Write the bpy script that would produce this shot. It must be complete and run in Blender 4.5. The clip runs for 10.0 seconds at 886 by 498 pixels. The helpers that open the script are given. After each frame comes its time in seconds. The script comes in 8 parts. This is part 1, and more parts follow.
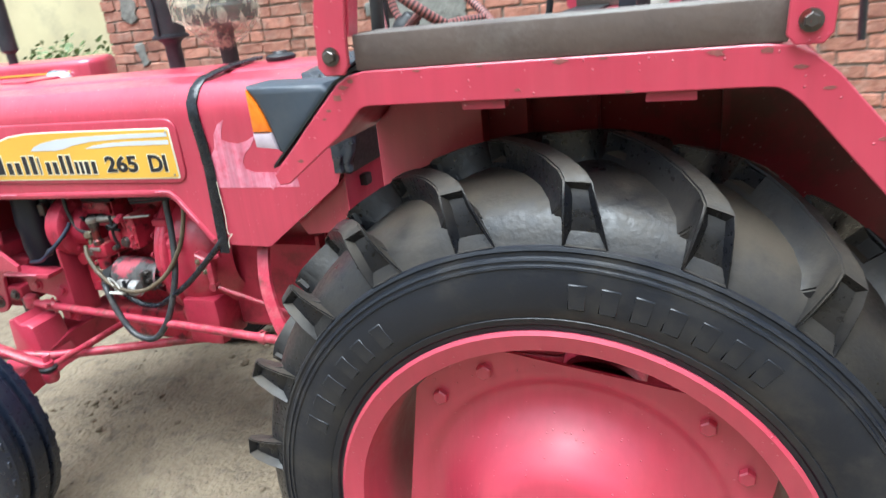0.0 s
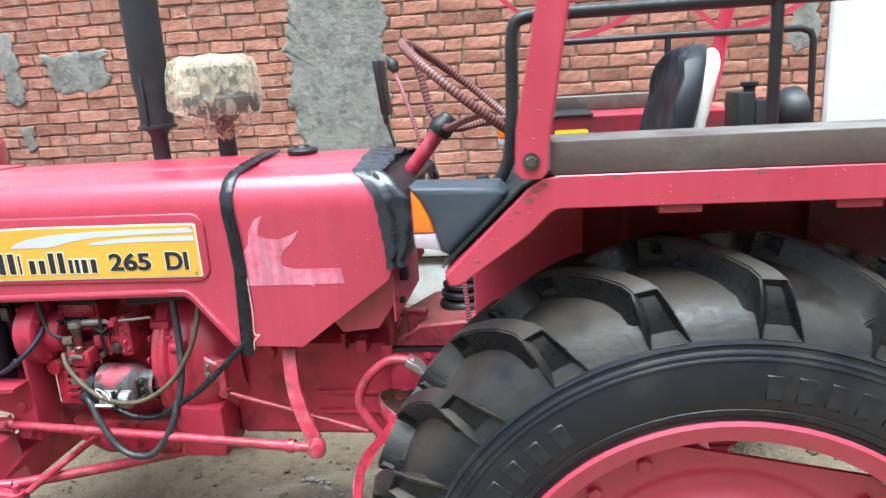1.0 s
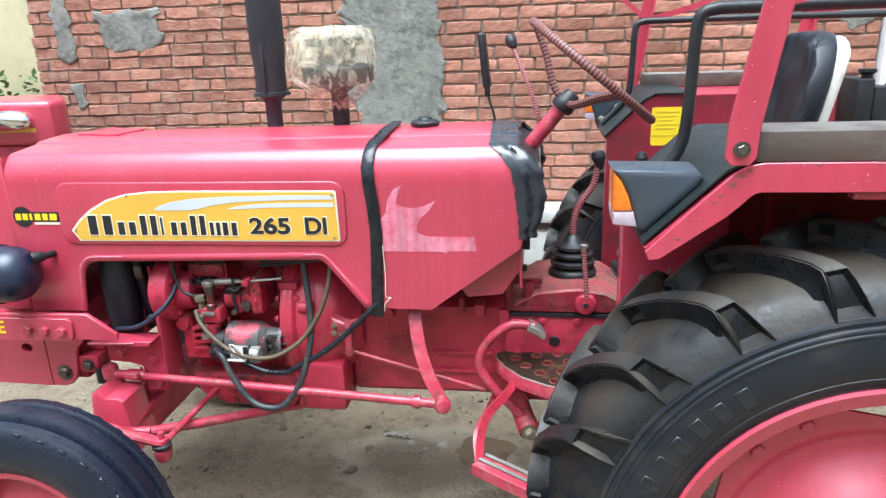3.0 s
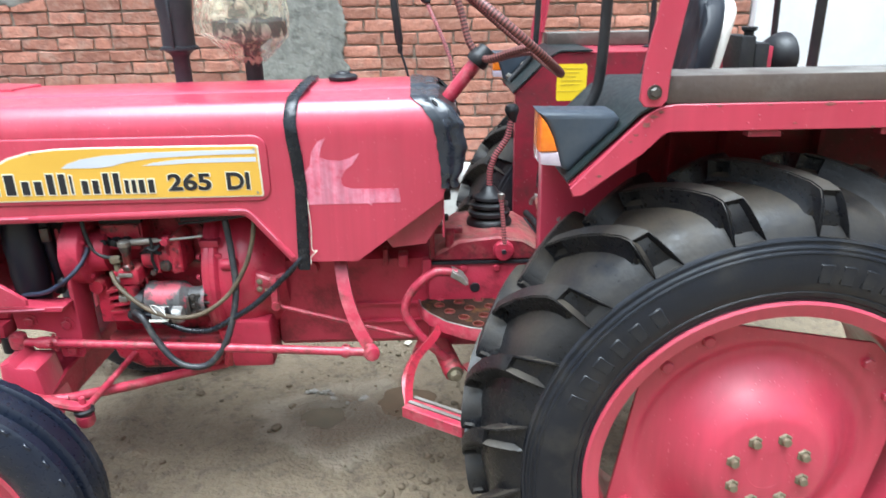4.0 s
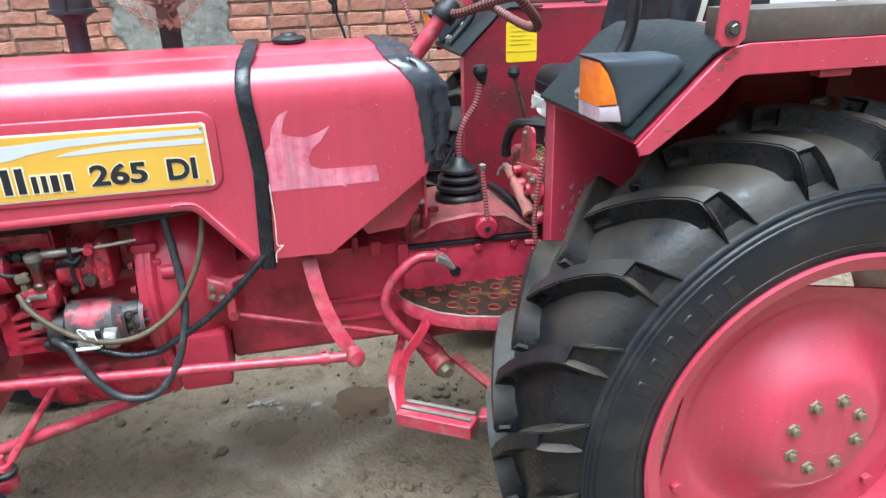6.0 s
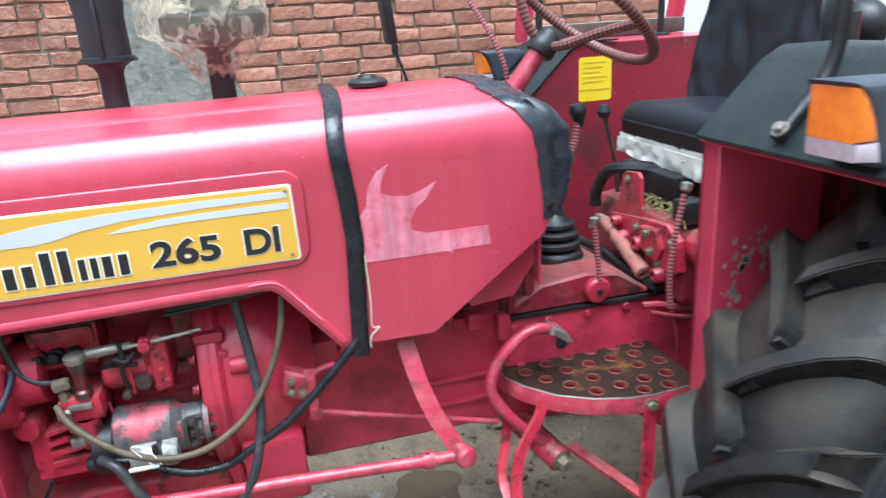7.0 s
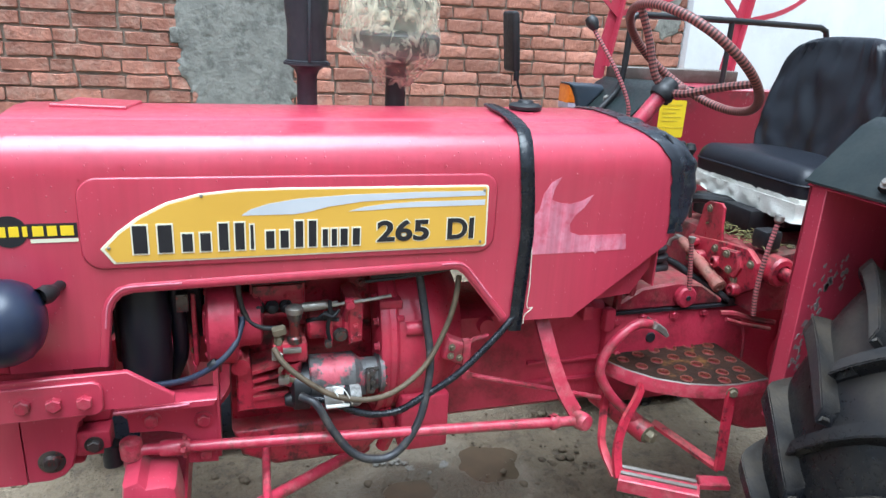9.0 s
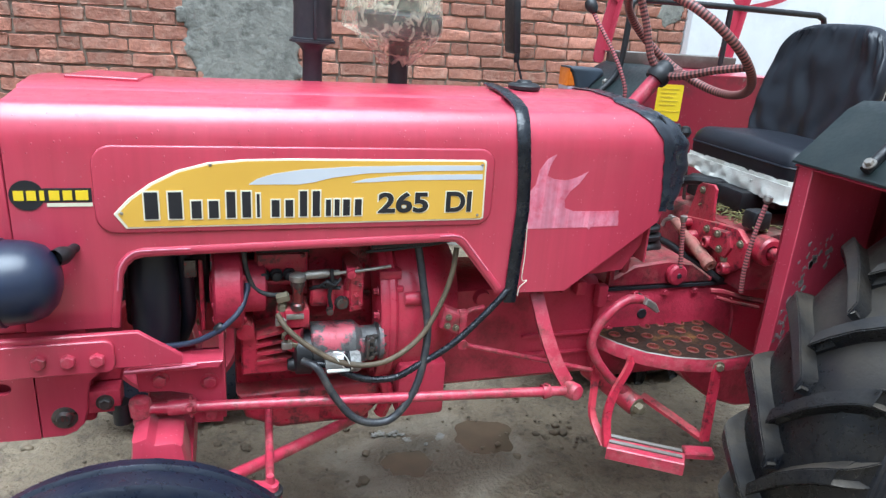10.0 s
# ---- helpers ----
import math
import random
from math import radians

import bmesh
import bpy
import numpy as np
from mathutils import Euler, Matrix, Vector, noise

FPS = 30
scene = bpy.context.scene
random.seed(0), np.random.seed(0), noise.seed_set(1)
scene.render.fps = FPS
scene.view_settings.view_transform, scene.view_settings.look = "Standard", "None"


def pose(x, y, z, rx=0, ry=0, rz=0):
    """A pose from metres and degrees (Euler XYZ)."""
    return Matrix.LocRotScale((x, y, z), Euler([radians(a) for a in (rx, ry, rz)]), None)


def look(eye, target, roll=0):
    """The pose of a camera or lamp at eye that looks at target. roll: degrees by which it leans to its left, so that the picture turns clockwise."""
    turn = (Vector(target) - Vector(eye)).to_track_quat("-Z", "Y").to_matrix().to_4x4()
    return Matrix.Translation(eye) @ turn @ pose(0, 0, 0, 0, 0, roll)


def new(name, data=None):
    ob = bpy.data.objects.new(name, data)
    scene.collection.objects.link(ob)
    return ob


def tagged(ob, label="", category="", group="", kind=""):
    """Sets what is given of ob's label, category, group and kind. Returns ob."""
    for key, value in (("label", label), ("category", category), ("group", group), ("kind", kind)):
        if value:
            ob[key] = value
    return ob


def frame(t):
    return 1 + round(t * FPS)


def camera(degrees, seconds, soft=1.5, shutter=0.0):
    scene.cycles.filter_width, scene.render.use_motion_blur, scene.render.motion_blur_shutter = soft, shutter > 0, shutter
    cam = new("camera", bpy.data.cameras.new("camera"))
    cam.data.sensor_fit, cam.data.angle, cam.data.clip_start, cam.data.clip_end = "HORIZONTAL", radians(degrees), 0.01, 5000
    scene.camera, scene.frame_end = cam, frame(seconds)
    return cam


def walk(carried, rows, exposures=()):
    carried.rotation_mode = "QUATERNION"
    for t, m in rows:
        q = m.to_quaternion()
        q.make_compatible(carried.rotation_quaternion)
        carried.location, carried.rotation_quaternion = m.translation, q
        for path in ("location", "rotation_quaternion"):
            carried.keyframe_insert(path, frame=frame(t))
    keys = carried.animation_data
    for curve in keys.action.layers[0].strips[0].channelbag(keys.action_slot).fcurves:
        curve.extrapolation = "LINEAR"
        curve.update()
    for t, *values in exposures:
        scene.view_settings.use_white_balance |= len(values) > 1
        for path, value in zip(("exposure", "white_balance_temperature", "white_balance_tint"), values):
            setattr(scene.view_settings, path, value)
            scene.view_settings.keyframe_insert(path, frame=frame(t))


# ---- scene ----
cam = camera(65.7, 10.0, soft=1.3, shutter=0.4)
PATH = [
    (0, (0.583, 0.445, 1.447), (-0.107, 2.186, 0.744), -6.2),
    (0.2, (0.521, 0.378, 1.451), (-0.072, 2.177, 0.808), -5.8),
    (0.5, (0.354, 0.372, 1.468), (-0.143, 2.206, 0.843), -7.8),
    (1, (0.109, 0.334, 1.508), (-0.171, 2.251, 1.008), -3.5),
    (1.5, (-0.134, 0.291, 1.545), (-0.291, 2.194, 0.95), -2.5),
    (2, (-0.176, 0.235, 1.556), (-0.482, 2.124, 0.974), -0.8),
    (2.2, (-0.157, 0.251, 1.563), (-0.55, 2.117, 0.96), -1.3),
    (3.3, (-0.255, 0.153, 1.567), (-0.447, 2.050, 0.964), -2.0),
    (3.5, (-0.277, 0.126, 1.567), (-0.411, 2.027, 0.959), -1.7),
    (4, (-0.286, 0.124, 1.541), (-0.261, 1.999, 0.844), -1.0),
    (4.5, (-0.278, 0.168, 1.526), (-0.182, 2.013, 0.761), -0.9),
    (5, (-0.291, 0.278, 1.513), (-0.193, 2.11, 0.717), -1.5),
    (5.2, (-0.326, 0.307, 1.511), (-0.189, 2.13, 0.699), -0.9),
    (6.3, (-0.641, 0.418, 1.468), (-0.21, 2.242, 0.77), -2.4),
    (6.5, (-0.681, 0.477, 1.474), (-0.281, 2.325, 0.823), -3.2),
    (7, (-0.783, 0.701, 1.441), (-0.313, 2.536, 0.8), -3.6),
    (7.5, (-0.968, 0.797, 1.432), (-0.575, 2.64, 0.76), -2.6),
    (8, (-1.206, 0.633, 1.472), (-0.609, 2.421, 0.803), -0.8),
    (8.5, (-1.279, 0.586, 1.497), (-0.704, 2.414, 0.926), 3.0),
    (9, (-1.29, 0.547, 1.502), (-0.693, 2.353, 0.886), 3.2),
    (9.5, (-1.3, 0.521, 1.502), (-0.713, 2.314, 0.837), 2.7),
    (10, (-1.302, 0.481, 1.488), (-0.71, 2.277, 0.837), 4.1),
]
walk(cam, [(t, look(eye, target, roll)) for t, eye, target, roll in PATH], exposures=[(0.0, 1.45, 5600, 2), (2.0, 1.39, 5600, 2), (3.5, 1.40, 5550, 2), (5.0, 1.28, 5500, 2), (6.5, 1.38, 5400, 2), (7.5, 1.20, 5300, 2), (8.5, 1.12, 5300, 2), (10.0, 1.08, 5300, 2)])

# ---------------------------------------------------------------- light
world = bpy.data.worlds.new("world")
scene.world = world
world.use_nodes = True
wn, wl = world.node_tree.nodes, world.node_tree.links
sky = wn.new("ShaderNodeTexSky")
sky.sky_type, sky.sun_disc = "NISHITA", False
sky.sun_elevation, sky.sun_rotation = radians(75), radians(197)
sky.air_density, sky.dust_density, sky.ozone_density = 1.0, 6.0, 1.0
wn["Background"].inputs[1].default_value = 0.115
cloud = wn.new("ShaderNodeHueSaturation")  # cloud cover: the sky's blue mostly gone
cloud.inputs["Saturation"].default_value = 0.22
wl.new(sky.outputs[0], cloud.inputs["Color"])
wl.new(cloud.outputs[0], wn["Background"].inputs[0])
sun = new("sun", bpy.data.lights.new("sun", "SUN"))
sun.data.energy, sun.data.angle, sun.data.color = 2.1, radians(50), (1.0, 0.985, 0.96)
sun.matrix_world = look((-1.5, -1.2, 12.0), (-0.5, 2.0, 0.0))

CY = 2.19  # the tractor's middle plane


# ---------------------------------------------------------------- materials
def material(name, c1, c2, scale=6.0, rough=0.5, rough2=None, metal=0.0, coat=0.0, bump=0.1, fine=90.0,
             dirt=None, dirt_amount=0.0, dirt_scale=3.0, random_amount=0.0, spec=0.5, cut_at=(0.48, 0.72), speck=None, speck_amount=0.0, streak=0.0, oil=None, oil_amount=0.0, oil_scale=11.0, depth=0.004, shift=False):
    m = bpy.data.materials.new(name)
    m.use_nodes = True
    n, l = m.node_tree.nodes, m.node_tree.links
    b = n["Principled BSDF"]
    tc = n.new("ShaderNodeTexCoord")
    place = tc.outputs["Object"]
    if shift:  # pieces on one mesh wear differently
        piece = n.new("ShaderNodeObjectInfo")
        far = n.new("ShaderNodeMath")
        far.operation = "MULTIPLY"
        far.inputs[1].default_value = 37.0
        l.new(piece.outputs["Random"], far.inputs[0])
        add = n.new("ShaderNodeVectorMath")
        add.operation = "ADD"
        l.new(place, add.inputs[0])
        l.new(far.outputs["Value"], add.inputs[1])
        place = add.outputs["Vector"]
    big = n.new("ShaderNodeTexNoise")
    big.inputs["Scale"].default_value, big.inputs["Detail"].default_value = scale, 6
    l.new(place, big.inputs["Vector"])
    small = n.new("ShaderNodeTexNoise")
    small.inputs["Scale"].default_value, small.inputs["Detail"].default_value = fine, 4
    l.new(place, small.inputs["Vector"])
    ramp = n.new("ShaderNodeMapRange")
    ramp.inputs["From Min"].default_value, ramp.inputs["From Max"].default_value = 0.32, 0.68
    l.new(big.outputs["Fac"], ramp.inputs["Value"])
    mix = n.new("ShaderNodeMix")
    mix.data_type = "RGBA"
    mix.inputs["A"].default_value, mix.inputs["B"].default_value = (*c1, 1), (*c2, 1)
    l.new(ramp.outputs["Result"], mix.inputs["Factor"])
    colour = mix.outputs["Result"]
    if random_amount:
        info = n.new("ShaderNodeObjectInfo")
        hsv = n.new("ShaderNodeHueSaturation")
        span = n.new("ShaderNodeMapRange")
        span.inputs["To Min"].default_value, span.inputs["To Max"].default_value = 1 - random_amount, 1 + random_amount
        l.new(info.outputs["Random"], span.inputs["Value"])
        l.new(span.outputs["Result"], hsv.inputs["Value"])
        l.new(colour, hsv.inputs["Color"])
        colour = hsv.outputs["Color"]
    if dirt:
        patch = n.new("ShaderNodeTexNoise")
        patch.inputs["Scale"].default_value, patch.inputs["Detail"].default_value = dirt_scale, 8
        patch.inputs["Roughness"].default_value = 0.7
        l.new(place, patch.inputs["Vector"])
        cut = n.new("ShaderNodeMapRange")
        cut.inputs["From Min"].default_value, cut.inputs["From Max"].default_value = cut_at
        cut.inputs["To Max"].default_value = dirt_amount
        l.new(patch.outputs["Fac"], cut.inputs["Value"])
        over = n.new("ShaderNodeMix")
        over.data_type = "RGBA"
        over.inputs["B"].default_value = (*dirt, 1)
        l.new(cut.outputs["Result"], over.inputs["Factor"])
        l.new(colour, over.inputs["A"])
        colour = over.outputs["Result"]
    if oil:  # dark greasy patches
        soot = n.new("ShaderNodeTexNoise")
        soot.inputs["Scale"].default_value, soot.inputs["Detail"].default_value, soot.inputs["Roughness"].default_value = oil_scale, 9, 0.72
        l.new(place, soot.inputs["Vector"])
        edge = n.new("ShaderNodeMapRange")
        edge.inputs["From Min"].default_value, edge.inputs["From Max"].default_value, edge.inputs["To Max"].default_value = 0.50, 0.62, oil_amount
        l.new(soot.outputs["Fac"], edge.inputs["Value"])
        grime = n.new("ShaderNodeMix")
        grime.data_type = "RGBA"
        grime.inputs["B"].default_value = (*oil, 1)
        l.new(edge.outputs["Result"], grime.inputs["Factor"])
        l.new(colour, grime.inputs["A"])
        colour = grime.outputs["Result"]
    if streak:  # faint runs down the face
        runs = n.new("ShaderNodeMapping")
        runs.inputs["Scale"].default_value = (55, 55, 2.2)
        l.new(place, runs.inputs["Vector"])
        rn = n.new("ShaderNodeTexNoise")
        rn.inputs["Scale"].default_value, rn.inputs["Detail"].default_value = 1.0, 5
        l.new(runs.outputs["Vector"], rn.inputs["Vector"])
        rv = n.new("ShaderNodeMapRange")
        rv.inputs["From Min"].default_value, rv.inputs["From Max"].default_value = 0.3, 0.7
        rv.inputs["To Min"].default_value, rv.inputs["To Max"].default_value = 1 - streak, 1 + streak
        l.new(rn.outputs["Fac"], rv.inputs["Value"])
        rh = n.new("ShaderNodeHueSaturation")
        l.new(rv.outputs["Result"], rh.inputs["Value"])
        l.new(colour, rh.inputs["Color"])
        colour = rh.outputs["Color"]
    if speck:  # small dried drops and grit
        vo = n.new("ShaderNodeTexVoronoi")
        vo.inputs["Scale"].default_value = 105
        l.new(place, vo.inputs["Vector"])
        dot = n.new("ShaderNodeMapRange")
        dot.inputs["From Min"].default_value, dot.inputs["From Max"].default_value = 0.20, 0.10
        l.new(vo.outputs["Distance"], dot.inputs["Value"])
        sep = n.new("ShaderNodeSeparateColor")
        l.new(vo.outputs["Color"], sep.inputs["Color"])
        few = n.new("ShaderNodeMapRange")
        few.inputs["From Min"].default_value, few.inputs["From Max"].default_value, few.inputs["To Max"].default_value = 0.78, 0.82, speck_amount
        l.new(sep.outputs["Red"], few.inputs["Value"])
        both = n.new("ShaderNodeMath")
        both.operation = "MULTIPLY"
        l.new(dot.outputs["Result"], both.inputs[0])
        l.new(few.outputs["Result"], both.inputs[1])
        sm = n.new("ShaderNodeMix")
        sm.data_type = "RGBA"
        sm.inputs["B"].default_value = (*speck, 1)
        l.new(both.outputs["Value"], sm.inputs["Factor"])
        l.new(colour, sm.inputs["A"])
        colour = sm.outputs["Result"]
        bead = n.new("ShaderNodeBump")
        bead.inputs["Strength"].default_value, bead.inputs["Distance"].default_value = 0.8, 0.003
        l.new(both.outputs["Value"], bead.inputs["Height"])
        l.new(bead.outputs["Normal"], b.inputs["Normal"])
    l.new(colour, b.inputs["Base Color"])
    rr = n.new("ShaderNodeMapRange")
    rr.inputs["From Min"].default_value, rr.inputs["From Max"].default_value = 0.3, 0.7
    rr.inputs["To Min"].default_value, rr.inputs["To Max"].default_value = rough, rough2 if rough2 is not None else min(1, rough + 0.15)
    l.new(small.outputs["Fac"], rr.inputs["Value"])
    l.new(rr.outputs["Result"], b.inputs["Roughness"])
    b.inputs["Metallic"].default_value = metal
    b.inputs["Coat Weight"].default_value = coat
    b.inputs["Coat Roughness"].default_value = 0.2
    b.inputs["Specular IOR Level"].default_value = spec
    if bump:
        bp = n.new("ShaderNodeBump")
        bp.inputs["Strength"].default_value, bp.inputs["Distance"].default_value = bump, depth
        l.new(small.outputs["Fac"], bp.inputs["Height"])
        l.new(bp.outputs["Normal"], b.inputs["Normal"])
    return m


RED = material("red_paint", (0.490, 0.044, 0.085), (0.415, 0.036, 0.069), 3.0, 0.32, 0.44, coat=0.6, bump=0.0, fine=40, dirt=(0.46, 0.10, 0.125), dirt_amount=0.22, dirt_scale=7, streak=0.07, speck=(0.60, 0.16, 0.20), speck_amount=0.5)
CAST = material("red_casting", (0.48, 0.030, 0.070), (0.36, 0.020, 0.046), 9.0, 0.34, 0.6, coat=0.05, bump=0.35, fine=110, dirt=(0.48, 0.08, 0.10), dirt_amount=0.25, dirt_scale=19, oil=(0.060, 0.012, 0.015), oil_amount=0.45, oil_scale=9)
HOUSING = material("glossy_red_casting", (0.52, 0.034, 0.076), (0.42, 0.024, 0.054), 9.0, 0.26, 0.44, coat=0.5, bump=0.2, fine=110, dirt=(0.46, 0.10, 0.11), dirt_amount=0.25, dirt_scale=19, oil=(0.10, 0.016, 0.020), oil_amount=0.3, oil_scale=11)
GREASY = material("greasy_red_casting", (0.50, 0.026, 0.060), (0.36, 0.017, 0.040), 14.0, 0.26, 0.5, coat=0.25, bump=0.5, fine=70, dirt=(0.40, 0.09, 0.085), dirt_amount=0.30, dirt_scale=26, oil=(0.018, 0.009, 0.010), oil_amount=0.85, oil_scale=22)
DUSTED = material("dusty_red_tube", (0.40, 0.10, 0.09), (0.30, 0.13, 0.10), 20, 0.6, 0.8, bump=0.4, fine=70, dirt=(0.36, 0.25, 0.18), dirt_amount=0.7, dirt_scale=24, oil=(0.03, 0.015, 0.012), oil_amount=0.6, oil_scale=25)
# greasy casting red again, darkened for the shade under the seat
SHADED = material("shaded_greasy_red_casting", (0.33, 0.023, 0.046), (0.19, 0.013, 0.026), 14.0, 0.34, 0.65, coat=0.05, bump=0.6, fine=60, dirt=(0.36, 0.14, 0.11), dirt_amount=0.5, dirt_scale=17, oil=(0.018, 0.011, 0.010), oil_amount=0.9, oil_scale=10)
RODRED = material("pink_red_rod", (0.45, 0.034, 0.072), (0.35, 0.024, 0.050), 12.0, 0.30, 0.46, coat=0.2, bump=0.2, dirt=(0.52, 0.20, 0.20), dirt_amount=0.55, dirt_scale=30, oil=(0.10, 0.035, 0.026), oil_amount=0.75, oil_scale=22)
# scuffs and mud over a red darkened for the shade inside the mudguard
SHADEWORN = material("worn_shaded_red_plate", (0.25, 0.017, 0.035), (0.20, 0.014, 0.028), 4.0, 0.34, 0.5, coat=0.15, bump=0.04, dirt=(0.30, 0.27, 0.26), dirt_amount=0.6, dirt_scale=15, cut_at=(0.66, 0.69), oil=(0.055, 0.030, 0.026), oil_amount=0.6, oil_scale=4, speck=(0.5, 0.3, 0.3), speck_amount=0.6)
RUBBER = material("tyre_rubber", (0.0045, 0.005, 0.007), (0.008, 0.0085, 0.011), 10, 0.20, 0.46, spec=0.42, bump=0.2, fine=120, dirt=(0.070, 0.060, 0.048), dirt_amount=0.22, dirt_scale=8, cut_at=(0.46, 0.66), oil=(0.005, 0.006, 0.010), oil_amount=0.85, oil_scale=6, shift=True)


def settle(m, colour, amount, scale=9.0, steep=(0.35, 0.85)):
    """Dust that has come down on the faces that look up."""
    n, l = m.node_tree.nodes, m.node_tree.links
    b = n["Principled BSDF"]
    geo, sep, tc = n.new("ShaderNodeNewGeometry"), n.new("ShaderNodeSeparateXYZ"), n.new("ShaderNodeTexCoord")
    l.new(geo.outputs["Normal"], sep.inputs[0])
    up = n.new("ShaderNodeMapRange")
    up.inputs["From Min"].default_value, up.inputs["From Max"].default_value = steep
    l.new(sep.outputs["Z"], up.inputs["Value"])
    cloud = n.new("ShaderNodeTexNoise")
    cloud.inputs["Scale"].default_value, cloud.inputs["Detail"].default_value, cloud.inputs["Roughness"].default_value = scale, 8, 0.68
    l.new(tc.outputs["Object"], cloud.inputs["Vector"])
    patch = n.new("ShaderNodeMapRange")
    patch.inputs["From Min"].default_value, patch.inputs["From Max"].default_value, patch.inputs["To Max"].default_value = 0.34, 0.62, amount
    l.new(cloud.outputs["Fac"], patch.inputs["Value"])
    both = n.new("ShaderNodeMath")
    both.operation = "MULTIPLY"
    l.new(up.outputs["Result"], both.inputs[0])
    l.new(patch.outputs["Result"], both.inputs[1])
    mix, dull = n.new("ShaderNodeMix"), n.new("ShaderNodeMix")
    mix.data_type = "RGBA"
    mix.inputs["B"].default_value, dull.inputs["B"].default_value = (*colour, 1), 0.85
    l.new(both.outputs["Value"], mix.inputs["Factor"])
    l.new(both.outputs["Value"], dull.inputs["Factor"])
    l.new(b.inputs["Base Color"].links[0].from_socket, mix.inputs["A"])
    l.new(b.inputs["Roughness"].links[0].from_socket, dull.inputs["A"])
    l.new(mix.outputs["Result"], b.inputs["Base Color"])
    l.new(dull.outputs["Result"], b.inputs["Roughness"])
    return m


settle(SHADED, (0.33, 0.20, 0.145), 0.4, 14.0, (0.2, 0.8))
settle(GREASY, (0.30, 0.17, 0.125), 0.45, 20.0, (0.4, 0.95))
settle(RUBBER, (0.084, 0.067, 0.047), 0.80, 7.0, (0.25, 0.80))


def worn_lugs():
    """The lugs' tops are scuffed grey and dusty, the more the further from the hub."""
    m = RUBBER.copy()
    m.name = "scuffed_lug_rubber"
    n, l = m.node_tree.nodes, m.node_tree.links
    b = n["Principled BSDF"]
    tc, flat, reach = n.new("ShaderNodeTexCoord"), n.new("ShaderNodeVectorMath"), n.new("ShaderNodeVectorMath")
    flat.operation, reach.operation = "MULTIPLY", "LENGTH"
    flat.inputs[1].default_value = (1, 0, 1)
    l.new(tc.outputs["Object"], flat.inputs[0])
    l.new(flat.outputs["Vector"], reach.inputs[0])
    top = n.new("ShaderNodeMapRange")
    top.inputs["From Min"].default_value, top.inputs["From Max"].default_value = 0.597, 0.612
    l.new(reach.outputs["Value"], top.inputs["Value"])
    grit = n.new("ShaderNodeTexNoise")
    grit.inputs["Scale"].default_value, grit.inputs["Detail"].default_value, grit.inputs["Roughness"].default_value = 26, 8, 0.7
    l.new(tc.outputs["Object"], grit.inputs["Vector"])
    patch = n.new("ShaderNodeMapRange")
    patch.inputs["From Min"].default_value, patch.inputs["From Max"].default_value, patch.inputs["To Max"].default_value = 0.40, 0.66, 0.55
    l.new(grit.outputs["Fac"], patch.inputs["Value"])
    both = n.new("ShaderNodeMath")
    both.operation = "MULTIPLY"
    l.new(top.outputs["Result"], both.inputs[0])
    l.new(patch.outputs["Result"], both.inputs[1])
    mix = n.new("ShaderNodeMix")
    mix.data_type = "RGBA"
    mix.inputs["B"].default_value = (0.020, 0.021, 0.024, 1)
    l.new(both.outputs["Value"], mix.inputs["Factor"])
    l.new(b.inputs["Base Color"].links[0].from_socket, mix.inputs["A"])
    l.new(mix.outputs["Result"], b.inputs["Base Color"])
    return m


LUGRUBBER = worn_lugs()
CASING = material("tyre_casing", (0.007, 0.0085, 0.0135), (0.012, 0.014, 0.020), 6, 0.30, 0.48, spec=0.45, bump=0.10, fine=160, dirt=(0.062, 0.055, 0.046), dirt_amount=0.45, dirt_scale=9, cut_at=(0.48, 0.70))
FRUBBER = material("front_tyre_rubber", (0.006, 0.009, 0.020), (0.011, 0.015, 0.028), 10, 0.24, 0.40, bump=0.3, fine=90, dirt=(0.035, 0.036, 0.040), dirt_amount=0.22, dirt_scale=14)
BLACK = material("black_plastic", (0.007, 0.007, 0.009), (0.013, 0.013, 0.015), 14, 0.38, 0.55, bump=0.08, dirt=(0.05, 0.047, 0.044), dirt_amount=0.3, dirt_scale=20)
STRAP = material("black_rubber_strap", (0.004, 0.005, 0.009), (0.009, 0.011, 0.016), 30, 0.2, 0.36, bump=0.6, fine=45, dirt=(0.05, 0.052, 0.058), dirt_amount=0.2, dirt_scale=30)
SHROUD = material("crinkled_blue_black_sheet", (0.010, 0.013, 0.020), (0.024, 0.029, 0.040), 16, 0.20, 0.40, coat=0.5, bump=0.7, fine=28, dirt=(0.060, 0.064, 0.072), dirt_amount=0.22, dirt_scale=14)
MUFFLER = material("muffler_black", (0.013, 0.015, 0.021), (0.023, 0.024, 0.031), 7, 0.45, 0.6, bump=0.15, dirt=(0.065, 0.060, 0.062), dirt_amount=0.3, dirt_scale=8)
GREY = material("grey_lamp_shell", (0.034, 0.045, 0.062), (0.046, 0.058, 0.076), 10, 0.40, 0.55, bump=0.08, dirt=(0.10, 0.10, 0.10), dirt_amount=0.3, dirt_scale=14)
MAT = material("dark_green_mat", (0.0075, 0.0135, 0.0145), (0.014, 0.021, 0.0215), 9, 0.38, 0.55, spec=0.42, bump=0.1, dirt=(0.07, 0.067, 0.06), dirt_amount=0.25, dirt_scale=12)
VINYL = material("black_vinyl", (0.004, 0.0055, 0.010), (0.007, 0.009, 0.016), 5, 0.40, 0.52, bump=0.06, fine=300)
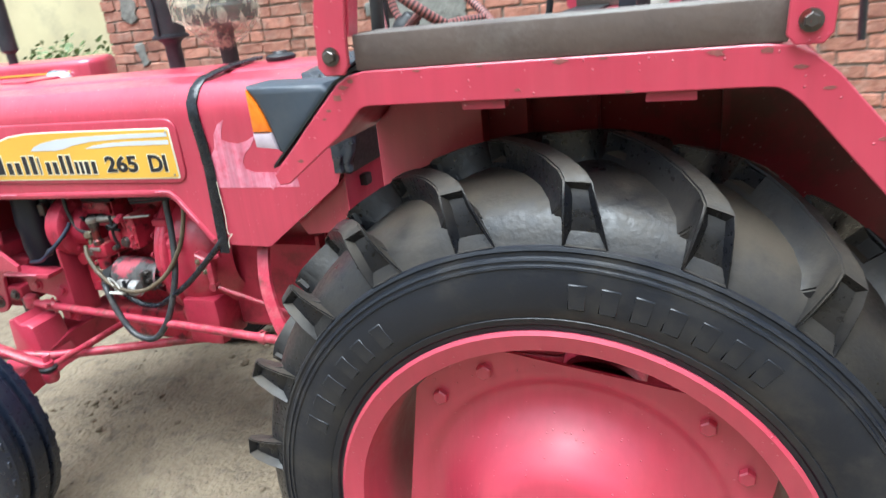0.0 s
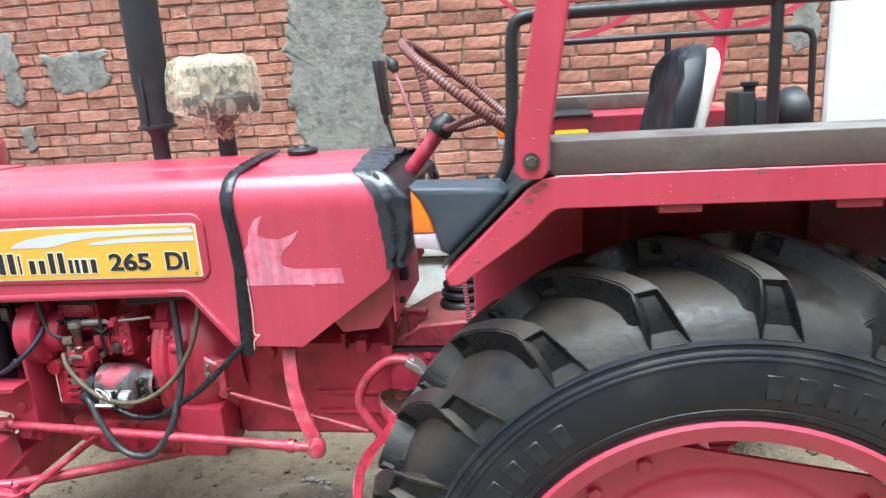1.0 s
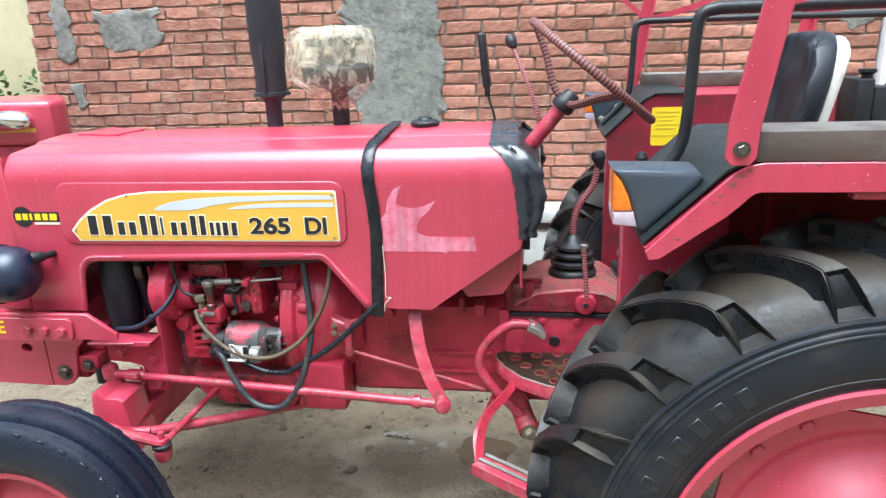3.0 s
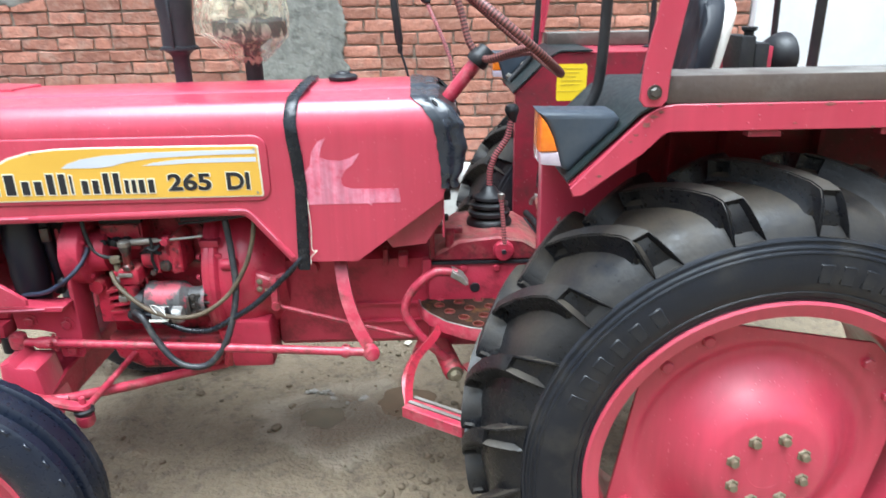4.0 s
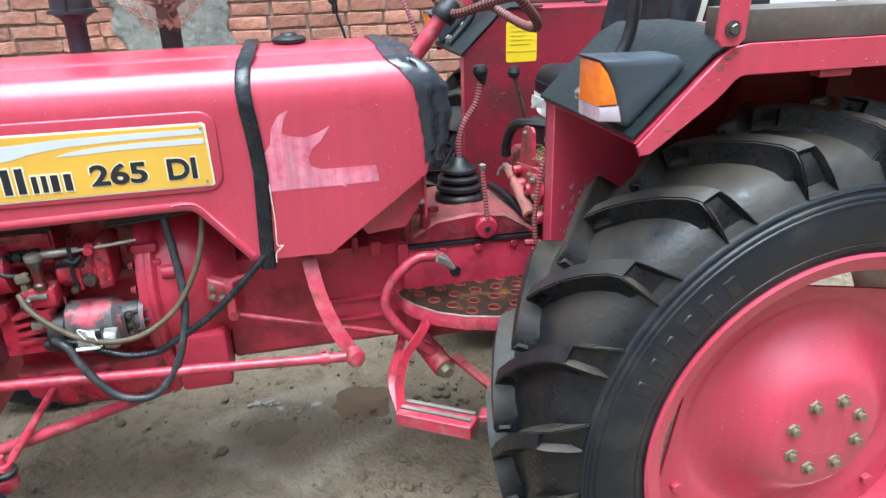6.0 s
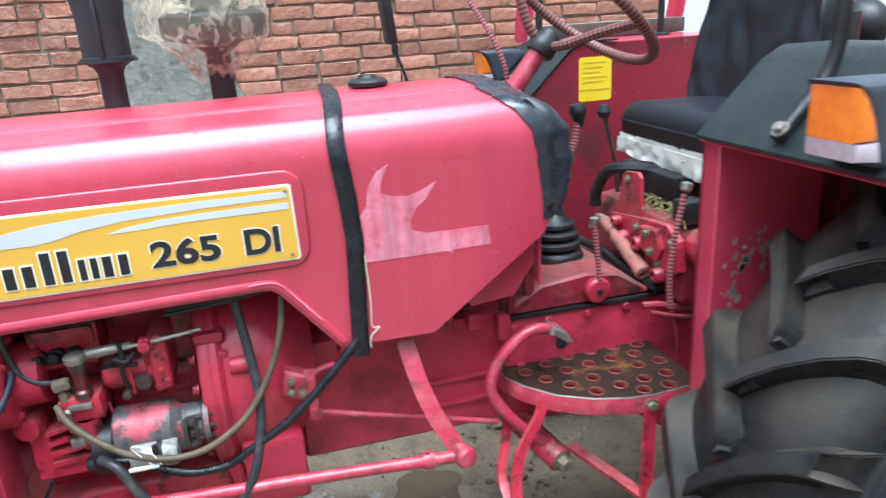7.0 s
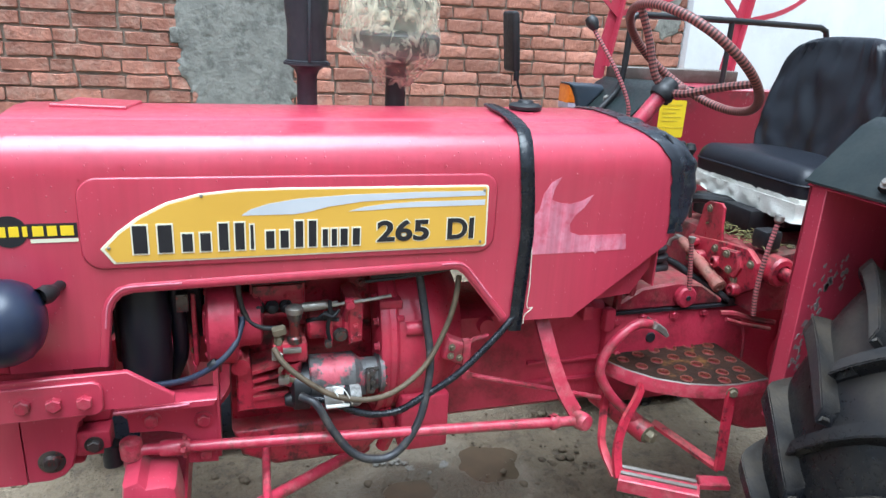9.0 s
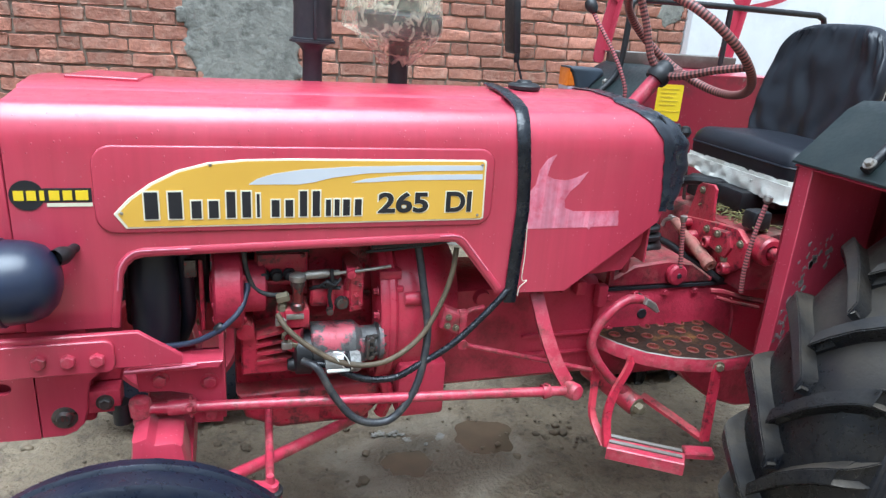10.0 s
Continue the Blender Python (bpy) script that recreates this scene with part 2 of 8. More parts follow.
CLOTH = material("white_cloth", (0.82, 0.82, 0.76), (0.74, 0.73, 0.66), 14, 0.8, 0.9, bump=0.3, fine=200, dirt=(0.42, 0.38, 0.32), dirt_amount=0.4, dirt_scale=11)
YELLOW = material("yellow_decal", (0.74, 0.44, 0.060), (0.69, 0.40, 0.052), 5, 0.34, 0.45, coat=0.15, bump=0.02)
CREAM = material("cream_edge", (0.80, 0.76, 0.60), (0.76, 0.71, 0.55), 5, 0.38, 0.5, bump=0.02)
SILVER = material("silver_stripe", (0.62, 0.64, 0.68), (0.56, 0.58, 0.62), 6, 0.32, 0.42, bump=0.02)
INK = material("black_ink", (0.012, 0.012, 0.016), (0.02, 0.02, 0.024), 20, 0.4, 0.5, bump=0.02)
LABEL = material("yellow_label", (0.85, 0.62, 0.015), (0.80, 0.56, 0.01), 9, 0.4, 0.5, bump=0.02)
NOTICE = material("faded_print", (0.66, 0.48, 0.03), (0.56, 0.40, 0.03), 20, 0.4, 0.5, bump=0.0)
TAPE = material("pale_paint_scar", (0.66, 0.25, 0.33), (0.60, 0.15, 0.22), 40, 0.5, 0.62, bump=0.05, dirt=(0.55, 0.035, 0.08), dirt_amount=0.8, dirt_scale=30, streak=0.25)
STEEL = material("bare_steel", (0.42, 0.40, 0.37), (0.30, 0.28, 0.25), 18, 0.38, 0.6, metal=0.8, bump=0.1, dirt=(0.16, 0.11, 0.08), dirt_amount=0.5, dirt_scale=30)
ALLOY = material("grey_alloy", (0.16, 0.155, 0.155), (0.09, 0.087, 0.085), 22, 0.4, 0.6, metal=0.2, bump=0.35, dirt=(0.46, 0.09, 0.12), dirt_amount=1.0, dirt_scale=18, cut_at=(0.5, 0.55), oil=(0.02, 0.018, 0.016), oil_amount=0.8, oil_scale=17)
SOLENOID = material("flaked_grey_metal", (0.46, 0.45, 0.43), (0.33, 0.32, 0.30), 25, 0.3, 0.45, metal=0.25, bump=0.2, dirt=(0.46, 0.06, 0.10), dirt_amount=0.9, dirt_scale=17, cut_at=(0.55, 0.58), oil=(0.05, 0.045, 0.04), oil_amount=0.6, oil_scale=28)
OILSTEEL = material("oily_steel", (0.16, 0.145, 0.135), (0.06, 0.052, 0.048), 25, 0.25, 0.45, metal=0.7, bump=0.15, dirt=(0.30, 0.05, 0.05), dirt_amount=0.7, dirt_scale=25, cut_at=(0.55, 0.6))
NUT = material("weathered_nut", (0.26, 0.22, 0.15), (0.18, 0.15, 0.10), 40, 0.5, 0.7, metal=0.5, bump=0.2)
CHROME = material("chrome", (0.8, 0.8, 0.8), (0.72, 0.72, 0.74), 10, 0.10, 0.2, metal=1.0, bump=0.0)
RUST = material("rusty_plate", (0.034, 0.014, 0.008), (0.016, 0.009, 0.006), 16, 0.7, 0.9, spec=0.22, bump=0.4, fine=80, dirt=(0.22, 0.095, 0.022), dirt_amount=0.8, dirt_scale=11, cut_at=(0.55, 0.7))
RIMRUST = material("rust_red_rim", (0.20, 0.045, 0.026), (0.12, 0.03, 0.018), 40, 0.5, 0.7, bump=0.2, dirt=(0.32, 0.05, 0.06), dirt_amount=0.6, dirt_scale=40)
CHIP = material("chipped_spot", (0.27, 0.075, 0.068), (0.17, 0.06, 0.052), 60, 0.6, 0.8, bump=0.3)
FLAKE = material("bare_grey_flake", (0.30, 0.27, 0.26), (0.22, 0.17, 0.16), 50, 0.6, 0.75, bump=0.2)
BAR = material("brown_bar", (0.10, 0.072, 0.058), (0.065, 0.047, 0.040), 7, 0.5, 0.7, bump=0.2, dirt=(0.20, 0.18, 0.16), dirt_amount=0.45, dirt_scale=11)
settle(BAR, (0.24, 0.23, 0.21), 0.8, 6.0)
BROWNHOSE = material("brown_hose", (0.120, 0.085, 0.050), (0.070, 0.052, 0.032), 30, 0.5, 0.65, bump=0.15)
BLUEHOSE = material("blue_hose", (0.018, 0.026, 0.058), (0.026, 0.032, 0.052), 30, 0.45, 0.6, bump=0.1)
NAVY = material("navy_lamp_bowl", (0.009, 0.014, 0.036), (0.015, 0.023, 0.050), 8, 0.28, 0.42, coat=0.1, bump=0.25, fine=16, depth=0.006)
GREYHOSE = material("grey_hose", (0.030, 0.031, 0.036), (0.018, 0.019, 0.023), 30, 0.35, 0.5, bump=0.1, dirt=(0.22, 0.20, 0.17), dirt_amount=0.4, dirt_scale=30)
ORANGE = material("amber_lens", (0.85, 0.23, 0.015), (0.75, 0.17, 0.01), 60, 0.12, 0.2, coat=0.6, bump=0.1, fine=60)
CLEAR = material("clear_lens", (0.52, 0.44, 0.48), (0.42, 0.34, 0.40), 60, 0.12, 0.2, coat=0.6, bump=0.1, fine=60)
WHITE = material("white_paint", (0.78, 0.79, 0.80), (0.70, 0.71, 0.73), 2.0, 0.7, 0.85, bump=0.15, dirt=(0.45, 0.43, 0.40), dirt_amount=0.35, dirt_scale=2.2)
LIMEWHITE = material("worn_limewash", (0.60, 0.60, 0.58), (0.48, 0.48, 0.46), 6, 0.8, 0.9, bump=0.5, fine=40, dirt=(0.30, 0.28, 0.25), dirt_amount=0.6, dirt_scale=8)
CREAMWALL = material("cream_limewash", (0.66, 0.58, 0.36), (0.56, 0.48, 0.30), 1.6, 0.85, 0.95, bump=0.4, fine=25, dirt=(0.34, 0.30, 0.22), dirt_amount=0.6, dirt_scale=2.5)
CEMENT = material("cement_plaster", (0.27, 0.268, 0.235), (0.18, 0.178, 0.158), 7, 0.85, 0.95, bump=0.9, fine=30, depth=0.009, dirt=(0.34, 0.335, 0.30), dirt_amount=0.75, dirt_scale=17, oil=(0.105, 0.105, 0.092), oil_amount=0.7, oil_scale=12)
MORTAR = material("mortar", (0.29, 0.235, 0.185), (0.19, 0.15, 0.118), 22, 0.9, 0.97, bump=0.9, fine=50)
BRICK = material("brick", (0.45, 0.205, 0.140), (0.33, 0.142, 0.097), 23, 0.8, 0.92, bump=1.0, fine=48, depth=0.008, dirt=(0.50, 0.36, 0.28), dirt_amount=0.65, dirt_scale=9, random_amount=0.26, oil=(0.22, 0.10, 0.075), oil_amount=0.5, oil_scale=14)
LEAF = material("leaf", (0.15, 0.20, 0.06), (0.08, 0.13, 0.035), 30, 0.5, 0.65, bump=0.1, random_amount=0.2)
PAPER = material("paper_scrap", (0.70, 0.66, 0.55), (0.6, 0.56, 0.45), 30, 0.8, 0.9, bump=0.1)
STRAW = material("dry_grass", (0.22, 0.20, 0.07), (0.13, 0.12, 0.05), 40, 0.8, 0.9, bump=0.1)
DARK = material("dark_radiator", (0.005, 0.005, 0.007), (0.009, 0.009, 0.011), 12, 0.5, 0.7, bump=0.2)
CLOD = material("mud_clod", (0.18, 0.140, 0.092), (0.105, 0.081, 0.053), 20, 0.85, 0.95, bump=0.8, fine=120)
LIME = material("pale_lime", (0.40, 0.38, 0.34), (0.25, 0.235, 0.20), 30, 0.85, 0.95, bump=0.9, fine=90, depth=0.008)


def striped(name, c1, c2, scale):
    """A rod or rim wound with tape: narrow bands of two colours along its length."""
    m = material(name, c1, c1, 20, 0.42, 0.6, bump=0.1)
    n, l = m.node_tree.nodes, m.node_tree.links
    at = n.new("ShaderNodeUVMap")
    wave = n.new("ShaderNodeTexWave")
    wave.inputs["Scale"].default_value, wave.inputs["Distortion"].default_value = scale, 1.2
    wave.inputs["Detail"].default_value = 2
    l.new(at.outputs["UV"], wave.inputs["Vector"])
    step = n.new("ShaderNodeMapRange")
    step.inputs["From Min"].default_value, step.inputs["From Max"].default_value = 0.4, 0.6
    l.new(wave.outputs["Fac"], step.inputs["Value"])
    mix = n.new("ShaderNodeMix")
    mix.data_type = "RGBA"
    mix.inputs["A"].default_value, mix.inputs["B"].default_value = (*c1, 1), (*c2, 1)
    l.new(step.outputs["Result"], mix.inputs["Factor"])
    l.new(mix.outputs["Result"], n["Principled BSDF"].inputs["Base Color"])
    return m


WOUND = striped("tape_wound_grip", (0.27, 0.095, 0.085), (0.055, 0.028, 0.025), 30)
SPRING = striped("red_coil", (0.44, 0.12, 0.13), (0.08, 0.035, 0.035), 38)


def bag_material():
    m = bpy.data.materials.new("clear_plastic_film")
    m.use_nodes = True
    n, l = m.node_tree.nodes, m.node_tree.links
    b = n["Principled BSDF"]
    b.inputs["Base Color"].default_value = (0.92, 0.87, 0.67, 1)
    b.inputs["Roughness"].default_value = 0.12
    b.inputs["Coat Weight"].default_value = 0.6
    b.inputs["Coat Roughness"].default_value = 0.06
    tc, wr = n.new("ShaderNodeTexCoord"), n.new("ShaderNodeTexNoise")
    wr.inputs["Scale"].default_value, wr.inputs["Detail"].default_value, wr.inputs["Distortion"].default_value = 8, 4, 1.2
    run = n.new("ShaderNodeMapping")
    run.inputs["Location"].default_value, run.inputs["Scale"].default_value = (0.4, 0.2, 0), (3.6, 3.6, 2.4)
    l.new(tc.outputs["Object"], run.inputs["Vector"])
    l.new(run.outputs["Vector"], wr.inputs["Vector"])
    fold = n.new("ShaderNodeMapRange")
    fold.inputs["From Min"].default_value, fold.inputs["From Max"].default_value = 0.47, 0.70
    fold.inputs["To Min"].default_value, fold.inputs["To Max"].default_value = 0.16, 0.85
    l.new(wr.outputs["Fac"], fold.inputs["Value"])
    bp = n.new("ShaderNodeBump")
    bp.inputs["Strength"].default_value, bp.inputs["Distance"].default_value = 0.7, 0.02
    l.new(wr.outputs["Fac"], bp.inputs["Height"])
    l.new(bp.outputs["Normal"], b.inputs["Normal"])
    thin, clear, body, film = n.new("ShaderNodeBsdfTranslucent"), n.new("ShaderNodeBsdfTransparent"), n.new("ShaderNodeMixShader"), n.new("ShaderNodeMixShader")
    thin.inputs["Color"].default_value = (0.96, 0.91, 0.70, 1)
    body.inputs["Fac"].default_value = 0.5
    l.new(b.outputs["BSDF"], body.inputs[1])
    l.new(thin.outputs["BSDF"], body.inputs[2])
    l.new(fold.outputs["Result"], film.inputs["Fac"])
    l.new(clear.outputs["BSDF"], film.inputs[1])
    l.new(body.outputs["Shader"], film.inputs[2])
    l.new(film.outputs["Shader"], n["Material Output"].inputs["Surface"])
    return m


BAG = bag_material()


def water_material():
    m = bpy.data.materials.new("rain_water")
    m.use_nodes = True
    b = m.node_tree.nodes["Principled BSDF"]
    b.inputs["Base Color"].default_value = (1, 1, 1, 1)
    b.inputs["Roughness"].default_value = 0.02
    b.inputs["IOR"].default_value = 1.33
    b.inputs["Transmission Weight"].default_value = 1.0
    return m


WATER = water_material()


def ground_material():
    m = material("sandy_mud", (0.212, 0.166, 0.109), (0.142, 0.111, 0.073), 1.7, 0.7, 0.95, bump=1.0, fine=55, depth=0.016, dirt=(0.235, 0.190, 0.130), dirt_amount=0.55, dirt_scale=6, oil=(0.078, 0.061, 0.042), oil_amount=0.6, oil_scale=13, speck=(0.05, 0.039, 0.028), speck_amount=0.9)
    n, l = m.node_tree.nodes, m.node_tree.links
    b = n["Principled BSDF"]
    tc = n.new("ShaderNodeTexCoord")
    warp = n.new("ShaderNodeTexNoise")
    warp.inputs["Scale"].default_value, warp.inputs["Detail"].default_value = 4.5, 6
    l.new(tc.outputs["Object"], warp.inputs["Vector"])
    shift = n.new("ShaderNodeVectorMath")
    shift.operation = "MULTIPLY_ADD"
    shift.inputs[1].default_value, shift.inputs[2].default_value = (0.5, 0.5, 0), (0.40, -2.65, 0)
    l.new(warp.outputs["Color"], shift.inputs[0])
    add = n.new("ShaderNodeVectorMath")
    l.new(tc.outputs["Object"], add.inputs[0])
    l.new(shift.outputs["Vector"], add.inputs[1])
    squash = n.new("ShaderNodeVectorMath")
    squash.operation = "MULTIPLY"
    squash.inputs[1].default_value = (1.0, 1.5, 0)
    l.new(add.outputs["Vector"], squash.inputs[0])
    far = n.new("ShaderNodeVectorMath")
    far.operation = "LENGTH"
    l.new(squash.outputs["Vector"], far.inputs[0])
    wet = n.new("ShaderNodeMapRange")
    wet.inputs["From Min"].default_value, wet.inputs["From Max"].default_value = 0.35, 0.20
    l.new(far.outputs["Value"], wet.inputs["Value"])
    old = b.inputs["Base Color"].links[0].from_socket
    crust = n.new("ShaderNodeMapRange")  # pale dried rim of the puddle
    crust.inputs["From Min"].default_value, crust.inputs["From Max"].default_value, crust.inputs["To Max"].default_value = 0.43, 0.34, 0.6
    l.new(far.outputs["Value"], crust.inputs["Value"])
    pale = n.new("ShaderNodeMix")
    pale.data_type = "RGBA"
    pale.inputs["B"].default_value = (0.30, 0.26, 0.195, 1)
    l.new(crust.outputs["Result"], pale.inputs["Factor"])
    l.new(old, pale.inputs["A"])
    old = pale.outputs["Result"]
    soak = n.new("ShaderNodeMix")
    soak.data_type = "RGBA"
    soak.inputs["B"].default_value = (0.145, 0.112, 0.073, 1)
    l.new(wet.outputs["Result"], soak.inputs["Factor"])
    l.new(old, soak.inputs["A"])
    l.new(soak.outputs["Result"], b.inputs["Base Color"])
    dry = b.inputs["Roughness"].links[0].from_socket
    gloss = n.new("ShaderNodeMix")
    gloss.inputs["B"].default_value = 0.45
    l.new(wet.outputs["Result"], gloss.inputs["Factor"])
    l.new(dry, gloss.inputs["A"])
    l.new(gloss.outputs["Result"], b.inputs["Roughness"])
    return m


GROUND = ground_material()
PUDDLE = material("muddy_water", (0.128, 0.098, 0.063), (0.098, 0.075, 0.049), 9, 0.10, 0.22, spec=0.5, bump=0.05, fine=20)


# ---------------------------------------------------------------- mesh tools
def finish(name, bm, mat, sharp=38):
    bmesh.ops.recalc_face_normals(bm, faces=bm.faces)
    lim = radians(sharp)
    for e in bm.edges:
        e.smooth = len(e.link_faces) == 2 and e.calc_face_angle(0.0) < lim
    for f in bm.faces:
        f.smooth = True
    me = bpy.data.meshes.new(name)
    bm.to_mesh(me)
    bm.free()
    me.materials.append(mat)
    return me


def part(name, bm, mat, parent, label="", sharp=38):
    ob = new(name, finish(name, bm, mat, sharp))
    ob.parent = parent
    if label:
        tagged(ob, label)
    return ob


def parts(name, bm, mat, parent, label="", sharp=38, gap=0.0008):
    """Each piece that stands apart in bm becomes a part of its own."""
    left, groups = set(bm.verts), []
    while left:
        seed = left.pop()
        stack, isle = [seed], [seed]
        while stack:
            for e in stack.pop().link_edges:
                for v in e.verts:
                    if v in left:
                        left.discard(v)
                        stack.append(v)
                        isle.append(v)
        lo = [min(v.co[i] for v in isle) - gap for i in range(3)]
        hi = [max(v.co[i] for v in isle) + gap for i in range(3)]
        groups.append([isle, lo, hi])
    merged = True
    while merged:
        merged = False
        for i in range(len(groups)):
            for j in range(i + 1, len(groups)):
                a, b = groups[i], groups[j]
                if all(a[1][k] <= b[2][k] and b[1][k] <= a[2][k] for k in range(3)):
                    groups[i] = [a[0] + b[0], [min(p) for p in zip(a[1], b[1])], [max(p) for p in zip(a[2], b[2])]]
                    del groups[j]
                    merged = True
                    break
            if merged:
                break
    made = []
    groups.sort(key=lambda g: tuple(round(c, 4) for c in g[1]))
    for isle, _, _ in groups:
        keep = fresh()
        at = {v: keep.verts.new(v.co) for v in isle}
        for f in {f for v in isle for f in v.link_faces}:
            keep.faces.new([at[v] for v in f.verts])
        made.append(part(name, keep, mat, parent, label, sharp))
    bm.free()
    return made


def thing(name, label, category, at=(0, 0, 0), group="", kind=""):
    ob = new(name)
    ob.location = at
    return tagged(ob, label, category, group, kind)


def fresh():
    return bmesh.new()


def box(bm, x0, x1, y0, y1, z0, z1, bevel=0.0, seg=2):
    r = bmesh.ops.create_cube(bm, size=1.0)
    vs = r["verts"]
    for v in vs:
        v.co = Vector((x0 + (v.co.x + 0.5) * (x1 - x0), y0 + (v.co.y + 0.5) * (y1 - y0), z0 + (v.co.z + 0.5) * (z1 - z0)))
    if bevel:
        es = list({e for v in vs for e in v.link_edges})
        bmesh.ops.bevel(bm, geom=es, offset=bevel, segments=seg, profile=0.5, affect="EDGES")
    return bm


def prism(bm, poly, y0, y1, bevel=0.0, axis="y", seg=1):
    """A closed outline extruded: (x, z) along y, (x, y) along z, or (y, z) along x."""
    def put(p, d):
        return {"y": (p[0], d, p[1]), "z": (p[0], p[1], d), "x": (d, p[0], p[1])}[axis]
    a = [bm.verts.new(put(p, y0)) for p in poly]
    b = [bm.verts.new(put(p, y1)) for p in poly]
    n = len(poly)
    fs = [bm.faces.new(a), bm.faces.new(b[::-1])]
    for i in range(n):
        fs.append(bm.faces.new((a[i], b[i], b[(i + 1) % n], a[(i + 1) % n])))
    bmesh.ops.recalc_face_normals(bm, faces=fs)
    if bevel:
        es = list({e for f in fs[:2] for e in f.edges})
        bmesh.ops.bevel(bm, geom=es, offset=bevel, segments=seg, profile=0.5, affect="EDGES")
    return bm


def rounded(x0, x1, z0, z1, r, n=5):
    out = []
    for cx, cz, a0 in ((x1 - r, z1 - r, 0), (x0 + r, z1 - r, 90), (x0 + r, z0 + r, 180), (x1 - r, z0 + r, 270)):
        for i in range(n + 1):
            a = radians(a0 + 90 * i / n)
            out.append((cx + r * math.cos(a), cz + r * math.sin(a)))
    return out


def curve(pts, n=6):
    """A smooth line through the points."""
    p = [Vector(q) for q in pts]
    if len(p) < 3:
        return p
    q = [2 * p[0] - p[1], *p, 2 * p[-1] - p[-2]]
    out = []
    for i in range(1, len(q) - 2):
        for k in range(n):
            t = k / n
            a, b, c, d = q[i - 1:i + 3]
            out.append(0.5 * ((2 * b) + (c - a) * t + (2 * a - 5 * b + 4 * c - d) * t * t + (3 * b - a - 3 * c + d) * t ** 3))
    return out + [p[-1]]


def sweep(bm, pts, section, up=None, closed=False, caps=True):
    """A section (u, v) carried along a line; v lies near up where it is given. Writes UVs: metres along, share around."""
    p = [Vector(q) for q in pts]
    n, uv = len(p), bm.loops.layers.uv.verify()
    rings, side, run, dist = [], None, 0.0, []
    for i in range(n):
        a, b = (p[i - 1], p[(i + 1) % n]) if closed else (p[max(i - 1, 0)], p[min(i + 1, n - 1)])
        d = (b - a).normalized()
        if up is not None:
            v = Vector(up[i] if isinstance(up[0], (tuple, Vector)) else up)
            v = (v - d * v.dot(d)).normalized()
        else:
            if side is None:
                side = Vector((0, 0, 1)) if abs(d.z) < 0.9 else Vector((0, 1, 0))
            v = (side - d * side.dot(d)).normalized()
            side = v
        u = d.cross(v)
        if i:
            run += (p[i] - p[i - 1]).length
        dist.append(run)
        rings.append([bm.verts.new(p[i] + u * s[0] + v * s[1]) for s in section])
    m = len(section)
    for i in range(n if closed else n - 1):
        r, s = rings[i], rings[(i + 1) % n]
        d0, d1 = dist[i], dist[i + 1] if i + 1 < n else run + (p[0] - p[-1]).length
        for k in range(m):
            f = bm.faces.new((r[k], r[(k + 1) % m], s[(k + 1) % m], s[k]))
            for loop, w in zip(f.loops, ((d0, k / m), (d0, (k + 1) / m), (d1, (k + 1) / m), (d1, k / m))):
                loop[uv].uv = w
    if caps and not closed:
        bm.faces.new(rings[0][::-1])
        bm.faces.new(rings[-1])
    return bm


def ring(r, n=10, squash=1.0):
    return [(r * math.cos(2 * math.pi * i / n), squash * r * math.sin(2 * math.pi * i / n)) for i in range(n)]


def tube(bm, pts, r, n=10, smooth=0, closed=False):
    return sweep(bm, curve(pts, smooth) if smooth else pts, ring(r, n), closed=closed)


def lathe(bm, prof, at, axis, n=32, a0=0.0, a1=360.0):
    """Rows of (radius, distance along the axis), turned about the axis through at."""
    w = Vector(axis).normalized()
    u = Vector((0, 0, 1)) if abs(w.z) < 0.9 else Vector((1, 0, 0))
    u = (u - w * u.dot(w)).normalized()
    v = w.cross(u)
    full = abs(a1 - a0) >= 360
    k = n if full else n + 1
    rows = []
    for r, h in prof:
        c = Vector(at) + w * h
        if r < 1e-6:
            rows.append([bm.verts.new(c)])
        else:
            rows.append([bm.verts.new(c + (u * math.cos(radians(a0 + (a1 - a0) * i / n)) + v * math.sin(radians(a0 + (a1 - a0) * i / n))) * r) for i in range(k)])
    for a, b in zip(rows, rows[1:]):
        for i in range(n):
            j = (i + 1) % k
            vs = [a[i % len(a)], a[j % len(a)], b[j % len(b)], b[i % len(b)]]
            vs = [q for n_, q in enumerate(vs) if q not in vs[:n_]]
            if len(vs) > 2:
                bm.faces.new(vs)
    return bm


def bolt(bm, at, axis, r=0.011, h=0.009, washer=True):
    if washer:
        lathe(bm, [(0, 0), (r * 1.45, 0), (r * 1.45, 0.003), (0, 0.003)], at, axis, 14)
    lathe(bm, [(0, 0), (r, 0), (r, h * 0.85), (r * 0.82, h), (0, h)], at, axis, 6)
    return bm


def text_mesh(name, body, size, depth, bold=0.0):
    c = bpy.data.curves.new(name, "FONT")
    c.body, c.size, c.extrude, c.offset = body, size, depth, bold
    ob = bpy.data.objects.new(name, c)
    scene.collection.objects.link(ob)
    me = bpy.data.meshes.new_from_object(ob.evaluated_get(bpy.context.evaluated_depsgraph_get()))
    bpy.data.objects.remove(ob)
    bpy.data.curves.remove(c)
    xs = [v.co.x for v in me.vertices]
    ys = [v.co.y for v in me.vertices]
    return me, min(xs), max(xs), min(ys), max(ys)


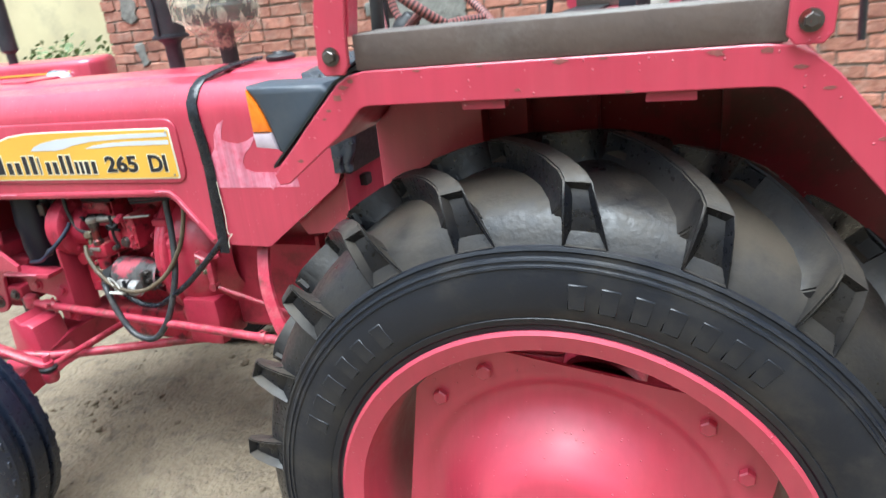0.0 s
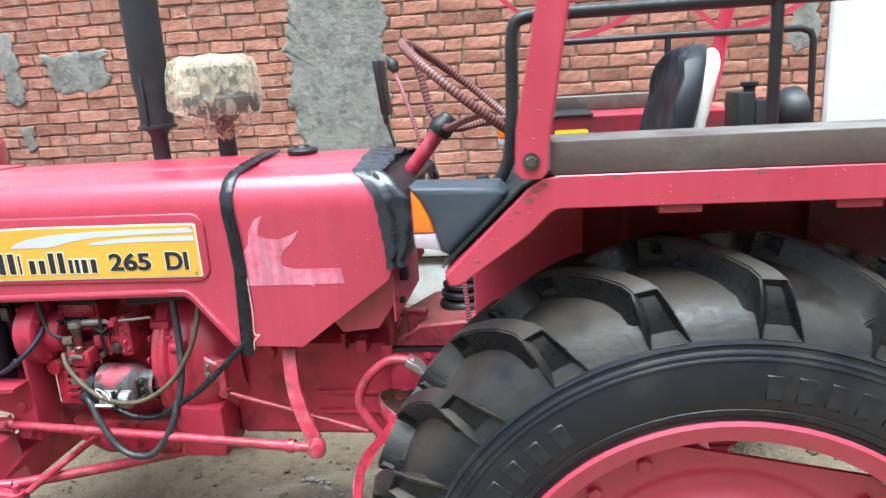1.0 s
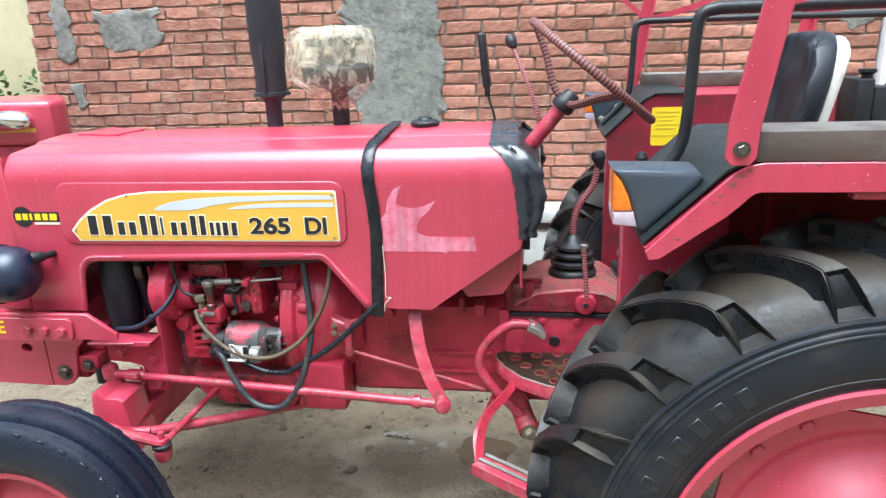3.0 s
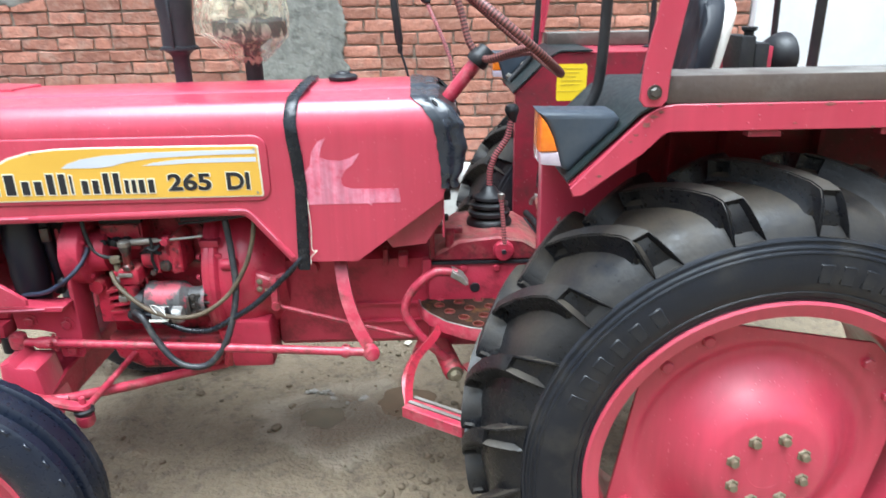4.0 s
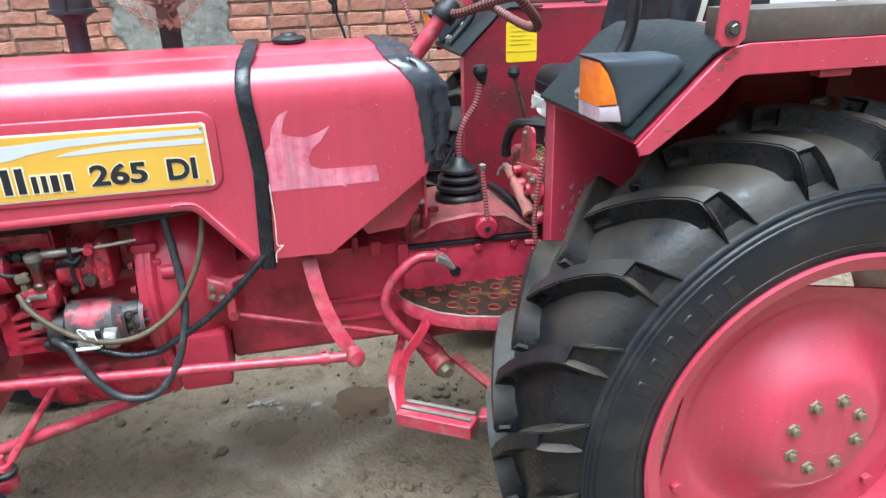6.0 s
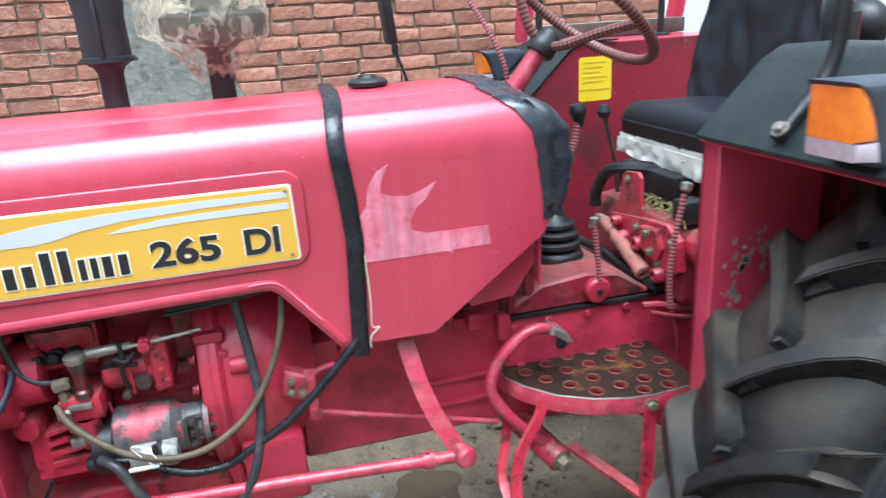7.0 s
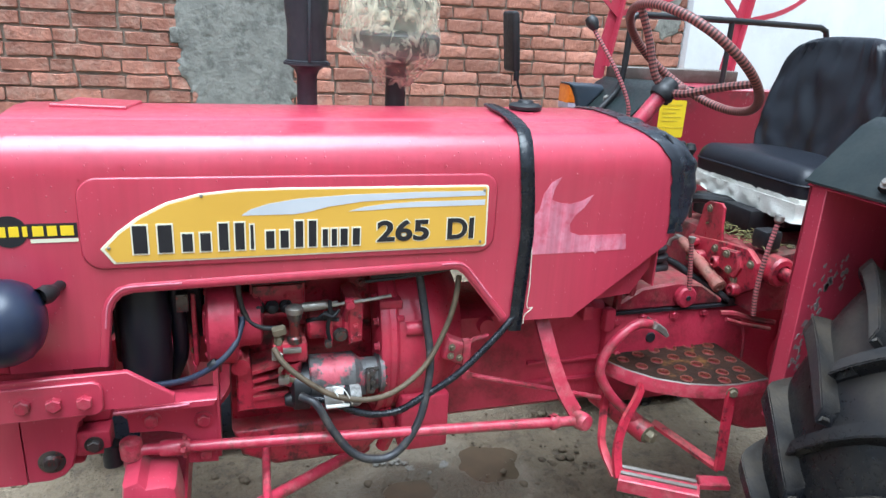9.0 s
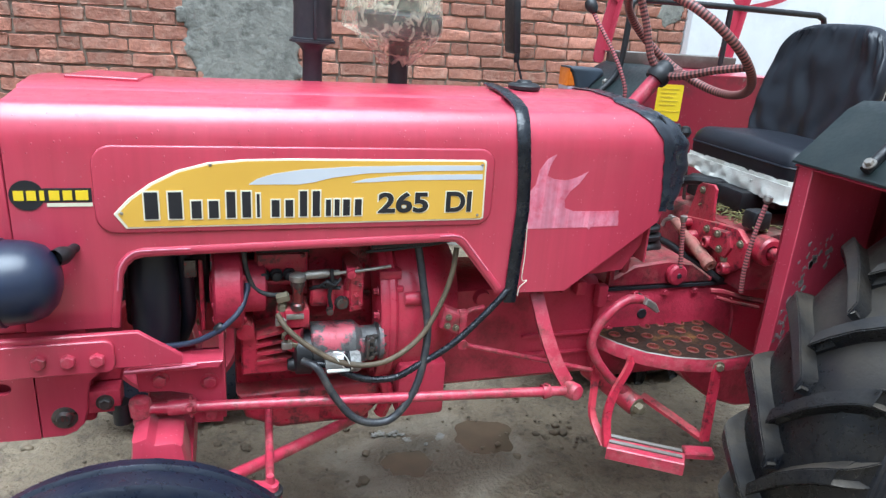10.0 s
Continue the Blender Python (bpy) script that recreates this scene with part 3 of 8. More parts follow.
def lettering(name, body, x0, x1, z0, z1, y, mat, parent, bold=0.0, depth=0.0012, label=""):
    """Words on a wall that faces -y, fitted into x0..x1 and z0..z1."""
    me, a, b, c, d = text_mesh(name, body, 0.1, 0.0, bold)
    for v in me.vertices:
        v.co = Vector((x0 + (v.co.x - a) / (b - a) * (x1 - x0), y, z0 + (v.co.y - c) / (d - c) * (z1 - z0)))
    bm = fresh()
    bm.from_mesh(me)
    bpy.data.meshes.remove(me)
    r = bmesh.ops.extrude_face_region(bm, geom=list(bm.faces))
    for v in r["geom"]:
        if isinstance(v, bmesh.types.BMVert):
            v.co.y -= depth
    return part(name, bm, mat, parent, label)


# ---------------------------------------------------------------- ground
PUDDLES = ((-0.735, 2.43, 0.095, 0.078), (-0.415, 2.525, 0.120, 0.120))


def ground():
    xs = sorted({*np.round(np.arange(-4.2, -2.2, 0.06), 3), *np.round(np.arange(-2.2, 1.0, 0.022), 3), *np.round(np.arange(1.0, 3.0, 0.06), 3), *[-4.2 - 1.45 ** k * 0.15 for k in range(1, 21)], *[3.0 + 1.45 ** k * 0.15 for k in range(1, 21)]})
    ys = sorted({*np.round(np.arange(0.3, 1.3, 0.05), 3), *np.round(np.arange(1.3, 4.4, 0.022), 3), *np.round(np.arange(4.4, 5.0, 0.05), 3), *[0.3 - 1.45 ** k * 0.15 for k in range(1, 21)], *[5.0 + 1.45 ** k * 0.15 for k in range(1, 21)]})
    verts, nx = [], len(xs)
    for y in ys:
        for x in xs:
            h = 0.0
            if -6 < x < 5 and -2 < y < 7:
                p = Vector((x, y, 0))
                h = 0.014 * noise.noise(p * 1.6) + 0.010 * noise.noise(p * 5.0) + 0.0075 * abs(noise.noise(p * 11.0)) + 0.0045 * noise.noise(p * 27.0) + 0.030 * max(0.0, noise.noise(p * 7.0 + Vector((3, 1, 0))) - 0.30) + 0.022 * max(0.0, noise.noise(p * 17.0) - 0.28)
                for px, py, pr, pq in PUDDLES:
                    a = math.atan2((y - py) / pq, (x - px) / pr)
                    d = math.hypot((x - px) / pr, (y - py) / pq) / (1 + 0.30 * noise.noise(Vector((math.cos(a) * 1.6 + px * 9, math.sin(a) * 1.6, 1))))
                    if d < 1.7:
                        k = min(1.0, max(0.0, (d - 0.85) / 0.3))
                        rise = max(h, -0.003) + 0.006 * max(0.0, 1 - abs(d - 1.2) / 0.3)
                        h = -0.014 + (rise + 0.014) * k * k * (3 - 2 * k) if d < 1.4 else h + (rise - h) * (1.7 - d) / 0.3
            verts.append((x, y, h - 0.004))
    faces = [(j * nx + i, j * nx + i + 1, (j + 1) * nx + i + 1, (j + 1) * nx + i) for j in range(len(ys) - 1) for i in range(nx - 1)]
    me = bpy.data.meshes.new("ground")
    me.from_pydata(verts, [], faces)
    me.polygons.foreach_set("use_smooth", [True] * len(faces))
    me.materials.append(GROUND)
    ob = new("ground", me)
    tagged(ob, "trodden sandy mud yard with damp patches", "ground", kind="structure")
    for px, py, pr, pq in PUDDLES:
        bm = fresh()
        mid = bm.verts.new((0, 0, 0))
        rim = [bm.verts.new((1.35 * pr * math.cos(k * math.pi / 16), 1.35 * pq * math.sin(k * math.pi / 16), 0)) for k in range(32)]
        for k in range(32):
            bm.faces.new((mid, rim[k], rim[(k + 1) % 32]))
        me = bpy.data.meshes.new("puddle")
        bm.to_mesh(me)
        me.materials.append(PUDDLE)
        ob = new("puddle", me)
        ob.location = (px, py, -0.011)
        tagged(ob, "shallow brown rain puddle in the mud", "puddle", kind="structure")


ground()


# ---------------------------------------------------------------- tractor
def hood_section(off=0.0):
    """(y, z) of the bonnet's skin from the near side over the top to the far side."""
    near = [(1.915, 1.19), (1.9152, 1.204), (1.9166, 1.221), (1.9205, 1.239), (1.928, 1.2565), (1.9385, 1.271), (1.949, 1.281), (1.9555, 1.2855), (1.966, 1.2878), (2.066, 1.2975), (2.072, 1.3020), (2.082, 1.3045), (2.19, 1.3105)]
    pts = near + [(2 * CY - y, z) for y, z in near[-2::-1]]
    if off:
        out = []
        for i, (y, z) in enumerate(pts):
            a, b = pts[max(i - 1, 0)], pts[min(i + 1, len(pts) - 1)]
            d = Vector((b[0] - a[0], b[1] - a[1])).normalized()
            out.append((y - d.y * off, z + d.x * off))
        return out
    return pts


def rear_x(z, y):
    """Where the bonnet's skin ends at the dashboard."""
    k = [(1.10, -0.245), (1.19, -0.256), (1.23, -0.264), (1.27, -0.295), (1.29, -0.320), (1.33, -0.330)]
    return float(np.interp(z, [a for a, _ in k], [b for _, b in k]))


def build_hood(tr):
    sec = hood_section()
    bm = fresh()
    rows = []
    for y, z in sec:
        x1 = rear_x(z, y)
        rows.append([bm.verts.new((-1.70 + (x1 + 1.70) * i / 12, y, z - 0.010 * (1 - i / 12) * max(0, (z - 1.19) / 0.12))) for i in range(13)])
    for a, b in zip(rows, rows[1:]):
        for i in range(12):
            bm.faces.new((a[i], a[i + 1], b[i + 1], b[i]))
    bm.normal_update()
    bmesh.ops.solidify(bm, geom=list(bm.faces), thickness=0.003)
    hood = part("hood", bm, RED, tr, "glossy crimson red bonnet with water drops and scratches", sharp=24)
    side = [(-1.70, 0.82), (-1.527, 0.82), (-1.512, 0.935), (-1.503, 0.955), (-1.490, 0.968), (-1.470, 0.974), (-0.815, 0.986), (-0.800, 0.984), (-0.785, 0.972),
            (-0.686, 0.848), (-0.50, 0.845), (-0.262, 1.02), (-0.247, 1.06), (-0.245, 1.10), (-0.256, 1.19), (-1.70, 1.19)]
    for y in (1.915, 2 * CY - 1.915):
        bm = fresh()
        prism(bm, side, y, y + (0.003 if y < CY else -0.003))
        part("side_panel", bm, RED, hood)
    # rolled edge round the engine opening
    bm = fresh()
    edge = [(-1.536, 0.822), (-1.521, 0.94), (-1.512, 0.962), (-1.495, 0.979), (-1.472, 0.985), (-0.813, 0.998), (-0.795, 0.995), (-0.777, 0.981), (-0.680, 0.860)]
    sweep(bm, [(x, 1.9145, z) for x, z in edge], ring(0.009, 10, 0.7), up=(0, -1, 0))
    part("rolled_edge", bm, RED, hood)
    # paint rubbed thin along the rolled edge's corners
    for run in ([(-1.525, 0.905), (-1.5195, 0.945), (-1.511, 0.965), (-1.494, 0.983), (-1.47, 0.989), (-1.38, 0.991)], [(-0.84, 1.0015), (-0.812, 1.0025), (-0.792, 0.9995), (-0.774, 0.985), (-0.715, 0.912)]):
        bm = fresh()
        sweep(bm, curve([(x, 1.9085, z) for x, z in run], 4), ring(0.0018, 6), up=(0, -1, 0))
        part("worn_edge", bm, TAPE, hood, "paint rubbed pale along the edge")
    # pressed frame and name plate
    bm = fresh()
    prism(bm, rounded(-1.553, -0.720, 1.026, 1.205, 0.038, 7), 1.910, 1.917, bevel=0.0045, seg=3)
    part("pressed_panel", bm, RED, hood)
    plate = [(-1.520, 1.068), (-1.499, 1.037), (-0.744, 1.040), (-0.739, 1.044), (-0.742, 1.176), (-0.747, 1.180), (-1.18, 1.181), (-1.27, 1.179),
             (-1.34, 1.172), (-1.40, 1.156), (-1.45, 1.130), (-1.49, 1.100)]
    bm = fresh()
    prism(bm, plate, 1.9075, 1.911, bevel=0.001)
    name = part("name_plate", bm, CREAM, hood, "yellow name plate with cream border and silver stripes")
    c = Vector((sum(p[0] for p in plate) / len(plate), sum(p[1] for p in plate) / len(plate)))
    inner = [(x + (0.0045 if x < c.x else -0.0045), z + (0.004 if z < 1.10 else -0.004)) for x, z in plate]
    inner[0] = (-1.512, 1.068)
    bm = fresh()
    prism(bm, inner, 1.9065, 1.909)
    part("yellow_field", bm, YELLOW, hood)
    for poly in ([(-1.262, 1.127), (-1.245, 1.139), (-1.21, 1.150), (-1.15, 1.159), (-1.05, 1.165), (-0.90, 1.168), (-0.750, 1.168), (-0.750, 1.157), (-0.90, 1.155),
                  (-1.02, 1.150), (-1.09, 1.141), (-1.13, 1.131), (-1.16, 1.127)],
                 [(-1.050, 1.130), (-1.02, 1.138), (-0.97, 1.144), (-0.90, 1.147), (-0.750, 1.148), (-0.750, 1.136), (-0.93, 1.135), (-1.0, 1.131)]):
        bm = fresh()
        prism(bm, poly, 1.9058, 1.9075)
        part("silver_stripe", bm, SILVER, hood)
    # the maker's name, as plain blocks
    blocks = ((-1.462, -1.392, 0.055), (-1.374, -1.322, 0.036), (-1.306, -1.258, 0.055), (-1.246, -1.230, 0.050), (-1.216, -1.172, 0.036), (-1.158, -1.116, 0.055),
              (-1.103, -1.074, 0.036), (-1.066, -1.026, 0.036))
    for x0, x1, h in blocks:
        w = (x1 - x0)
        bars = [(x0, x0 + w * 0.36)] + ([(x1 - w * 0.36, x1)] if w > 0.02 else [])
        bm = fresh()
        for a, b in bars:
            box(bm, a - 0.003, b + 0.003, 1.9052, 1.907, 1.0545, 1.0575 + h + 0.003)
        part("pale_rim", bm, CREAM, hood)
        bm = fresh()
        for a, b in bars:
            box(bm, a, b, 1.9042, 1.906, 1.0575, 1.0575 + h)
        part("dark_block", bm, INK, hood)
    lettering("number", "265", -0.992, -0.872, 1.0585, 1.1105, 1.9072, CREAM, hood, bold=0.0052, depth=0.001)
    lettering("number", "265", -0.989, -0.875, 1.061, 1.108, 1.9062, INK, hood, bold=0.0030, depth=0.0014)
    lettering("letters", "DI", -0.836, -0.770, 1.0585, 1.1105, 1.9072, CREAM, hood, bold=0.0052, depth=0.001)
    lettering("letters", "DI", -0.833, -0.773, 1.061, 1.108, 1.9062, INK, hood, bold=0.0030, depth=0.0014)
    bm = fresh()
    for x, z in ((-1.505, 1.070), (-1.335, 1.168), (-0.753, 1.169), (-0.755, 1.052)):
        lathe(bm, [(0.0035, 0), (0.003, 0.002), (0, 0.003)], (x, 1.9065, z), (0, -1, 0), 8)
    parts("rivet", bm, STEEL, hood)
    # round badge with a short bar, no words
    bm = fresh()
    lathe(bm, [(0.030, 0), (0.030, 0.0015), (0, 0.0015)], (-1.668, 1.915, 1.106), (0, -1, 0), 28)
    part("badge", bm, INK, hood)
    bm = fresh()
    box(bm, -1.640, -1.556, 1.9135, 1.915, 1.092, 1.120)
    part("badge_bar", bm, INK, hood)
    bm = fresh()
    for x0, x1 in ((-1.690, -1.673), (-1.668, -1.652), (-1.646, -1.638), (-1.630, -1.612), (-1.606, -1.590), (-1.584, -1.562)):
        box(bm, x0, x1, 1.9122, 1.9137, 1.0965, 1.1155)
    parts("badge_block", bm, LABEL, hood)
    bm = fresh()
    box(bm, -1.635, -1.556, 1.9135, 1.915, 1.0835, 1.0905)
    part("badge_line", bm, CREAM, hood)
    # pale scar in the paint
    bm = fresh()
    scar = [(-0.628, 1.012), (-0.632, 1.06), (-0.628, 1.10), (-0.612, 1.12), (-0.606, 1.155), (-0.588, 1.182), (-0.566, 1.193), (-0.580, 1.165), (-0.584, 1.142), (-0.565, 1.134),
            (-0.535, 1.130), (-0.505, 1.138), (-0.478, 1.152), (-0.498, 1.122), (-0.520, 1.104), (-0.532, 1.082), (-0.528, 1.063), (-0.505, 1.054), (-0.46, 1.053), (-0.379, 1.053), (-0.374, 1.014),
            (-0.45, 1.013), (-0.455, 1.006), (-0.462, 1.012), (-0.55, 1.012)]
    prism(bm, scar, 1.9142, 1.916)
    part("paint_scar", bm, TAPE, hood, "pale scraped patch of paint")
    # strap
    path = [(-0.650, 1.911, 0.825), (-0.645, 1.911, 0.95), (-0.640, 1.911, 1.06), (-0.645, 1.911, 1.14), (-0.652, 1.911, 1.20), (-0.655, 1.917, 1.24), (-0.652, 1.938, 1.272), (-0.648, 1.965, 1.291),
            (-0.642, 2.02, 1.302), (-0.637, 2.10, 1.312), (-0.633, 2.22, 1.316)]
    ups = [(0, -1, 0)] * 5 + [(0, -1, 0.35), (0, -0.75, 0.7), (0, -0.3, 1), (0, 0, 1), (0, 0, 1), (0, 0, 1)]
    bm = fresh()
    sweep(bm, path, [(-0.015, -0.003), (0.015, -0.003), (0.0165, 0.002), (0.012, 0.005), (-0.012, 0.005), (-0.0165, 0.002)], up=ups)
    part("strap", bm, STRAP, hood, "black rubber strap tied over the bonnet")
    bm = fresh()
    tube(bm, [(-0.625, 1.909, 1.03), (-0.622, 1.909, 0.94), (-0.624, 1.908, 0.885), (-0.610, 1.907, 0.882), (-0.618, 1.907, 0.874), (-0.628, 1.909, 0.862), (-0.630, 1.909, 0.840)], 0.0013, 6, 4)
    part("string", bm, PAPER, hood)
    # filler cap
    bm = fresh()
    lathe(bm, [(0, -0.012), (0.030, -0.012), (0.032, 0.002), (0.042, 0.006), (0.043, 0.014), (0.036, 0.020), (0.022, 0.022), (0.018, 0.028), (0, 0.029)], (-0.543, 2.197, 1.305), (0, 0, 1), 28)
    part("filler_cap", bm, BLACK, hood, "black fuel filler cap")
    # hatch plate on the bonnet's top
    bm = fresh()
    prism(bm, [(-1.632, 2.17), (-1.482, 2.14), (-1.462, 2.26), (-1.60, 2.30)], 1.2965, 1.3065, bevel=0.002, axis="z")
    part("hatch_plate", bm, RED, hood)
    # rain drops along the bonnet's shoulder
    rnd = random.Random(31)
    sec = hood_section()
    vs, fs = [], []
    for k in range(620):
        x = rnd.uniform(-1.68, -0.36)
        if -0.69 < x < -0.61:
            continue
        i = rnd.choice((0, 1, 2, 3, 4, 5, 6, 7, 8, 8, 8, 9, 10, 11))
        f, r = rnd.random(), rnd.choice((0.0012, 0.0015, 0.0018, 0.0024))
        (ya, za), (yb, zb) = sec[i], sec[i + 1]
        y, z = ya + (yb - ya) * f, za + (zb - za) * f
        t = (x + 1.70) / (rear_x(z, y) + 1.70)
        z -= 0.010 * (1 - t) * max(0, (z - 1.19) / 0.12)
        side = Vector((0, yb - ya, zb - za)).normalized()
        out = Vector((0, -side.z, side.y))
        base = len(vs)
        for lift, w in ((-0.0003, 1.0), (r * 0.35, 0.75)):
            for q in range(7):
                a = 2 * math.pi * q / 7
                vs.append(Vector((x, y, z)) + Vector((1, 0, 0)) * r * w * math.cos(a) + side * r * 1.15 * w * math.sin(a) + out * lift)
        vs.append(Vector((x, y, z)) + out * r * 0.55)
        for q in range(7):
            fs.append((base + q, base + (q + 1) % 7, base + 7 + (q + 1) % 7, base + 7 + q))
            fs.append((base + 7 + q, base + 7 + (q + 1) % 7, base + 14))
    me = bpy.data.meshes.new("rain_water")
    me.from_pydata(vs, [], fs)
    me.polygons.foreach_set("use_smooth", [True] * len(fs))
    me.materials.append(WATER)
    drops = new("rain_water", me)
    drops.parent = hood
    tagged(drops, kind="stuff")
    # nose
    bm = fresh()
    prism(bm, [(-1.7015, 0.815), (-1.835, 0.815), (-1.80, 1.00), (-1.752, 1.19), (-1.742, 1.245), (-1.725, 1.268), (-1.7015, 1.275)], 1.917, 2 * CY - 1.917, bevel=0.014, seg=3)
    nose = part("nose_cowl", bm, RED, tr)
    bm = fresh()
    for k in range(9):
        z = 0.87 + 0.038 * k
        x = -1.825 + (z - 0.84) * 0.21
        box(bm, x - 0.020, x + 0.02, 2.0, 2 * CY - 2.0, z, z + 0.016, 0.003, 1)
    parts("grille", bm, BLACK, nose)
    # dashboard shroud behind the bonnet
    sec2 = hood_section(0.004)
    low = [(1.911, 1.05), (1.911, 1.12)]
    full = low + sec2 + [(2 * CY - y, z) for y, z in low[::-1]]
    fine = []
    for (y0, z0), (y1, z1) in zip(full, full[1:]):
        steps = max(1, int(math.hypot(y1 - y0, z1 - z0) / 0.007))
        fine += [(y0 + (y1 - y0) * k / steps, z0 + (z1 - z0) * k / steps) for k in range(steps)]
    fine.append(full[-1])
    bm = fresh()
    rows = []
    for k, (y, z) in enumerate(fine):
        x0 = rear_x(z, y) - 0.020
        w = 0.078 if z > 1.15 else 0.046 + 0.032 * max(0, (z - 1.05) / 0.10)
        w += 0.009 * noise.noise(Vector((y * 34, z * 34, 2.0)))
        inward = Vector((0, CY - y, 1.2 - z)).normalized()
        cols = [(0.0, 0.0), (0.14, -0.001), (0.28, -0.001), (0.42, -0.002), (0.52, 0.005), (0.66, 0.003), (0.80, 0.004), (0.92, 0.006), (1.0, 0.013), (0.90, 0.024)]
        row = []
        for f, d in cols:
            crease = 0.0045 * noise.noise(Vector((f * 2.6, y * 30, z * 30))) + 0.0025 * noise.noise(Vector((f * 7, y * 70, z * 70)))
            d += min(0.004 if f > 0.45 else 0.001, max(-0.006, crease)) if f > 0.1 else 0
            edge = 0.004 * noise.noise(Vector((y * 50, z * 50, 9.0))) if f == 0 else 0
            row.append(bm.verts.new((x0 + w * f + edge, y + inward.y * d, z + inward.z * d)))
        rows.append(row)
    for a, b in zip(rows, rows[1:]):
        for i in range(len(a) - 1):
            bm.faces.new((a[i], a[i + 1], b[i + 1], b[i]))
    bm.normal_update()
    bmesh.ops.solidify(bm, geom=list(bm.faces), thickness=0.002)
    dash = part("dash_shroud", bm, SHROUD, tr, "crinkled black dashboard shroud", sharp=60)
    bm = fresh()
    prism(bm, [(-0.285, 1.285), (-0.215, 1.235), (-0.205, 1.12), (-0.235, 1.04), (-0.27, 1.04)], 1.935, 2 * CY - 1.935, bevel=0.006)
    part("instrument_panel", bm, BLACK, dash)
    bm = fresh()
    prism(bm, [(1.945, 0.90), (1.945, 1.06), (1.965, 1.075), (2.30, 1.075), (2.30, 0.90)], -0.262, -0.256, bevel=0.001, axis="x")
    part("rear_panel", bm, RED, tr)
    bm = fresh()
    box(bm, -0.256, -0.236, 2.02, 2.055, 0.985, 1.015, 0.003)
    box(bm, -0.256, -0.244, 2.0, 2.02, 0.93, 0.945, 0.002)
    parts("panel_clip", bm, BLACK, dash)
    bm = fresh()
    for y in (2.06, 2.30):
        lathe(bm, [(0, 0.004), (0.036, 0.004), (0.040, 0.0), (0.040, -0.01)], (-0.211, y, 1.185), (1, 0, 0.06), 24)
    parts("dial", bm, STEEL, dash)
    for y in (1.965, 2 * CY - 1.965):
        bm = fresh()
        prism(bm, [(-0.43, 0.900), (-0.405, 0.865), (-0.31, 0.875), (-0.255, 0.955), (-0.262, 1.03)], y, y + 0.005)
        part("tank_bracket", bm, RED, tr)


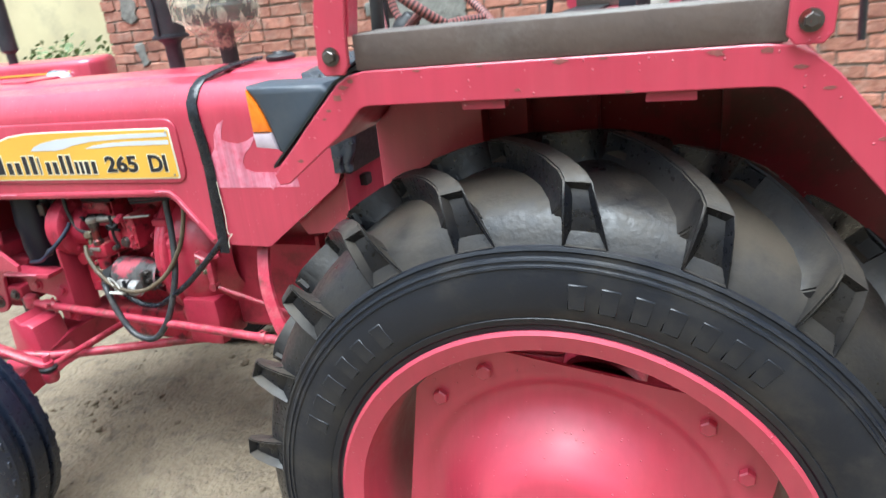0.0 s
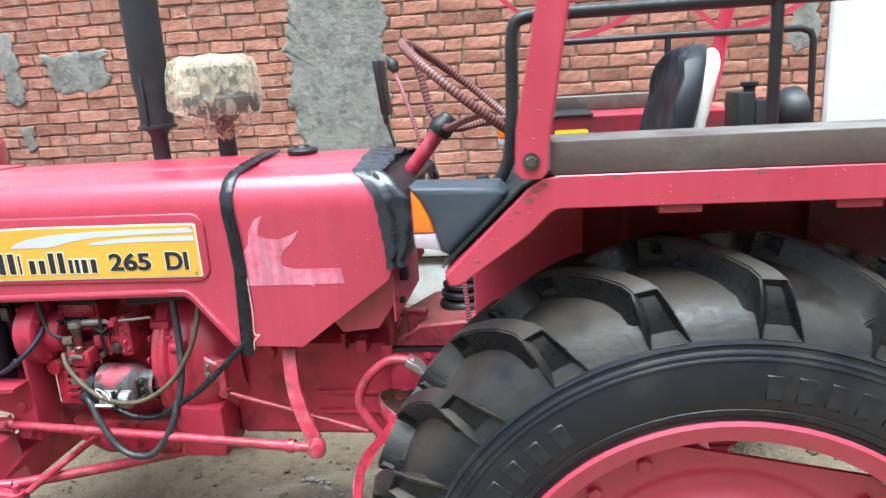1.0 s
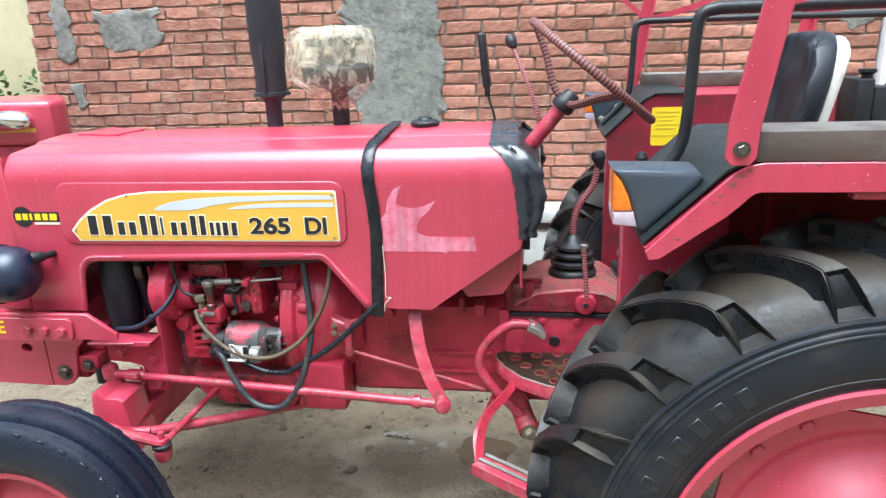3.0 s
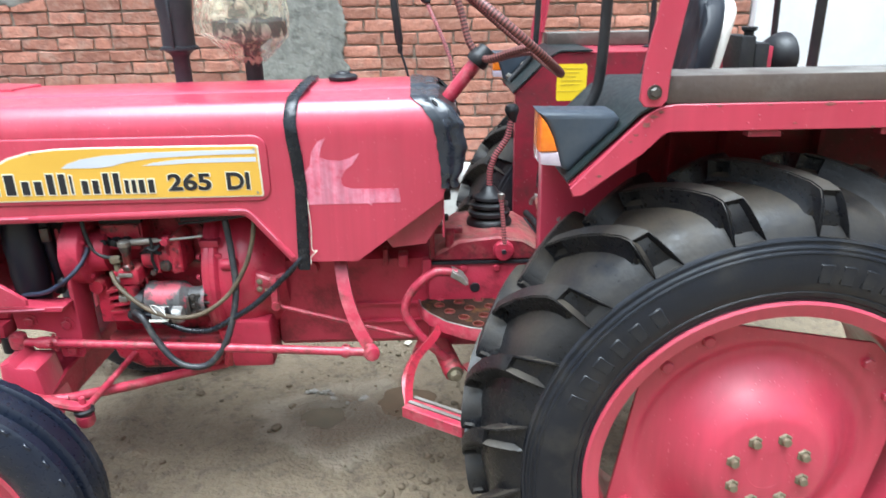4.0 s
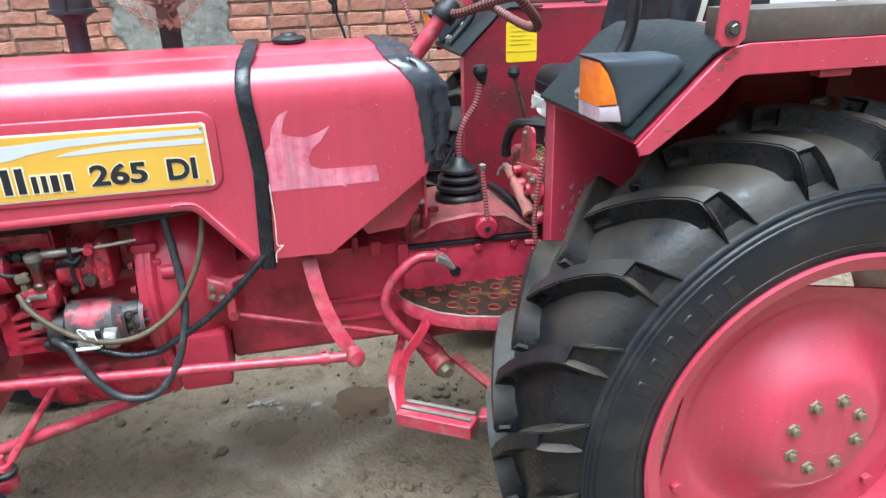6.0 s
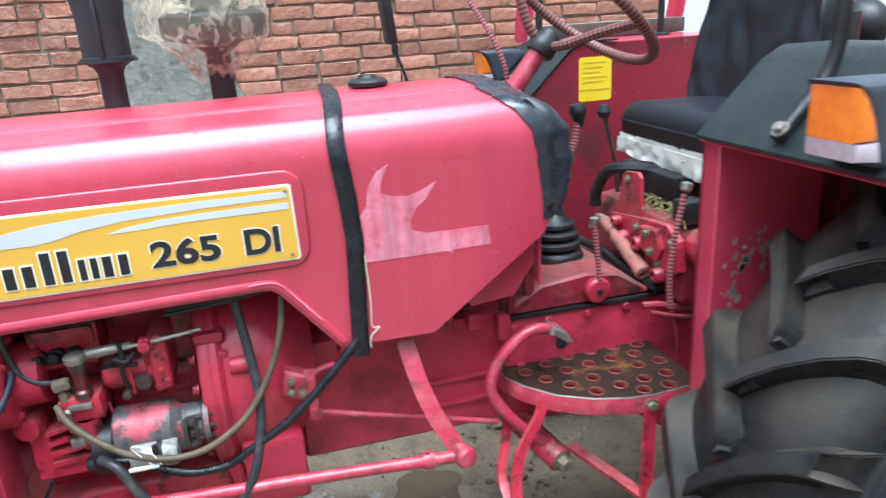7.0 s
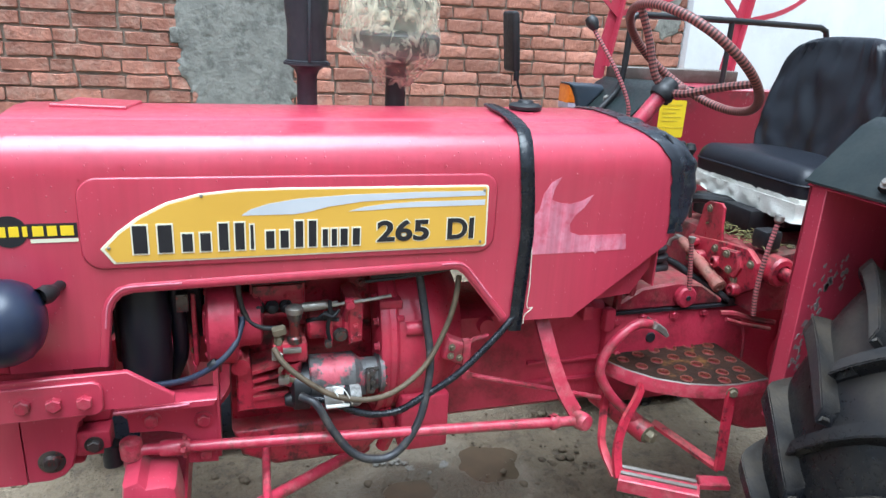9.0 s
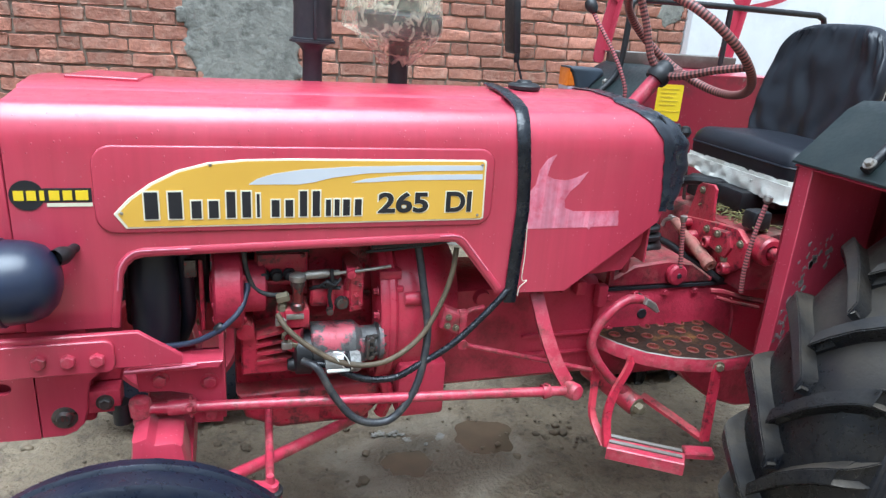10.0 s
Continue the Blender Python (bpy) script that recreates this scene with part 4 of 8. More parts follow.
def build_stack(tr):
    x, y = -1.076, 2.392
    bm = fresh()
    lathe(bm, [(0.026, 1.27), (0.026, 1.365), (0.032, 1.378), (0.047, 1.388), (0.056, 1.392), (0.056, 1.400), (0.050, 1.402), (0.049, 1.48), (0.055, 1.53), (0.055, 2.05), (0.03, 2.08), (0.024, 2.10), (0.024, 2.22), (0.02, 2.22)],
          (x, y, 0), (0, 0, 1), 28)
    stack = part("exhaust_muffler", bm, MUFFLER, tr, "matt black upright exhaust muffler")
    bm = fresh()
    box(bm, x - 0.004, x + 0.004, y - 0.059, y - 0.048, 1.40, 1.55, 0.001)
    lathe(bm, [(0.034, 0), (0.060, 0.002), (0.060, 0.008), (0.034, 0.010)], (x, y, 1.388), (0, 0, 1), 24)
    part("seam", bm, MUFFLER, stack)
    # air pre-cleaner under a plastic bag
    x, y = -0.845, 2.375
    bm = fresh()
    lathe(bm, [(0.027, 1.27), (0.027, 1.395), (0.055, 1.415), (0.106, 1.425), (0.113, 1.435), (0.113, 1.472), (0.104, 1.480), (0.060, 1.485), (0.060, 1.535), (0.090, 1.54), (0.092, 1.560), (0.05, 1.565), (0, 1.568)], (x, y, 0), (0, 0, 1), 32)
    pre = part("air_cleaner", bm, BLACK, tr, "black air pre-cleaner wrapped in clear plastic")
    bm = fresh()
    n, rows = 44, []
    # gathered round the pipe, a loose tail towards the front, open folds below
    prof = [(0.031, 1.347), (0.044, 1.356), (0.068, 1.376), (0.094, 1.402), (0.114, 1.424), (0.119, 1.44), (0.119, 1.468), (0.114, 1.49), (0.110, 1.52), (0.108, 1.55), (0.100, 1.578), (0.072, 1.594), (0.02, 1.592)]
    for j, (r, z) in enumerate(prof):
        row = []
        for i in range(n):
            a = 2 * math.pi * i / n
            w = (noise.noise(Vector((math.cos(a) * 2.6, math.sin(a) * 2.6, z * 7))) * 0.016 + 0.007 * noise.noise(Vector((math.cos(a) * 8, math.sin(a) * 8, z * 4)))) * (1.0 if z > 1.475 else 0.45)
            lean = 0.042 * max(0.0, -math.cos(a)) ** 2 * (1 if z > 1.43 else 0.25)
            hang = (0.030 * noise.noise(Vector((math.cos(a) * 2.1 + 3, math.sin(a) * 2.1, 2.0))) - 0.004) if j < 2 else 0
            q = max(r * 0.97 if 1.42 < z < 1.475 else 0.0, r + (w + lean) * min(1, r / 0.08))
            row.append(bm.verts.new((x + q * math.cos(a), y + q * math.sin(a), z + hang + w * 0.5)))
        rows.append(row)
    for a, b in zip(rows, rows[1:]):
        for i in range(n):
            bm.faces.new((a[i], a[(i + 1) % n], b[(i + 1) % n], b[i]))
    bag = part("plastic_bag", bm, BAG, pre, "crumpled yellowed clear plastic bag")
    bag.visible_shadow = False
    # doubled folds of film over the top
    bm = fresh()
    rows = []
    for r, z in ((0.104, 1.484), (0.100, 1.51), (0.098, 1.54), (0.090, 1.566), (0.062, 1.582), (0.01, 1.584)):
        row = []
        for i in range(n):
            a = 2 * math.pi * i / n
            w = 0.012 * noise.noise(Vector((math.cos(a) * 5, math.sin(a) * 5, z * 12)))
            q = r + w * min(1, r / 0.08) + 0.034 * max(0.0, -math.cos(a)) ** 2
            row.append(bm.verts.new((x + q * math.cos(a), y + q * math.sin(a), z + 0.02 * noise.noise(Vector((math.cos(a) * 3, math.sin(a) * 3, 5))))))
        rows.append(row)
    for a, b in zip(rows, rows[1:]):
        for i in range(n):
            bm.faces.new((a[i], a[(i + 1) % n], b[(i + 1) % n], b[i]))
    fold = part("fold", bm, BAG, bag)
    fold.visible_shadow = False


def build_steering(tr):
    c, ax = Vector((-0.070, 2.185, 1.452)), Vector((0.64, 0, 0.77)).normalized()
    u, v = Vector((0, 1, 0)), ax.cross(Vector((0, 1, 0)))
    hub = c - ax * 0.110
    bm = fresh()
    rim = [c + (u * math.cos(2 * math.pi * i / 64) + v * math.sin(2 * math.pi * i / 64)) * 0.210 for i in range(64)]
    sweep(bm, rim, ring(0.0122, 10), closed=True)
    wheel = part("steering_wheel", bm, WOUND, tr, "steering wheel wound with red and black tape")
    for k, a in enumerate((80, 200, 320)):
        d = u * math.cos(radians(a)) + v * math.sin(radians(a))
        bm = fresh()
        tube(bm, [hub + d * 0.015, hub + d * 0.06 + ax * 0.016, hub + d * 0.13 + ax * 0.066, c + d * 0.206], 0.0105, 8, 5)
        part("spoke", bm, WOUND, wheel)
    bm = fresh()
    lathe(bm, [(0, 0.035), (0.018, 0.034), (0.024, 0.028), (0.026, 0.012), (0.030, 0.008), (0.034, -0.012), (0.030, -0.024), (0, -0.024)], hub, ax, 24)
    part("hub_boot", bm, BLACK, wheel, "black rubber boot on the wheel hub")
    bm = fresh()
    lathe(bm, [(0.021, -0.20), (0.021, -0.015)], hub, ax, 20)
    part("steering_column", bm, RODRED, tr)
    bm = fresh()
    tube(bm, [(-0.213, 2.232, 1.285), (-0.218, 2.236, 1.33), (-0.245, 2.27, 1.41), (-0.292, 2.334, 1.515)], 0.0058, 8, 5)
    lever = part("throttle_lever", bm, SPRING, tr)
    bm = fresh()
    lathe(bm, [(0.008, -0.022), (0.016, -0.008), (0.018, 0.006), (0.013, 0.018), (0, 0.021)], (-0.297, 2.340, 1.533), Vector((-0.045, 0.06, 0.1)), 16)
    part("lever_knob", bm, BLACK, lever)
    # mirror on its stalk
    bm = fresh()
    tube(bm, [(-0.363, 2.612, 1.262), (-0.372, 2.613, 1.30), (-0.386, 2.618, 1.345), (-0.392, 2.624, 1.38)], 0.0045, 8, 4)
    stalk = part("mirror_stalk", bm, BLACK, tr)
    bm = fresh()
    prism(bm, [(x - 0.10 * (z - 1.375), z) for x, z in rounded(-0.405, -0.380, 1.375, 1.56, 0.010, 4)], 2.615, 2.70, bevel=0.007, seg=3)
    part("mirror_shell", bm, BLACK, stalk, "black rear-view mirror seen edge on")
    bm = fresh()
    lathe(bm, [(0.008, -0.016), (0.010, 0.0), (0.008, 0.016)], (-0.391, 2.622, 1.365), (0, 0, 1), 12)
    tube(bm, [(-0.363, 2.612, 1.265), (-0.363, 2.55, 1.245)], 0.006, 8)
    parts("clamp", bm, BLACK, stalk)




LUGS, LUG0 = 21, 86.0
TYRE_IN = 0.07  # the tyre and rim sit inboard of the wheel centre's face


def build_rear_wheel(tr, near):
    s = 1 if near else -1
    Y = (lambda y: y) if near else (lambda y: 2 * CY - y)
    hx, hz, yc = 0.397, 0.600, 1.390
    if not near:
        yc, hx = 1.42, 0.43  # the far wheel is set in a little
    at = (hx, Y(yc), hz)
    out = (0, -s, 0)  # towards the outside
    # rim
    bm = fresh()
    lathe(bm, [(0.352, 0.095), (0.368, 0.101), (0.382, 0.107), (0.388, 0.103), (0.386, 0.095), (0.378, 0.089), (0.362, 0.078), (0.358, 0.05), (0.350, 0.035), (0.346, 0.0), (0.348, -0.14), (0.360, -0.17), (0.366, -0.21), (0.384, -0.225), (0.388, -0.233), (0.382, -0.237), (0.352, -0.223),
              (0.350, -0.17), (0.341, -0.14), (0.339, 0.0), (0.341, 0.030), (0.347, 0.045), (0.350, 0.090), (0.352, 0.095)], at, out, 80)
    wheel = part("rear_wheel", bm, RED, tr, "red steel rear wheel with a lugged black tyre")
    # tyre: casing
    bm = fresh()
    mid = tuple(a - TYRE_IN * o for a, o in zip(at, out))
    half = [(0.376, 0.160), (0.386, 0.168), (0.394, 0.168), (0.398, 0.173), (0.408, 0.176), (0.4095, 0.1745), (0.412, 0.1765), (0.430, 0.1795), (0.452, 0.1805), (0.470, 0.179), (0.484, 0.1755), (0.4855, 0.1775), (0.4885, 0.1765), (0.490, 0.1735),
            (0.4935, 0.1725), (0.495, 0.1745), (0.498, 0.173), (0.5, 0.169), (0.505, 0.168), (0.508, 0.170), (0.512, 0.168), (0.514, 0.163), (0.528, 0.155), (0.548, 0.141), (0.563, 0.121), (0.576, 0.09), (0.585, 0.05), (0.589, 0.0)]
    crown = half[21:] + [(r, -h) for r, h in half[-2:20:-1]]
    lathe(bm, crown, mid, out, 96)
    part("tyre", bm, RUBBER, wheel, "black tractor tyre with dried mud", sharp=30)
    for side in (1, -1):
        bm = fresh()
        lathe(bm, [(r, side * h) for r, h in half[:22]], mid, out, 96)
        part("sidewall", bm, CASING, wheel, "blue-black tyre sidewall", sharp=30)

    # one lug for each side, turned round the hub
    def lug_mesh(side):
        bm = fresh()
        # height across, top radius, foot radius, angle ahead, half width and foot half width in degrees
        secs = [(0.1665, 0.512, 0.498, -1.6, 3.5, 3.75), (0.1645, 0.545, 0.520, -0.95, 2.85, 3.7), (0.157, 0.580, 0.536, -0.3, 2.2, 3.6), (0.1455, 0.600, 0.548, 0.2, 1.85, 3.5), (0.125, 0.609, 0.558, 1.3, 1.75, 3.5), (0.09, 0.618, 0.568, 3.8, 1.7, 3.4), (0.05, 0.626, 0.576, 7.2, 1.65, 3.2), (0.015, 0.631, 0.580, 10.8, 1.6, 3.0), (-0.015, 0.633, 0.582, 14.2, 1.6, 2.6)]
        loops = []
        for h, rt, rb, da, hw, fw in secs:
            hb = h - 0.020 if rt < 0.59 else h - 0.004
            rm, mw, hm = rb + 0.30 * (rt - rb), hw + 0.30 * (fw - hw), hb + 0.30 * (h - hb)
            loop = []
            for r, ang, hh in ((rb, da - fw, hb), (rm, da - mw, hm), (rt, da - hw, h), (rt, da + hw, h), (rm, da + mw, hm), (rb, da + fw, hb)):
                q = radians(ang)
                loop.append(bm.verts.new((r * math.cos(q), -s * side * hh, r * math.sin(q))))
            loops.append(loop)
        for a, b in zip(loops, loops[1:]):
            for i in range(5):
                bm.faces.new((a[i], a[i + 1], b[i + 1], b[i]))
        bm.faces.new(loops[0][::-1])
        bm.faces.new(loops[-1])
        bmesh.ops.recalc_face_normals(bm, faces=bm.faces)
        bm.normal_update()
        far_end = min(v.co.y * -s * side for v in bm.verts) + 0.001
        crisp = [e for e in bm.edges if len(e.link_faces) == 2 and e.is_convex and e.calc_face_angle(0) > 0.5 and max(v.co.y * -s * side for v in e.verts) > far_end]
        bmesh.ops.bevel(bm, geom=crisp, offset=0.004, segments=2, affect="EDGES", clamp_overlap=True)
        bm.normal_update()
        flank = [f for f in bm.faces if f.normal.y * -s * side > 0.75 and f.calc_area() > 3e-4]
        bmesh.ops.inset_region(bm, faces=flank, thickness=0.0085, depth=-0.013)
        return finish("lug", bm, LUGRUBBER, 40)

    for side in (1, -1):
        me = lug_mesh(side)
        for k in range(LUGS):
            ob = new("lug", me)
            ang = k * 360 / LUGS + LUG0 + (0 if side > 0 else 180 / LUGS)
            ob.matrix_world = Matrix.Translation(mid) @ Matrix.Rotation(radians(-ang), 4, "Y")
            ob.parent = wheel
    # raised plain blocks on the sidewall
    bm = fresh()
    vs = [bm.verts.new((r * math.cos(radians(da)), -s * h, r * math.sin(radians(da)))) for r in (0.427, 0.466) for da in (-1.7, 1.7) for h in (0.165, 0.1809)]
    for q in ((0, 1, 3, 2), (4, 5, 7, 6), (0, 1, 5, 4), (2, 3, 7, 6), (1, 3, 7, 5), (0, 2, 6, 4)):
        bm.faces.new([vs[i] for i in q])
    bmesh.ops.bevel(bm, geom=list(bm.edges), offset=0.002, segments=1, affect="EDGES")
    block = finish("raised_block", bm, CASING)
    for a0 in (52, 57.5, 63, 68.5, 74, 79.5, 85, 126, 132, 138, 144, 150, 156, 232, 238, 244, 250, 256, 262, 300, 306, 312, 318, 324):
        ob = new("raised_block", block)
        ob.matrix_world = Matrix.Translation(mid) @ Matrix.Rotation(radians(-a0), 4, "Y")
        ob.parent = wheel
    # dished centre with four straight cuts
    bm = fresh()
    prof = [(0.0, 0.0925), (0.041, 0.0925), (0.044, 0.090), (0.047, 0.093), (0.112, 0.0915), (0.122, 0.088), (0.140, 0.075), (0.162, 0.054), (0.182, 0.035), (0.200, 0.022), (0.220, 0.011), (0.240, 0.006), (0.252, 0.008), (0.261, 0.015), (0.269, 0.0195), (0.280, 0.0205), (None, 0.0205)]
    n, rows = 96, []
    for r, h in prof:
        row = []
        for i in range(n):
            a = 360 * i / n
            q = min(abs((a - g + 180) % 360 - 180) for g in (80.6, 170.6, 260.6, 350.6))
            rr = min(0.336, 0.2855 / max(0.2, math.cos(radians(q)))) if r is None else r
            rr = max(rr, 0.0001)
            row.append(bm.verts.new((hx + rr * math.cos(radians(a)), Y(yc) - s * h, hz + rr * math.sin(radians(a)))))
        rows.append(row)
    for a, b in zip(rows, rows[1:]):
        for i in range(n):
            bm.faces.new((a[i], a[(i + 1) % n], b[(i + 1) % n], b[i]))
    bmesh.ops.remove_doubles(bm, verts=bm.verts, dist=0.0003)
    bm.normal_update()
    bmesh.ops.solidify(bm, geom=list(bm.faces), thickness=0.008)
    part("wheel_disc", bm, RED, wheel, "dished red wheel centre with drips")
    bm = fresh()
    bolt(bm, (0, 0, 0), out, 0.0155, 0.016)
    lathe(bm, [(0.0085, 0.016), (0.0085, 0.026), (0, 0.027)], (0, 0, 0), out, 10)
    nut_mesh = finish("wheel_nut", bm, NUT)
    for k in range(8):
        a = radians(22.5 + 4 + 45 * k)
        ob = new("wheel_nut", nut_mesh)
        ob.location = (hx + 0.079 * math.cos(a), Y(yc - 0.088), hz + 0.079 * math.sin(a))
        ob.parent = wheel
    bm = fresh()
    lathe(bm, [(0.024, -0.03), (0.024, 0.002), (0.020, 0.006), (0, 0.006)], (0, 0, 0), out, 16)
    bolt(bm, (0, -0.006 * s, 0), out, 0.0135, 0.014, False)
    boss = finish("rim_bolt", bm, RED)
    for g in (125, 215, 305, 35):
        for d in (-9.5, 9.5):
            a = radians(g + d)
            ob = new("rim_bolt", boss)
            ob.location = (hx + 0.297 * math.cos(a), Y(yc - 0.020), hz + 0.297 * math.sin(a))
            ob.parent = wheel
    # no openings: black discs paint the dark of the drain holes
    bm = fresh()
    for a in (125, 35, 215, 305):
        lathe(bm, [(0.0, 0.0), (0.0085, 0.0), (0.0085, 0.0012), (0, 0.0012)], (hx + 0.205 * math.cos(radians(a)), Y(yc - 0.0205), hz + 0.205 * math.sin(radians(a))), out, 12)
    parts("drain_hole_disc", bm, INK, wheel)


def build_front_wheel(tr, near):
    s = 1 if near else -1
    Y = (lambda y: y) if near else (lambda y: 2 * CY - y)
    at, out = (-1.497, Y(1.544), 0.357), (0, -s, 0)
    bm = fresh()
    lathe(bm, [(0.20, 0.066), (0.215, 0.072), (0.222, 0.070), (0.216, 0.058), (0.198, 0.05), (0.19, 0.02), (0.19, -0.03), (0.2, -0.05), (0.22, -0.068), (0.205, -0.07), (0.185, -0.05), (0.17, 0.0), (0.12, 0.022), (0.105, 0.03), (0.06, 0.032), (0.055, 0.06), (0.04, 0.072), (0, 0.074)], at, out, 48)
    wheel = part("front_wheel", bm, RED, tr, "red front wheel with a ribbed black tyre")
    bm = fresh()
    half = [(0.205, 0.058), (0.228, 0.077), (0.262, 0.088), (0.294, 0.088), (0.318, 0.083), (0.330, 0.077), (0.340, 0.072), (0.347, 0.066), (0.349, 0.046), (0.344, 0.042), (0.334, 0.037), (0.334, 0.028), (0.347, 0.024), (0.355, 0.019), (0.356, 0.0)]
    lathe(bm, half + [(r, -h) for r, h in half[-2::-1]], at, out, 72)
    part("tyre", bm, FRUBBER, wheel, "black ribbed front tyre")
    bm = fresh()
    box(bm, -0.005, 0.005, -0.006, 0.006, -0.010, 0.010, 0.002, 1)
    tooth = finish("tread_block", bm, FRUBBER)
    for k in range(36):
        a = radians(10 * k)
        for sgn in (1, -1):
            ob = new("tread_block", tooth)
            ob.matrix_world = Matrix.Translation((at[0] + 0.336 * math.cos(a), at[1] + sgn * 0.071, at[2] + 0.336 * math.sin(a))) @ Matrix.Rotation(-a, 4, "Y")
            ob.parent = wheel
    bm = fresh()
    for k in range(6):
        a = radians(60 * k + 15)
        bolt(bm, (at[0] + 0.085 * math.cos(a), at[1] - s * 0.030, at[2] + 0.085 * math.sin(a)), out, 0.010, 0.012)
    parts("wheel_nut", bm, NUT, wheel)


FENDER = [(-0.037, 1.208), (0.058, 1.298), (0.075, 1.314), (0.095, 1.334), (0.115, 1.346), (0.140, 1.351), (0.650, 1.351), (0.680, 1.348), (0.705, 1.336), (0.73, 1.315), (0.98, 1.02)]


def build_fender(tr, near):
    s = 1 if near else -1
    Y = (lambda y: y) if near else (lambda y: 2 * CY - y)
    p = [Vector((x, 0, z)) for x, z in FENDER]

    def offset(d):
        out = []
        for i, q in enumerate(p):
            t = (p[min(i + 1, len(p) - 1)] - p[max(i - 1, 0)]).normalized()
            out.append(q + Vector((t.z, 0, -t.x)) * d)
        return out
    # top sheet
    bm = fresh()
    under = offset(0.003)
    poly = [(q.x, q.z) for q in p] + [(q.x, q.z) for q in under[::-1]]
    prism(bm, poly, Y(1.338), Y(1.745))
    fender = part("fender", bm, RED, tr, "red mudguard over the rear wheel")
    set_back = (0, 0, 0) if near else (0.05, 0, -0.012)
    fender.location = set_back
    # turned-down lip
    bm = fresh()
    low = offset(0.047)
    lo = [(q.x, q.z) for q in low]
    lo[0] = (-0.012, 1.190)
    poly = [(-0.036, 1.204)] + [(q.x, q.z + 0.0015) for q in p[1:]] + lo[::-1] + [(-0.030, 1.188)]
    prism(bm, poly, Y(1.332), Y(1.337), bevel=0.0015)
    part("lip", bm, RED, fender, "chipped red mudguard lip")
    if near:
        rnd = random.Random(8)
        bm = fresh()
        spots = [(0.078, 1.300, 0.005), (0.094, 1.318, 0.010), (0.106, 1.332, 0.007), (0.068, 1.288, 0.004), (0.12, 1.340, 0.006), (0.22, 1.3485, 0.005), (0.31, 1.349, 0.004), (0.415, 1.348, 0.008), (0.47, 1.349, 0.005),
                 (0.60, 1.347, 0.009), (0.655, 1.345, 0.007), (0.69, 1.325, 0.006), (0.36, 1.316, 0.004), (0.50, 1.307, 0.004), (0.015, 1.226, 0.005), (0.72, 1.30, 0.006), (0.78, 1.24, 0.005)]
        for x, z, r in spots:
            poly = [(x + r * rnd.uniform(0.5, 1.6) * math.cos(k * 0.785), z + r * rnd.uniform(0.25, 0.6) * math.sin(k * 0.785)) for k in range(8)]
            prism(bm, poly, Y(1.3314), Y(1.3325))
        parts("paint_chip", bm, CHIP, fender)
    bm = fresh()
    inner = [(-0.030, 1.212)] + [(q.x, q.z - 0.004) for q in p[1:]] + [(0.98, 0.80), (0.62, 0.74), (0.45, 0.72), (0.20, 0.70), (0.035, 0.60), (-0.03, 0.72)]
    prism(bm, inner, Y(1.741), Y(1.745))
    part("inner_plate", bm, SHADEWORN, fender, "scuffed inner mudguard plate, red darkened for shade")
    bm = fresh()
    prism(bm, [(-0.030, 0.62), (-0.030, 1.207), (0.065, 1.298), (0.195, 1.298), (0.195, 0.62)], Y(1.698), Y(1.7405), bevel=0.002)
    part("front_panel", bm, RED, fender, "red box panel inside the mudguard with flaked paint")
    if near:
        rnd = random.Random(14)
        for k in range(64):
            cx, cz = rnd.choice(((-0.010, 0.80), (0.0, 0.86), (0.012, 0.92), (0.022, 0.97), (0.05, 1.00), (0.075, 1.02)))
            x, z, r = rnd.gauss(cx, 0.010), rnd.gauss(cz, 0.022), rnd.uniform(0.002, 0.008)
            if x < -0.024:
                continue
            poly = []
            for q in range(9):
                a, m = q * 0.698, r * rnd.uniform(0.4, 1.4)
                u, v = m * 0.75 * math.cos(a), m * 1.15 * math.sin(a)
                poly.append((x + u + 0.25 * v, z + v))
            bm = fresh()
            prism(bm, poly, Y(1.6972), Y(1.6985))
            part("paint_chip", bm, FLAKE, fender)
    bm = fresh()
    for x in (0.27, 0.40, 0.62):
        box(bm, x, x + 0.012, *sorted((Y(1.70), Y(1.742))), 0.95, 1.34)
    box(bm, 0.28, 0.34, *sorted((Y(1.337), Y(1.36))), 1.292, 1.306)
    box(bm, 0.52, 0.58, *sorted((Y(1.337), Y(1.36))), 1.292, 1.306)
    parts("stiffener", bm, SHADEWORN, fender)
    # dark sheet on the front slope
    bm = fresh()
    a, b = Vector((-0.040, 0, 1.212)), Vector((0.085, 0, 1.333))
    d = (b - a).normalized()
    nrm = Vector((-d.z, 0, d.x))
    top = [a + nrm * 0.001, b + nrm * 0.001, Vector((0.125, 0, 1.3545)), Vector((0.24, 0, 1.3545))]
    poly = [(q.x, q.z) for q in top] + [(q.x, q.z + 0.005) for q in top[::-1]]
    prism(bm, poly, Y(1.341), Y(1.752))
    part("mat", bm, MAT, fender, "dark green rubber mat on the mudguard")
    # timber bar
    bm = fresh()
    box(bm, 0.128, 0.676, *sorted((Y(1.336), Y(1.440))), 1.3525, 1.402, 0.003)
    part("timber_bar", bm, BAR, fender, "weathered brown bar along the mudguard")
    # lamp
    bm = fresh()
    shell = [(-0.092, 1.337), (0.048, 1.334), (0.058, 1.322), (0.052, 1.306), (-0.001, 1.256), (-0.031, 1.224), (-0.048, 1.232), (-0.055, 1.262), (-0.065, 1.292), (-0.078, 1.318)]
    prism(bm, shell, Y(1.368), Y(1.462), bevel=0.012, seg=3)
    lamp = part("side_lamp", bm, GREY, fender, "grey side lamp with amber lens")
    bm = fresh()
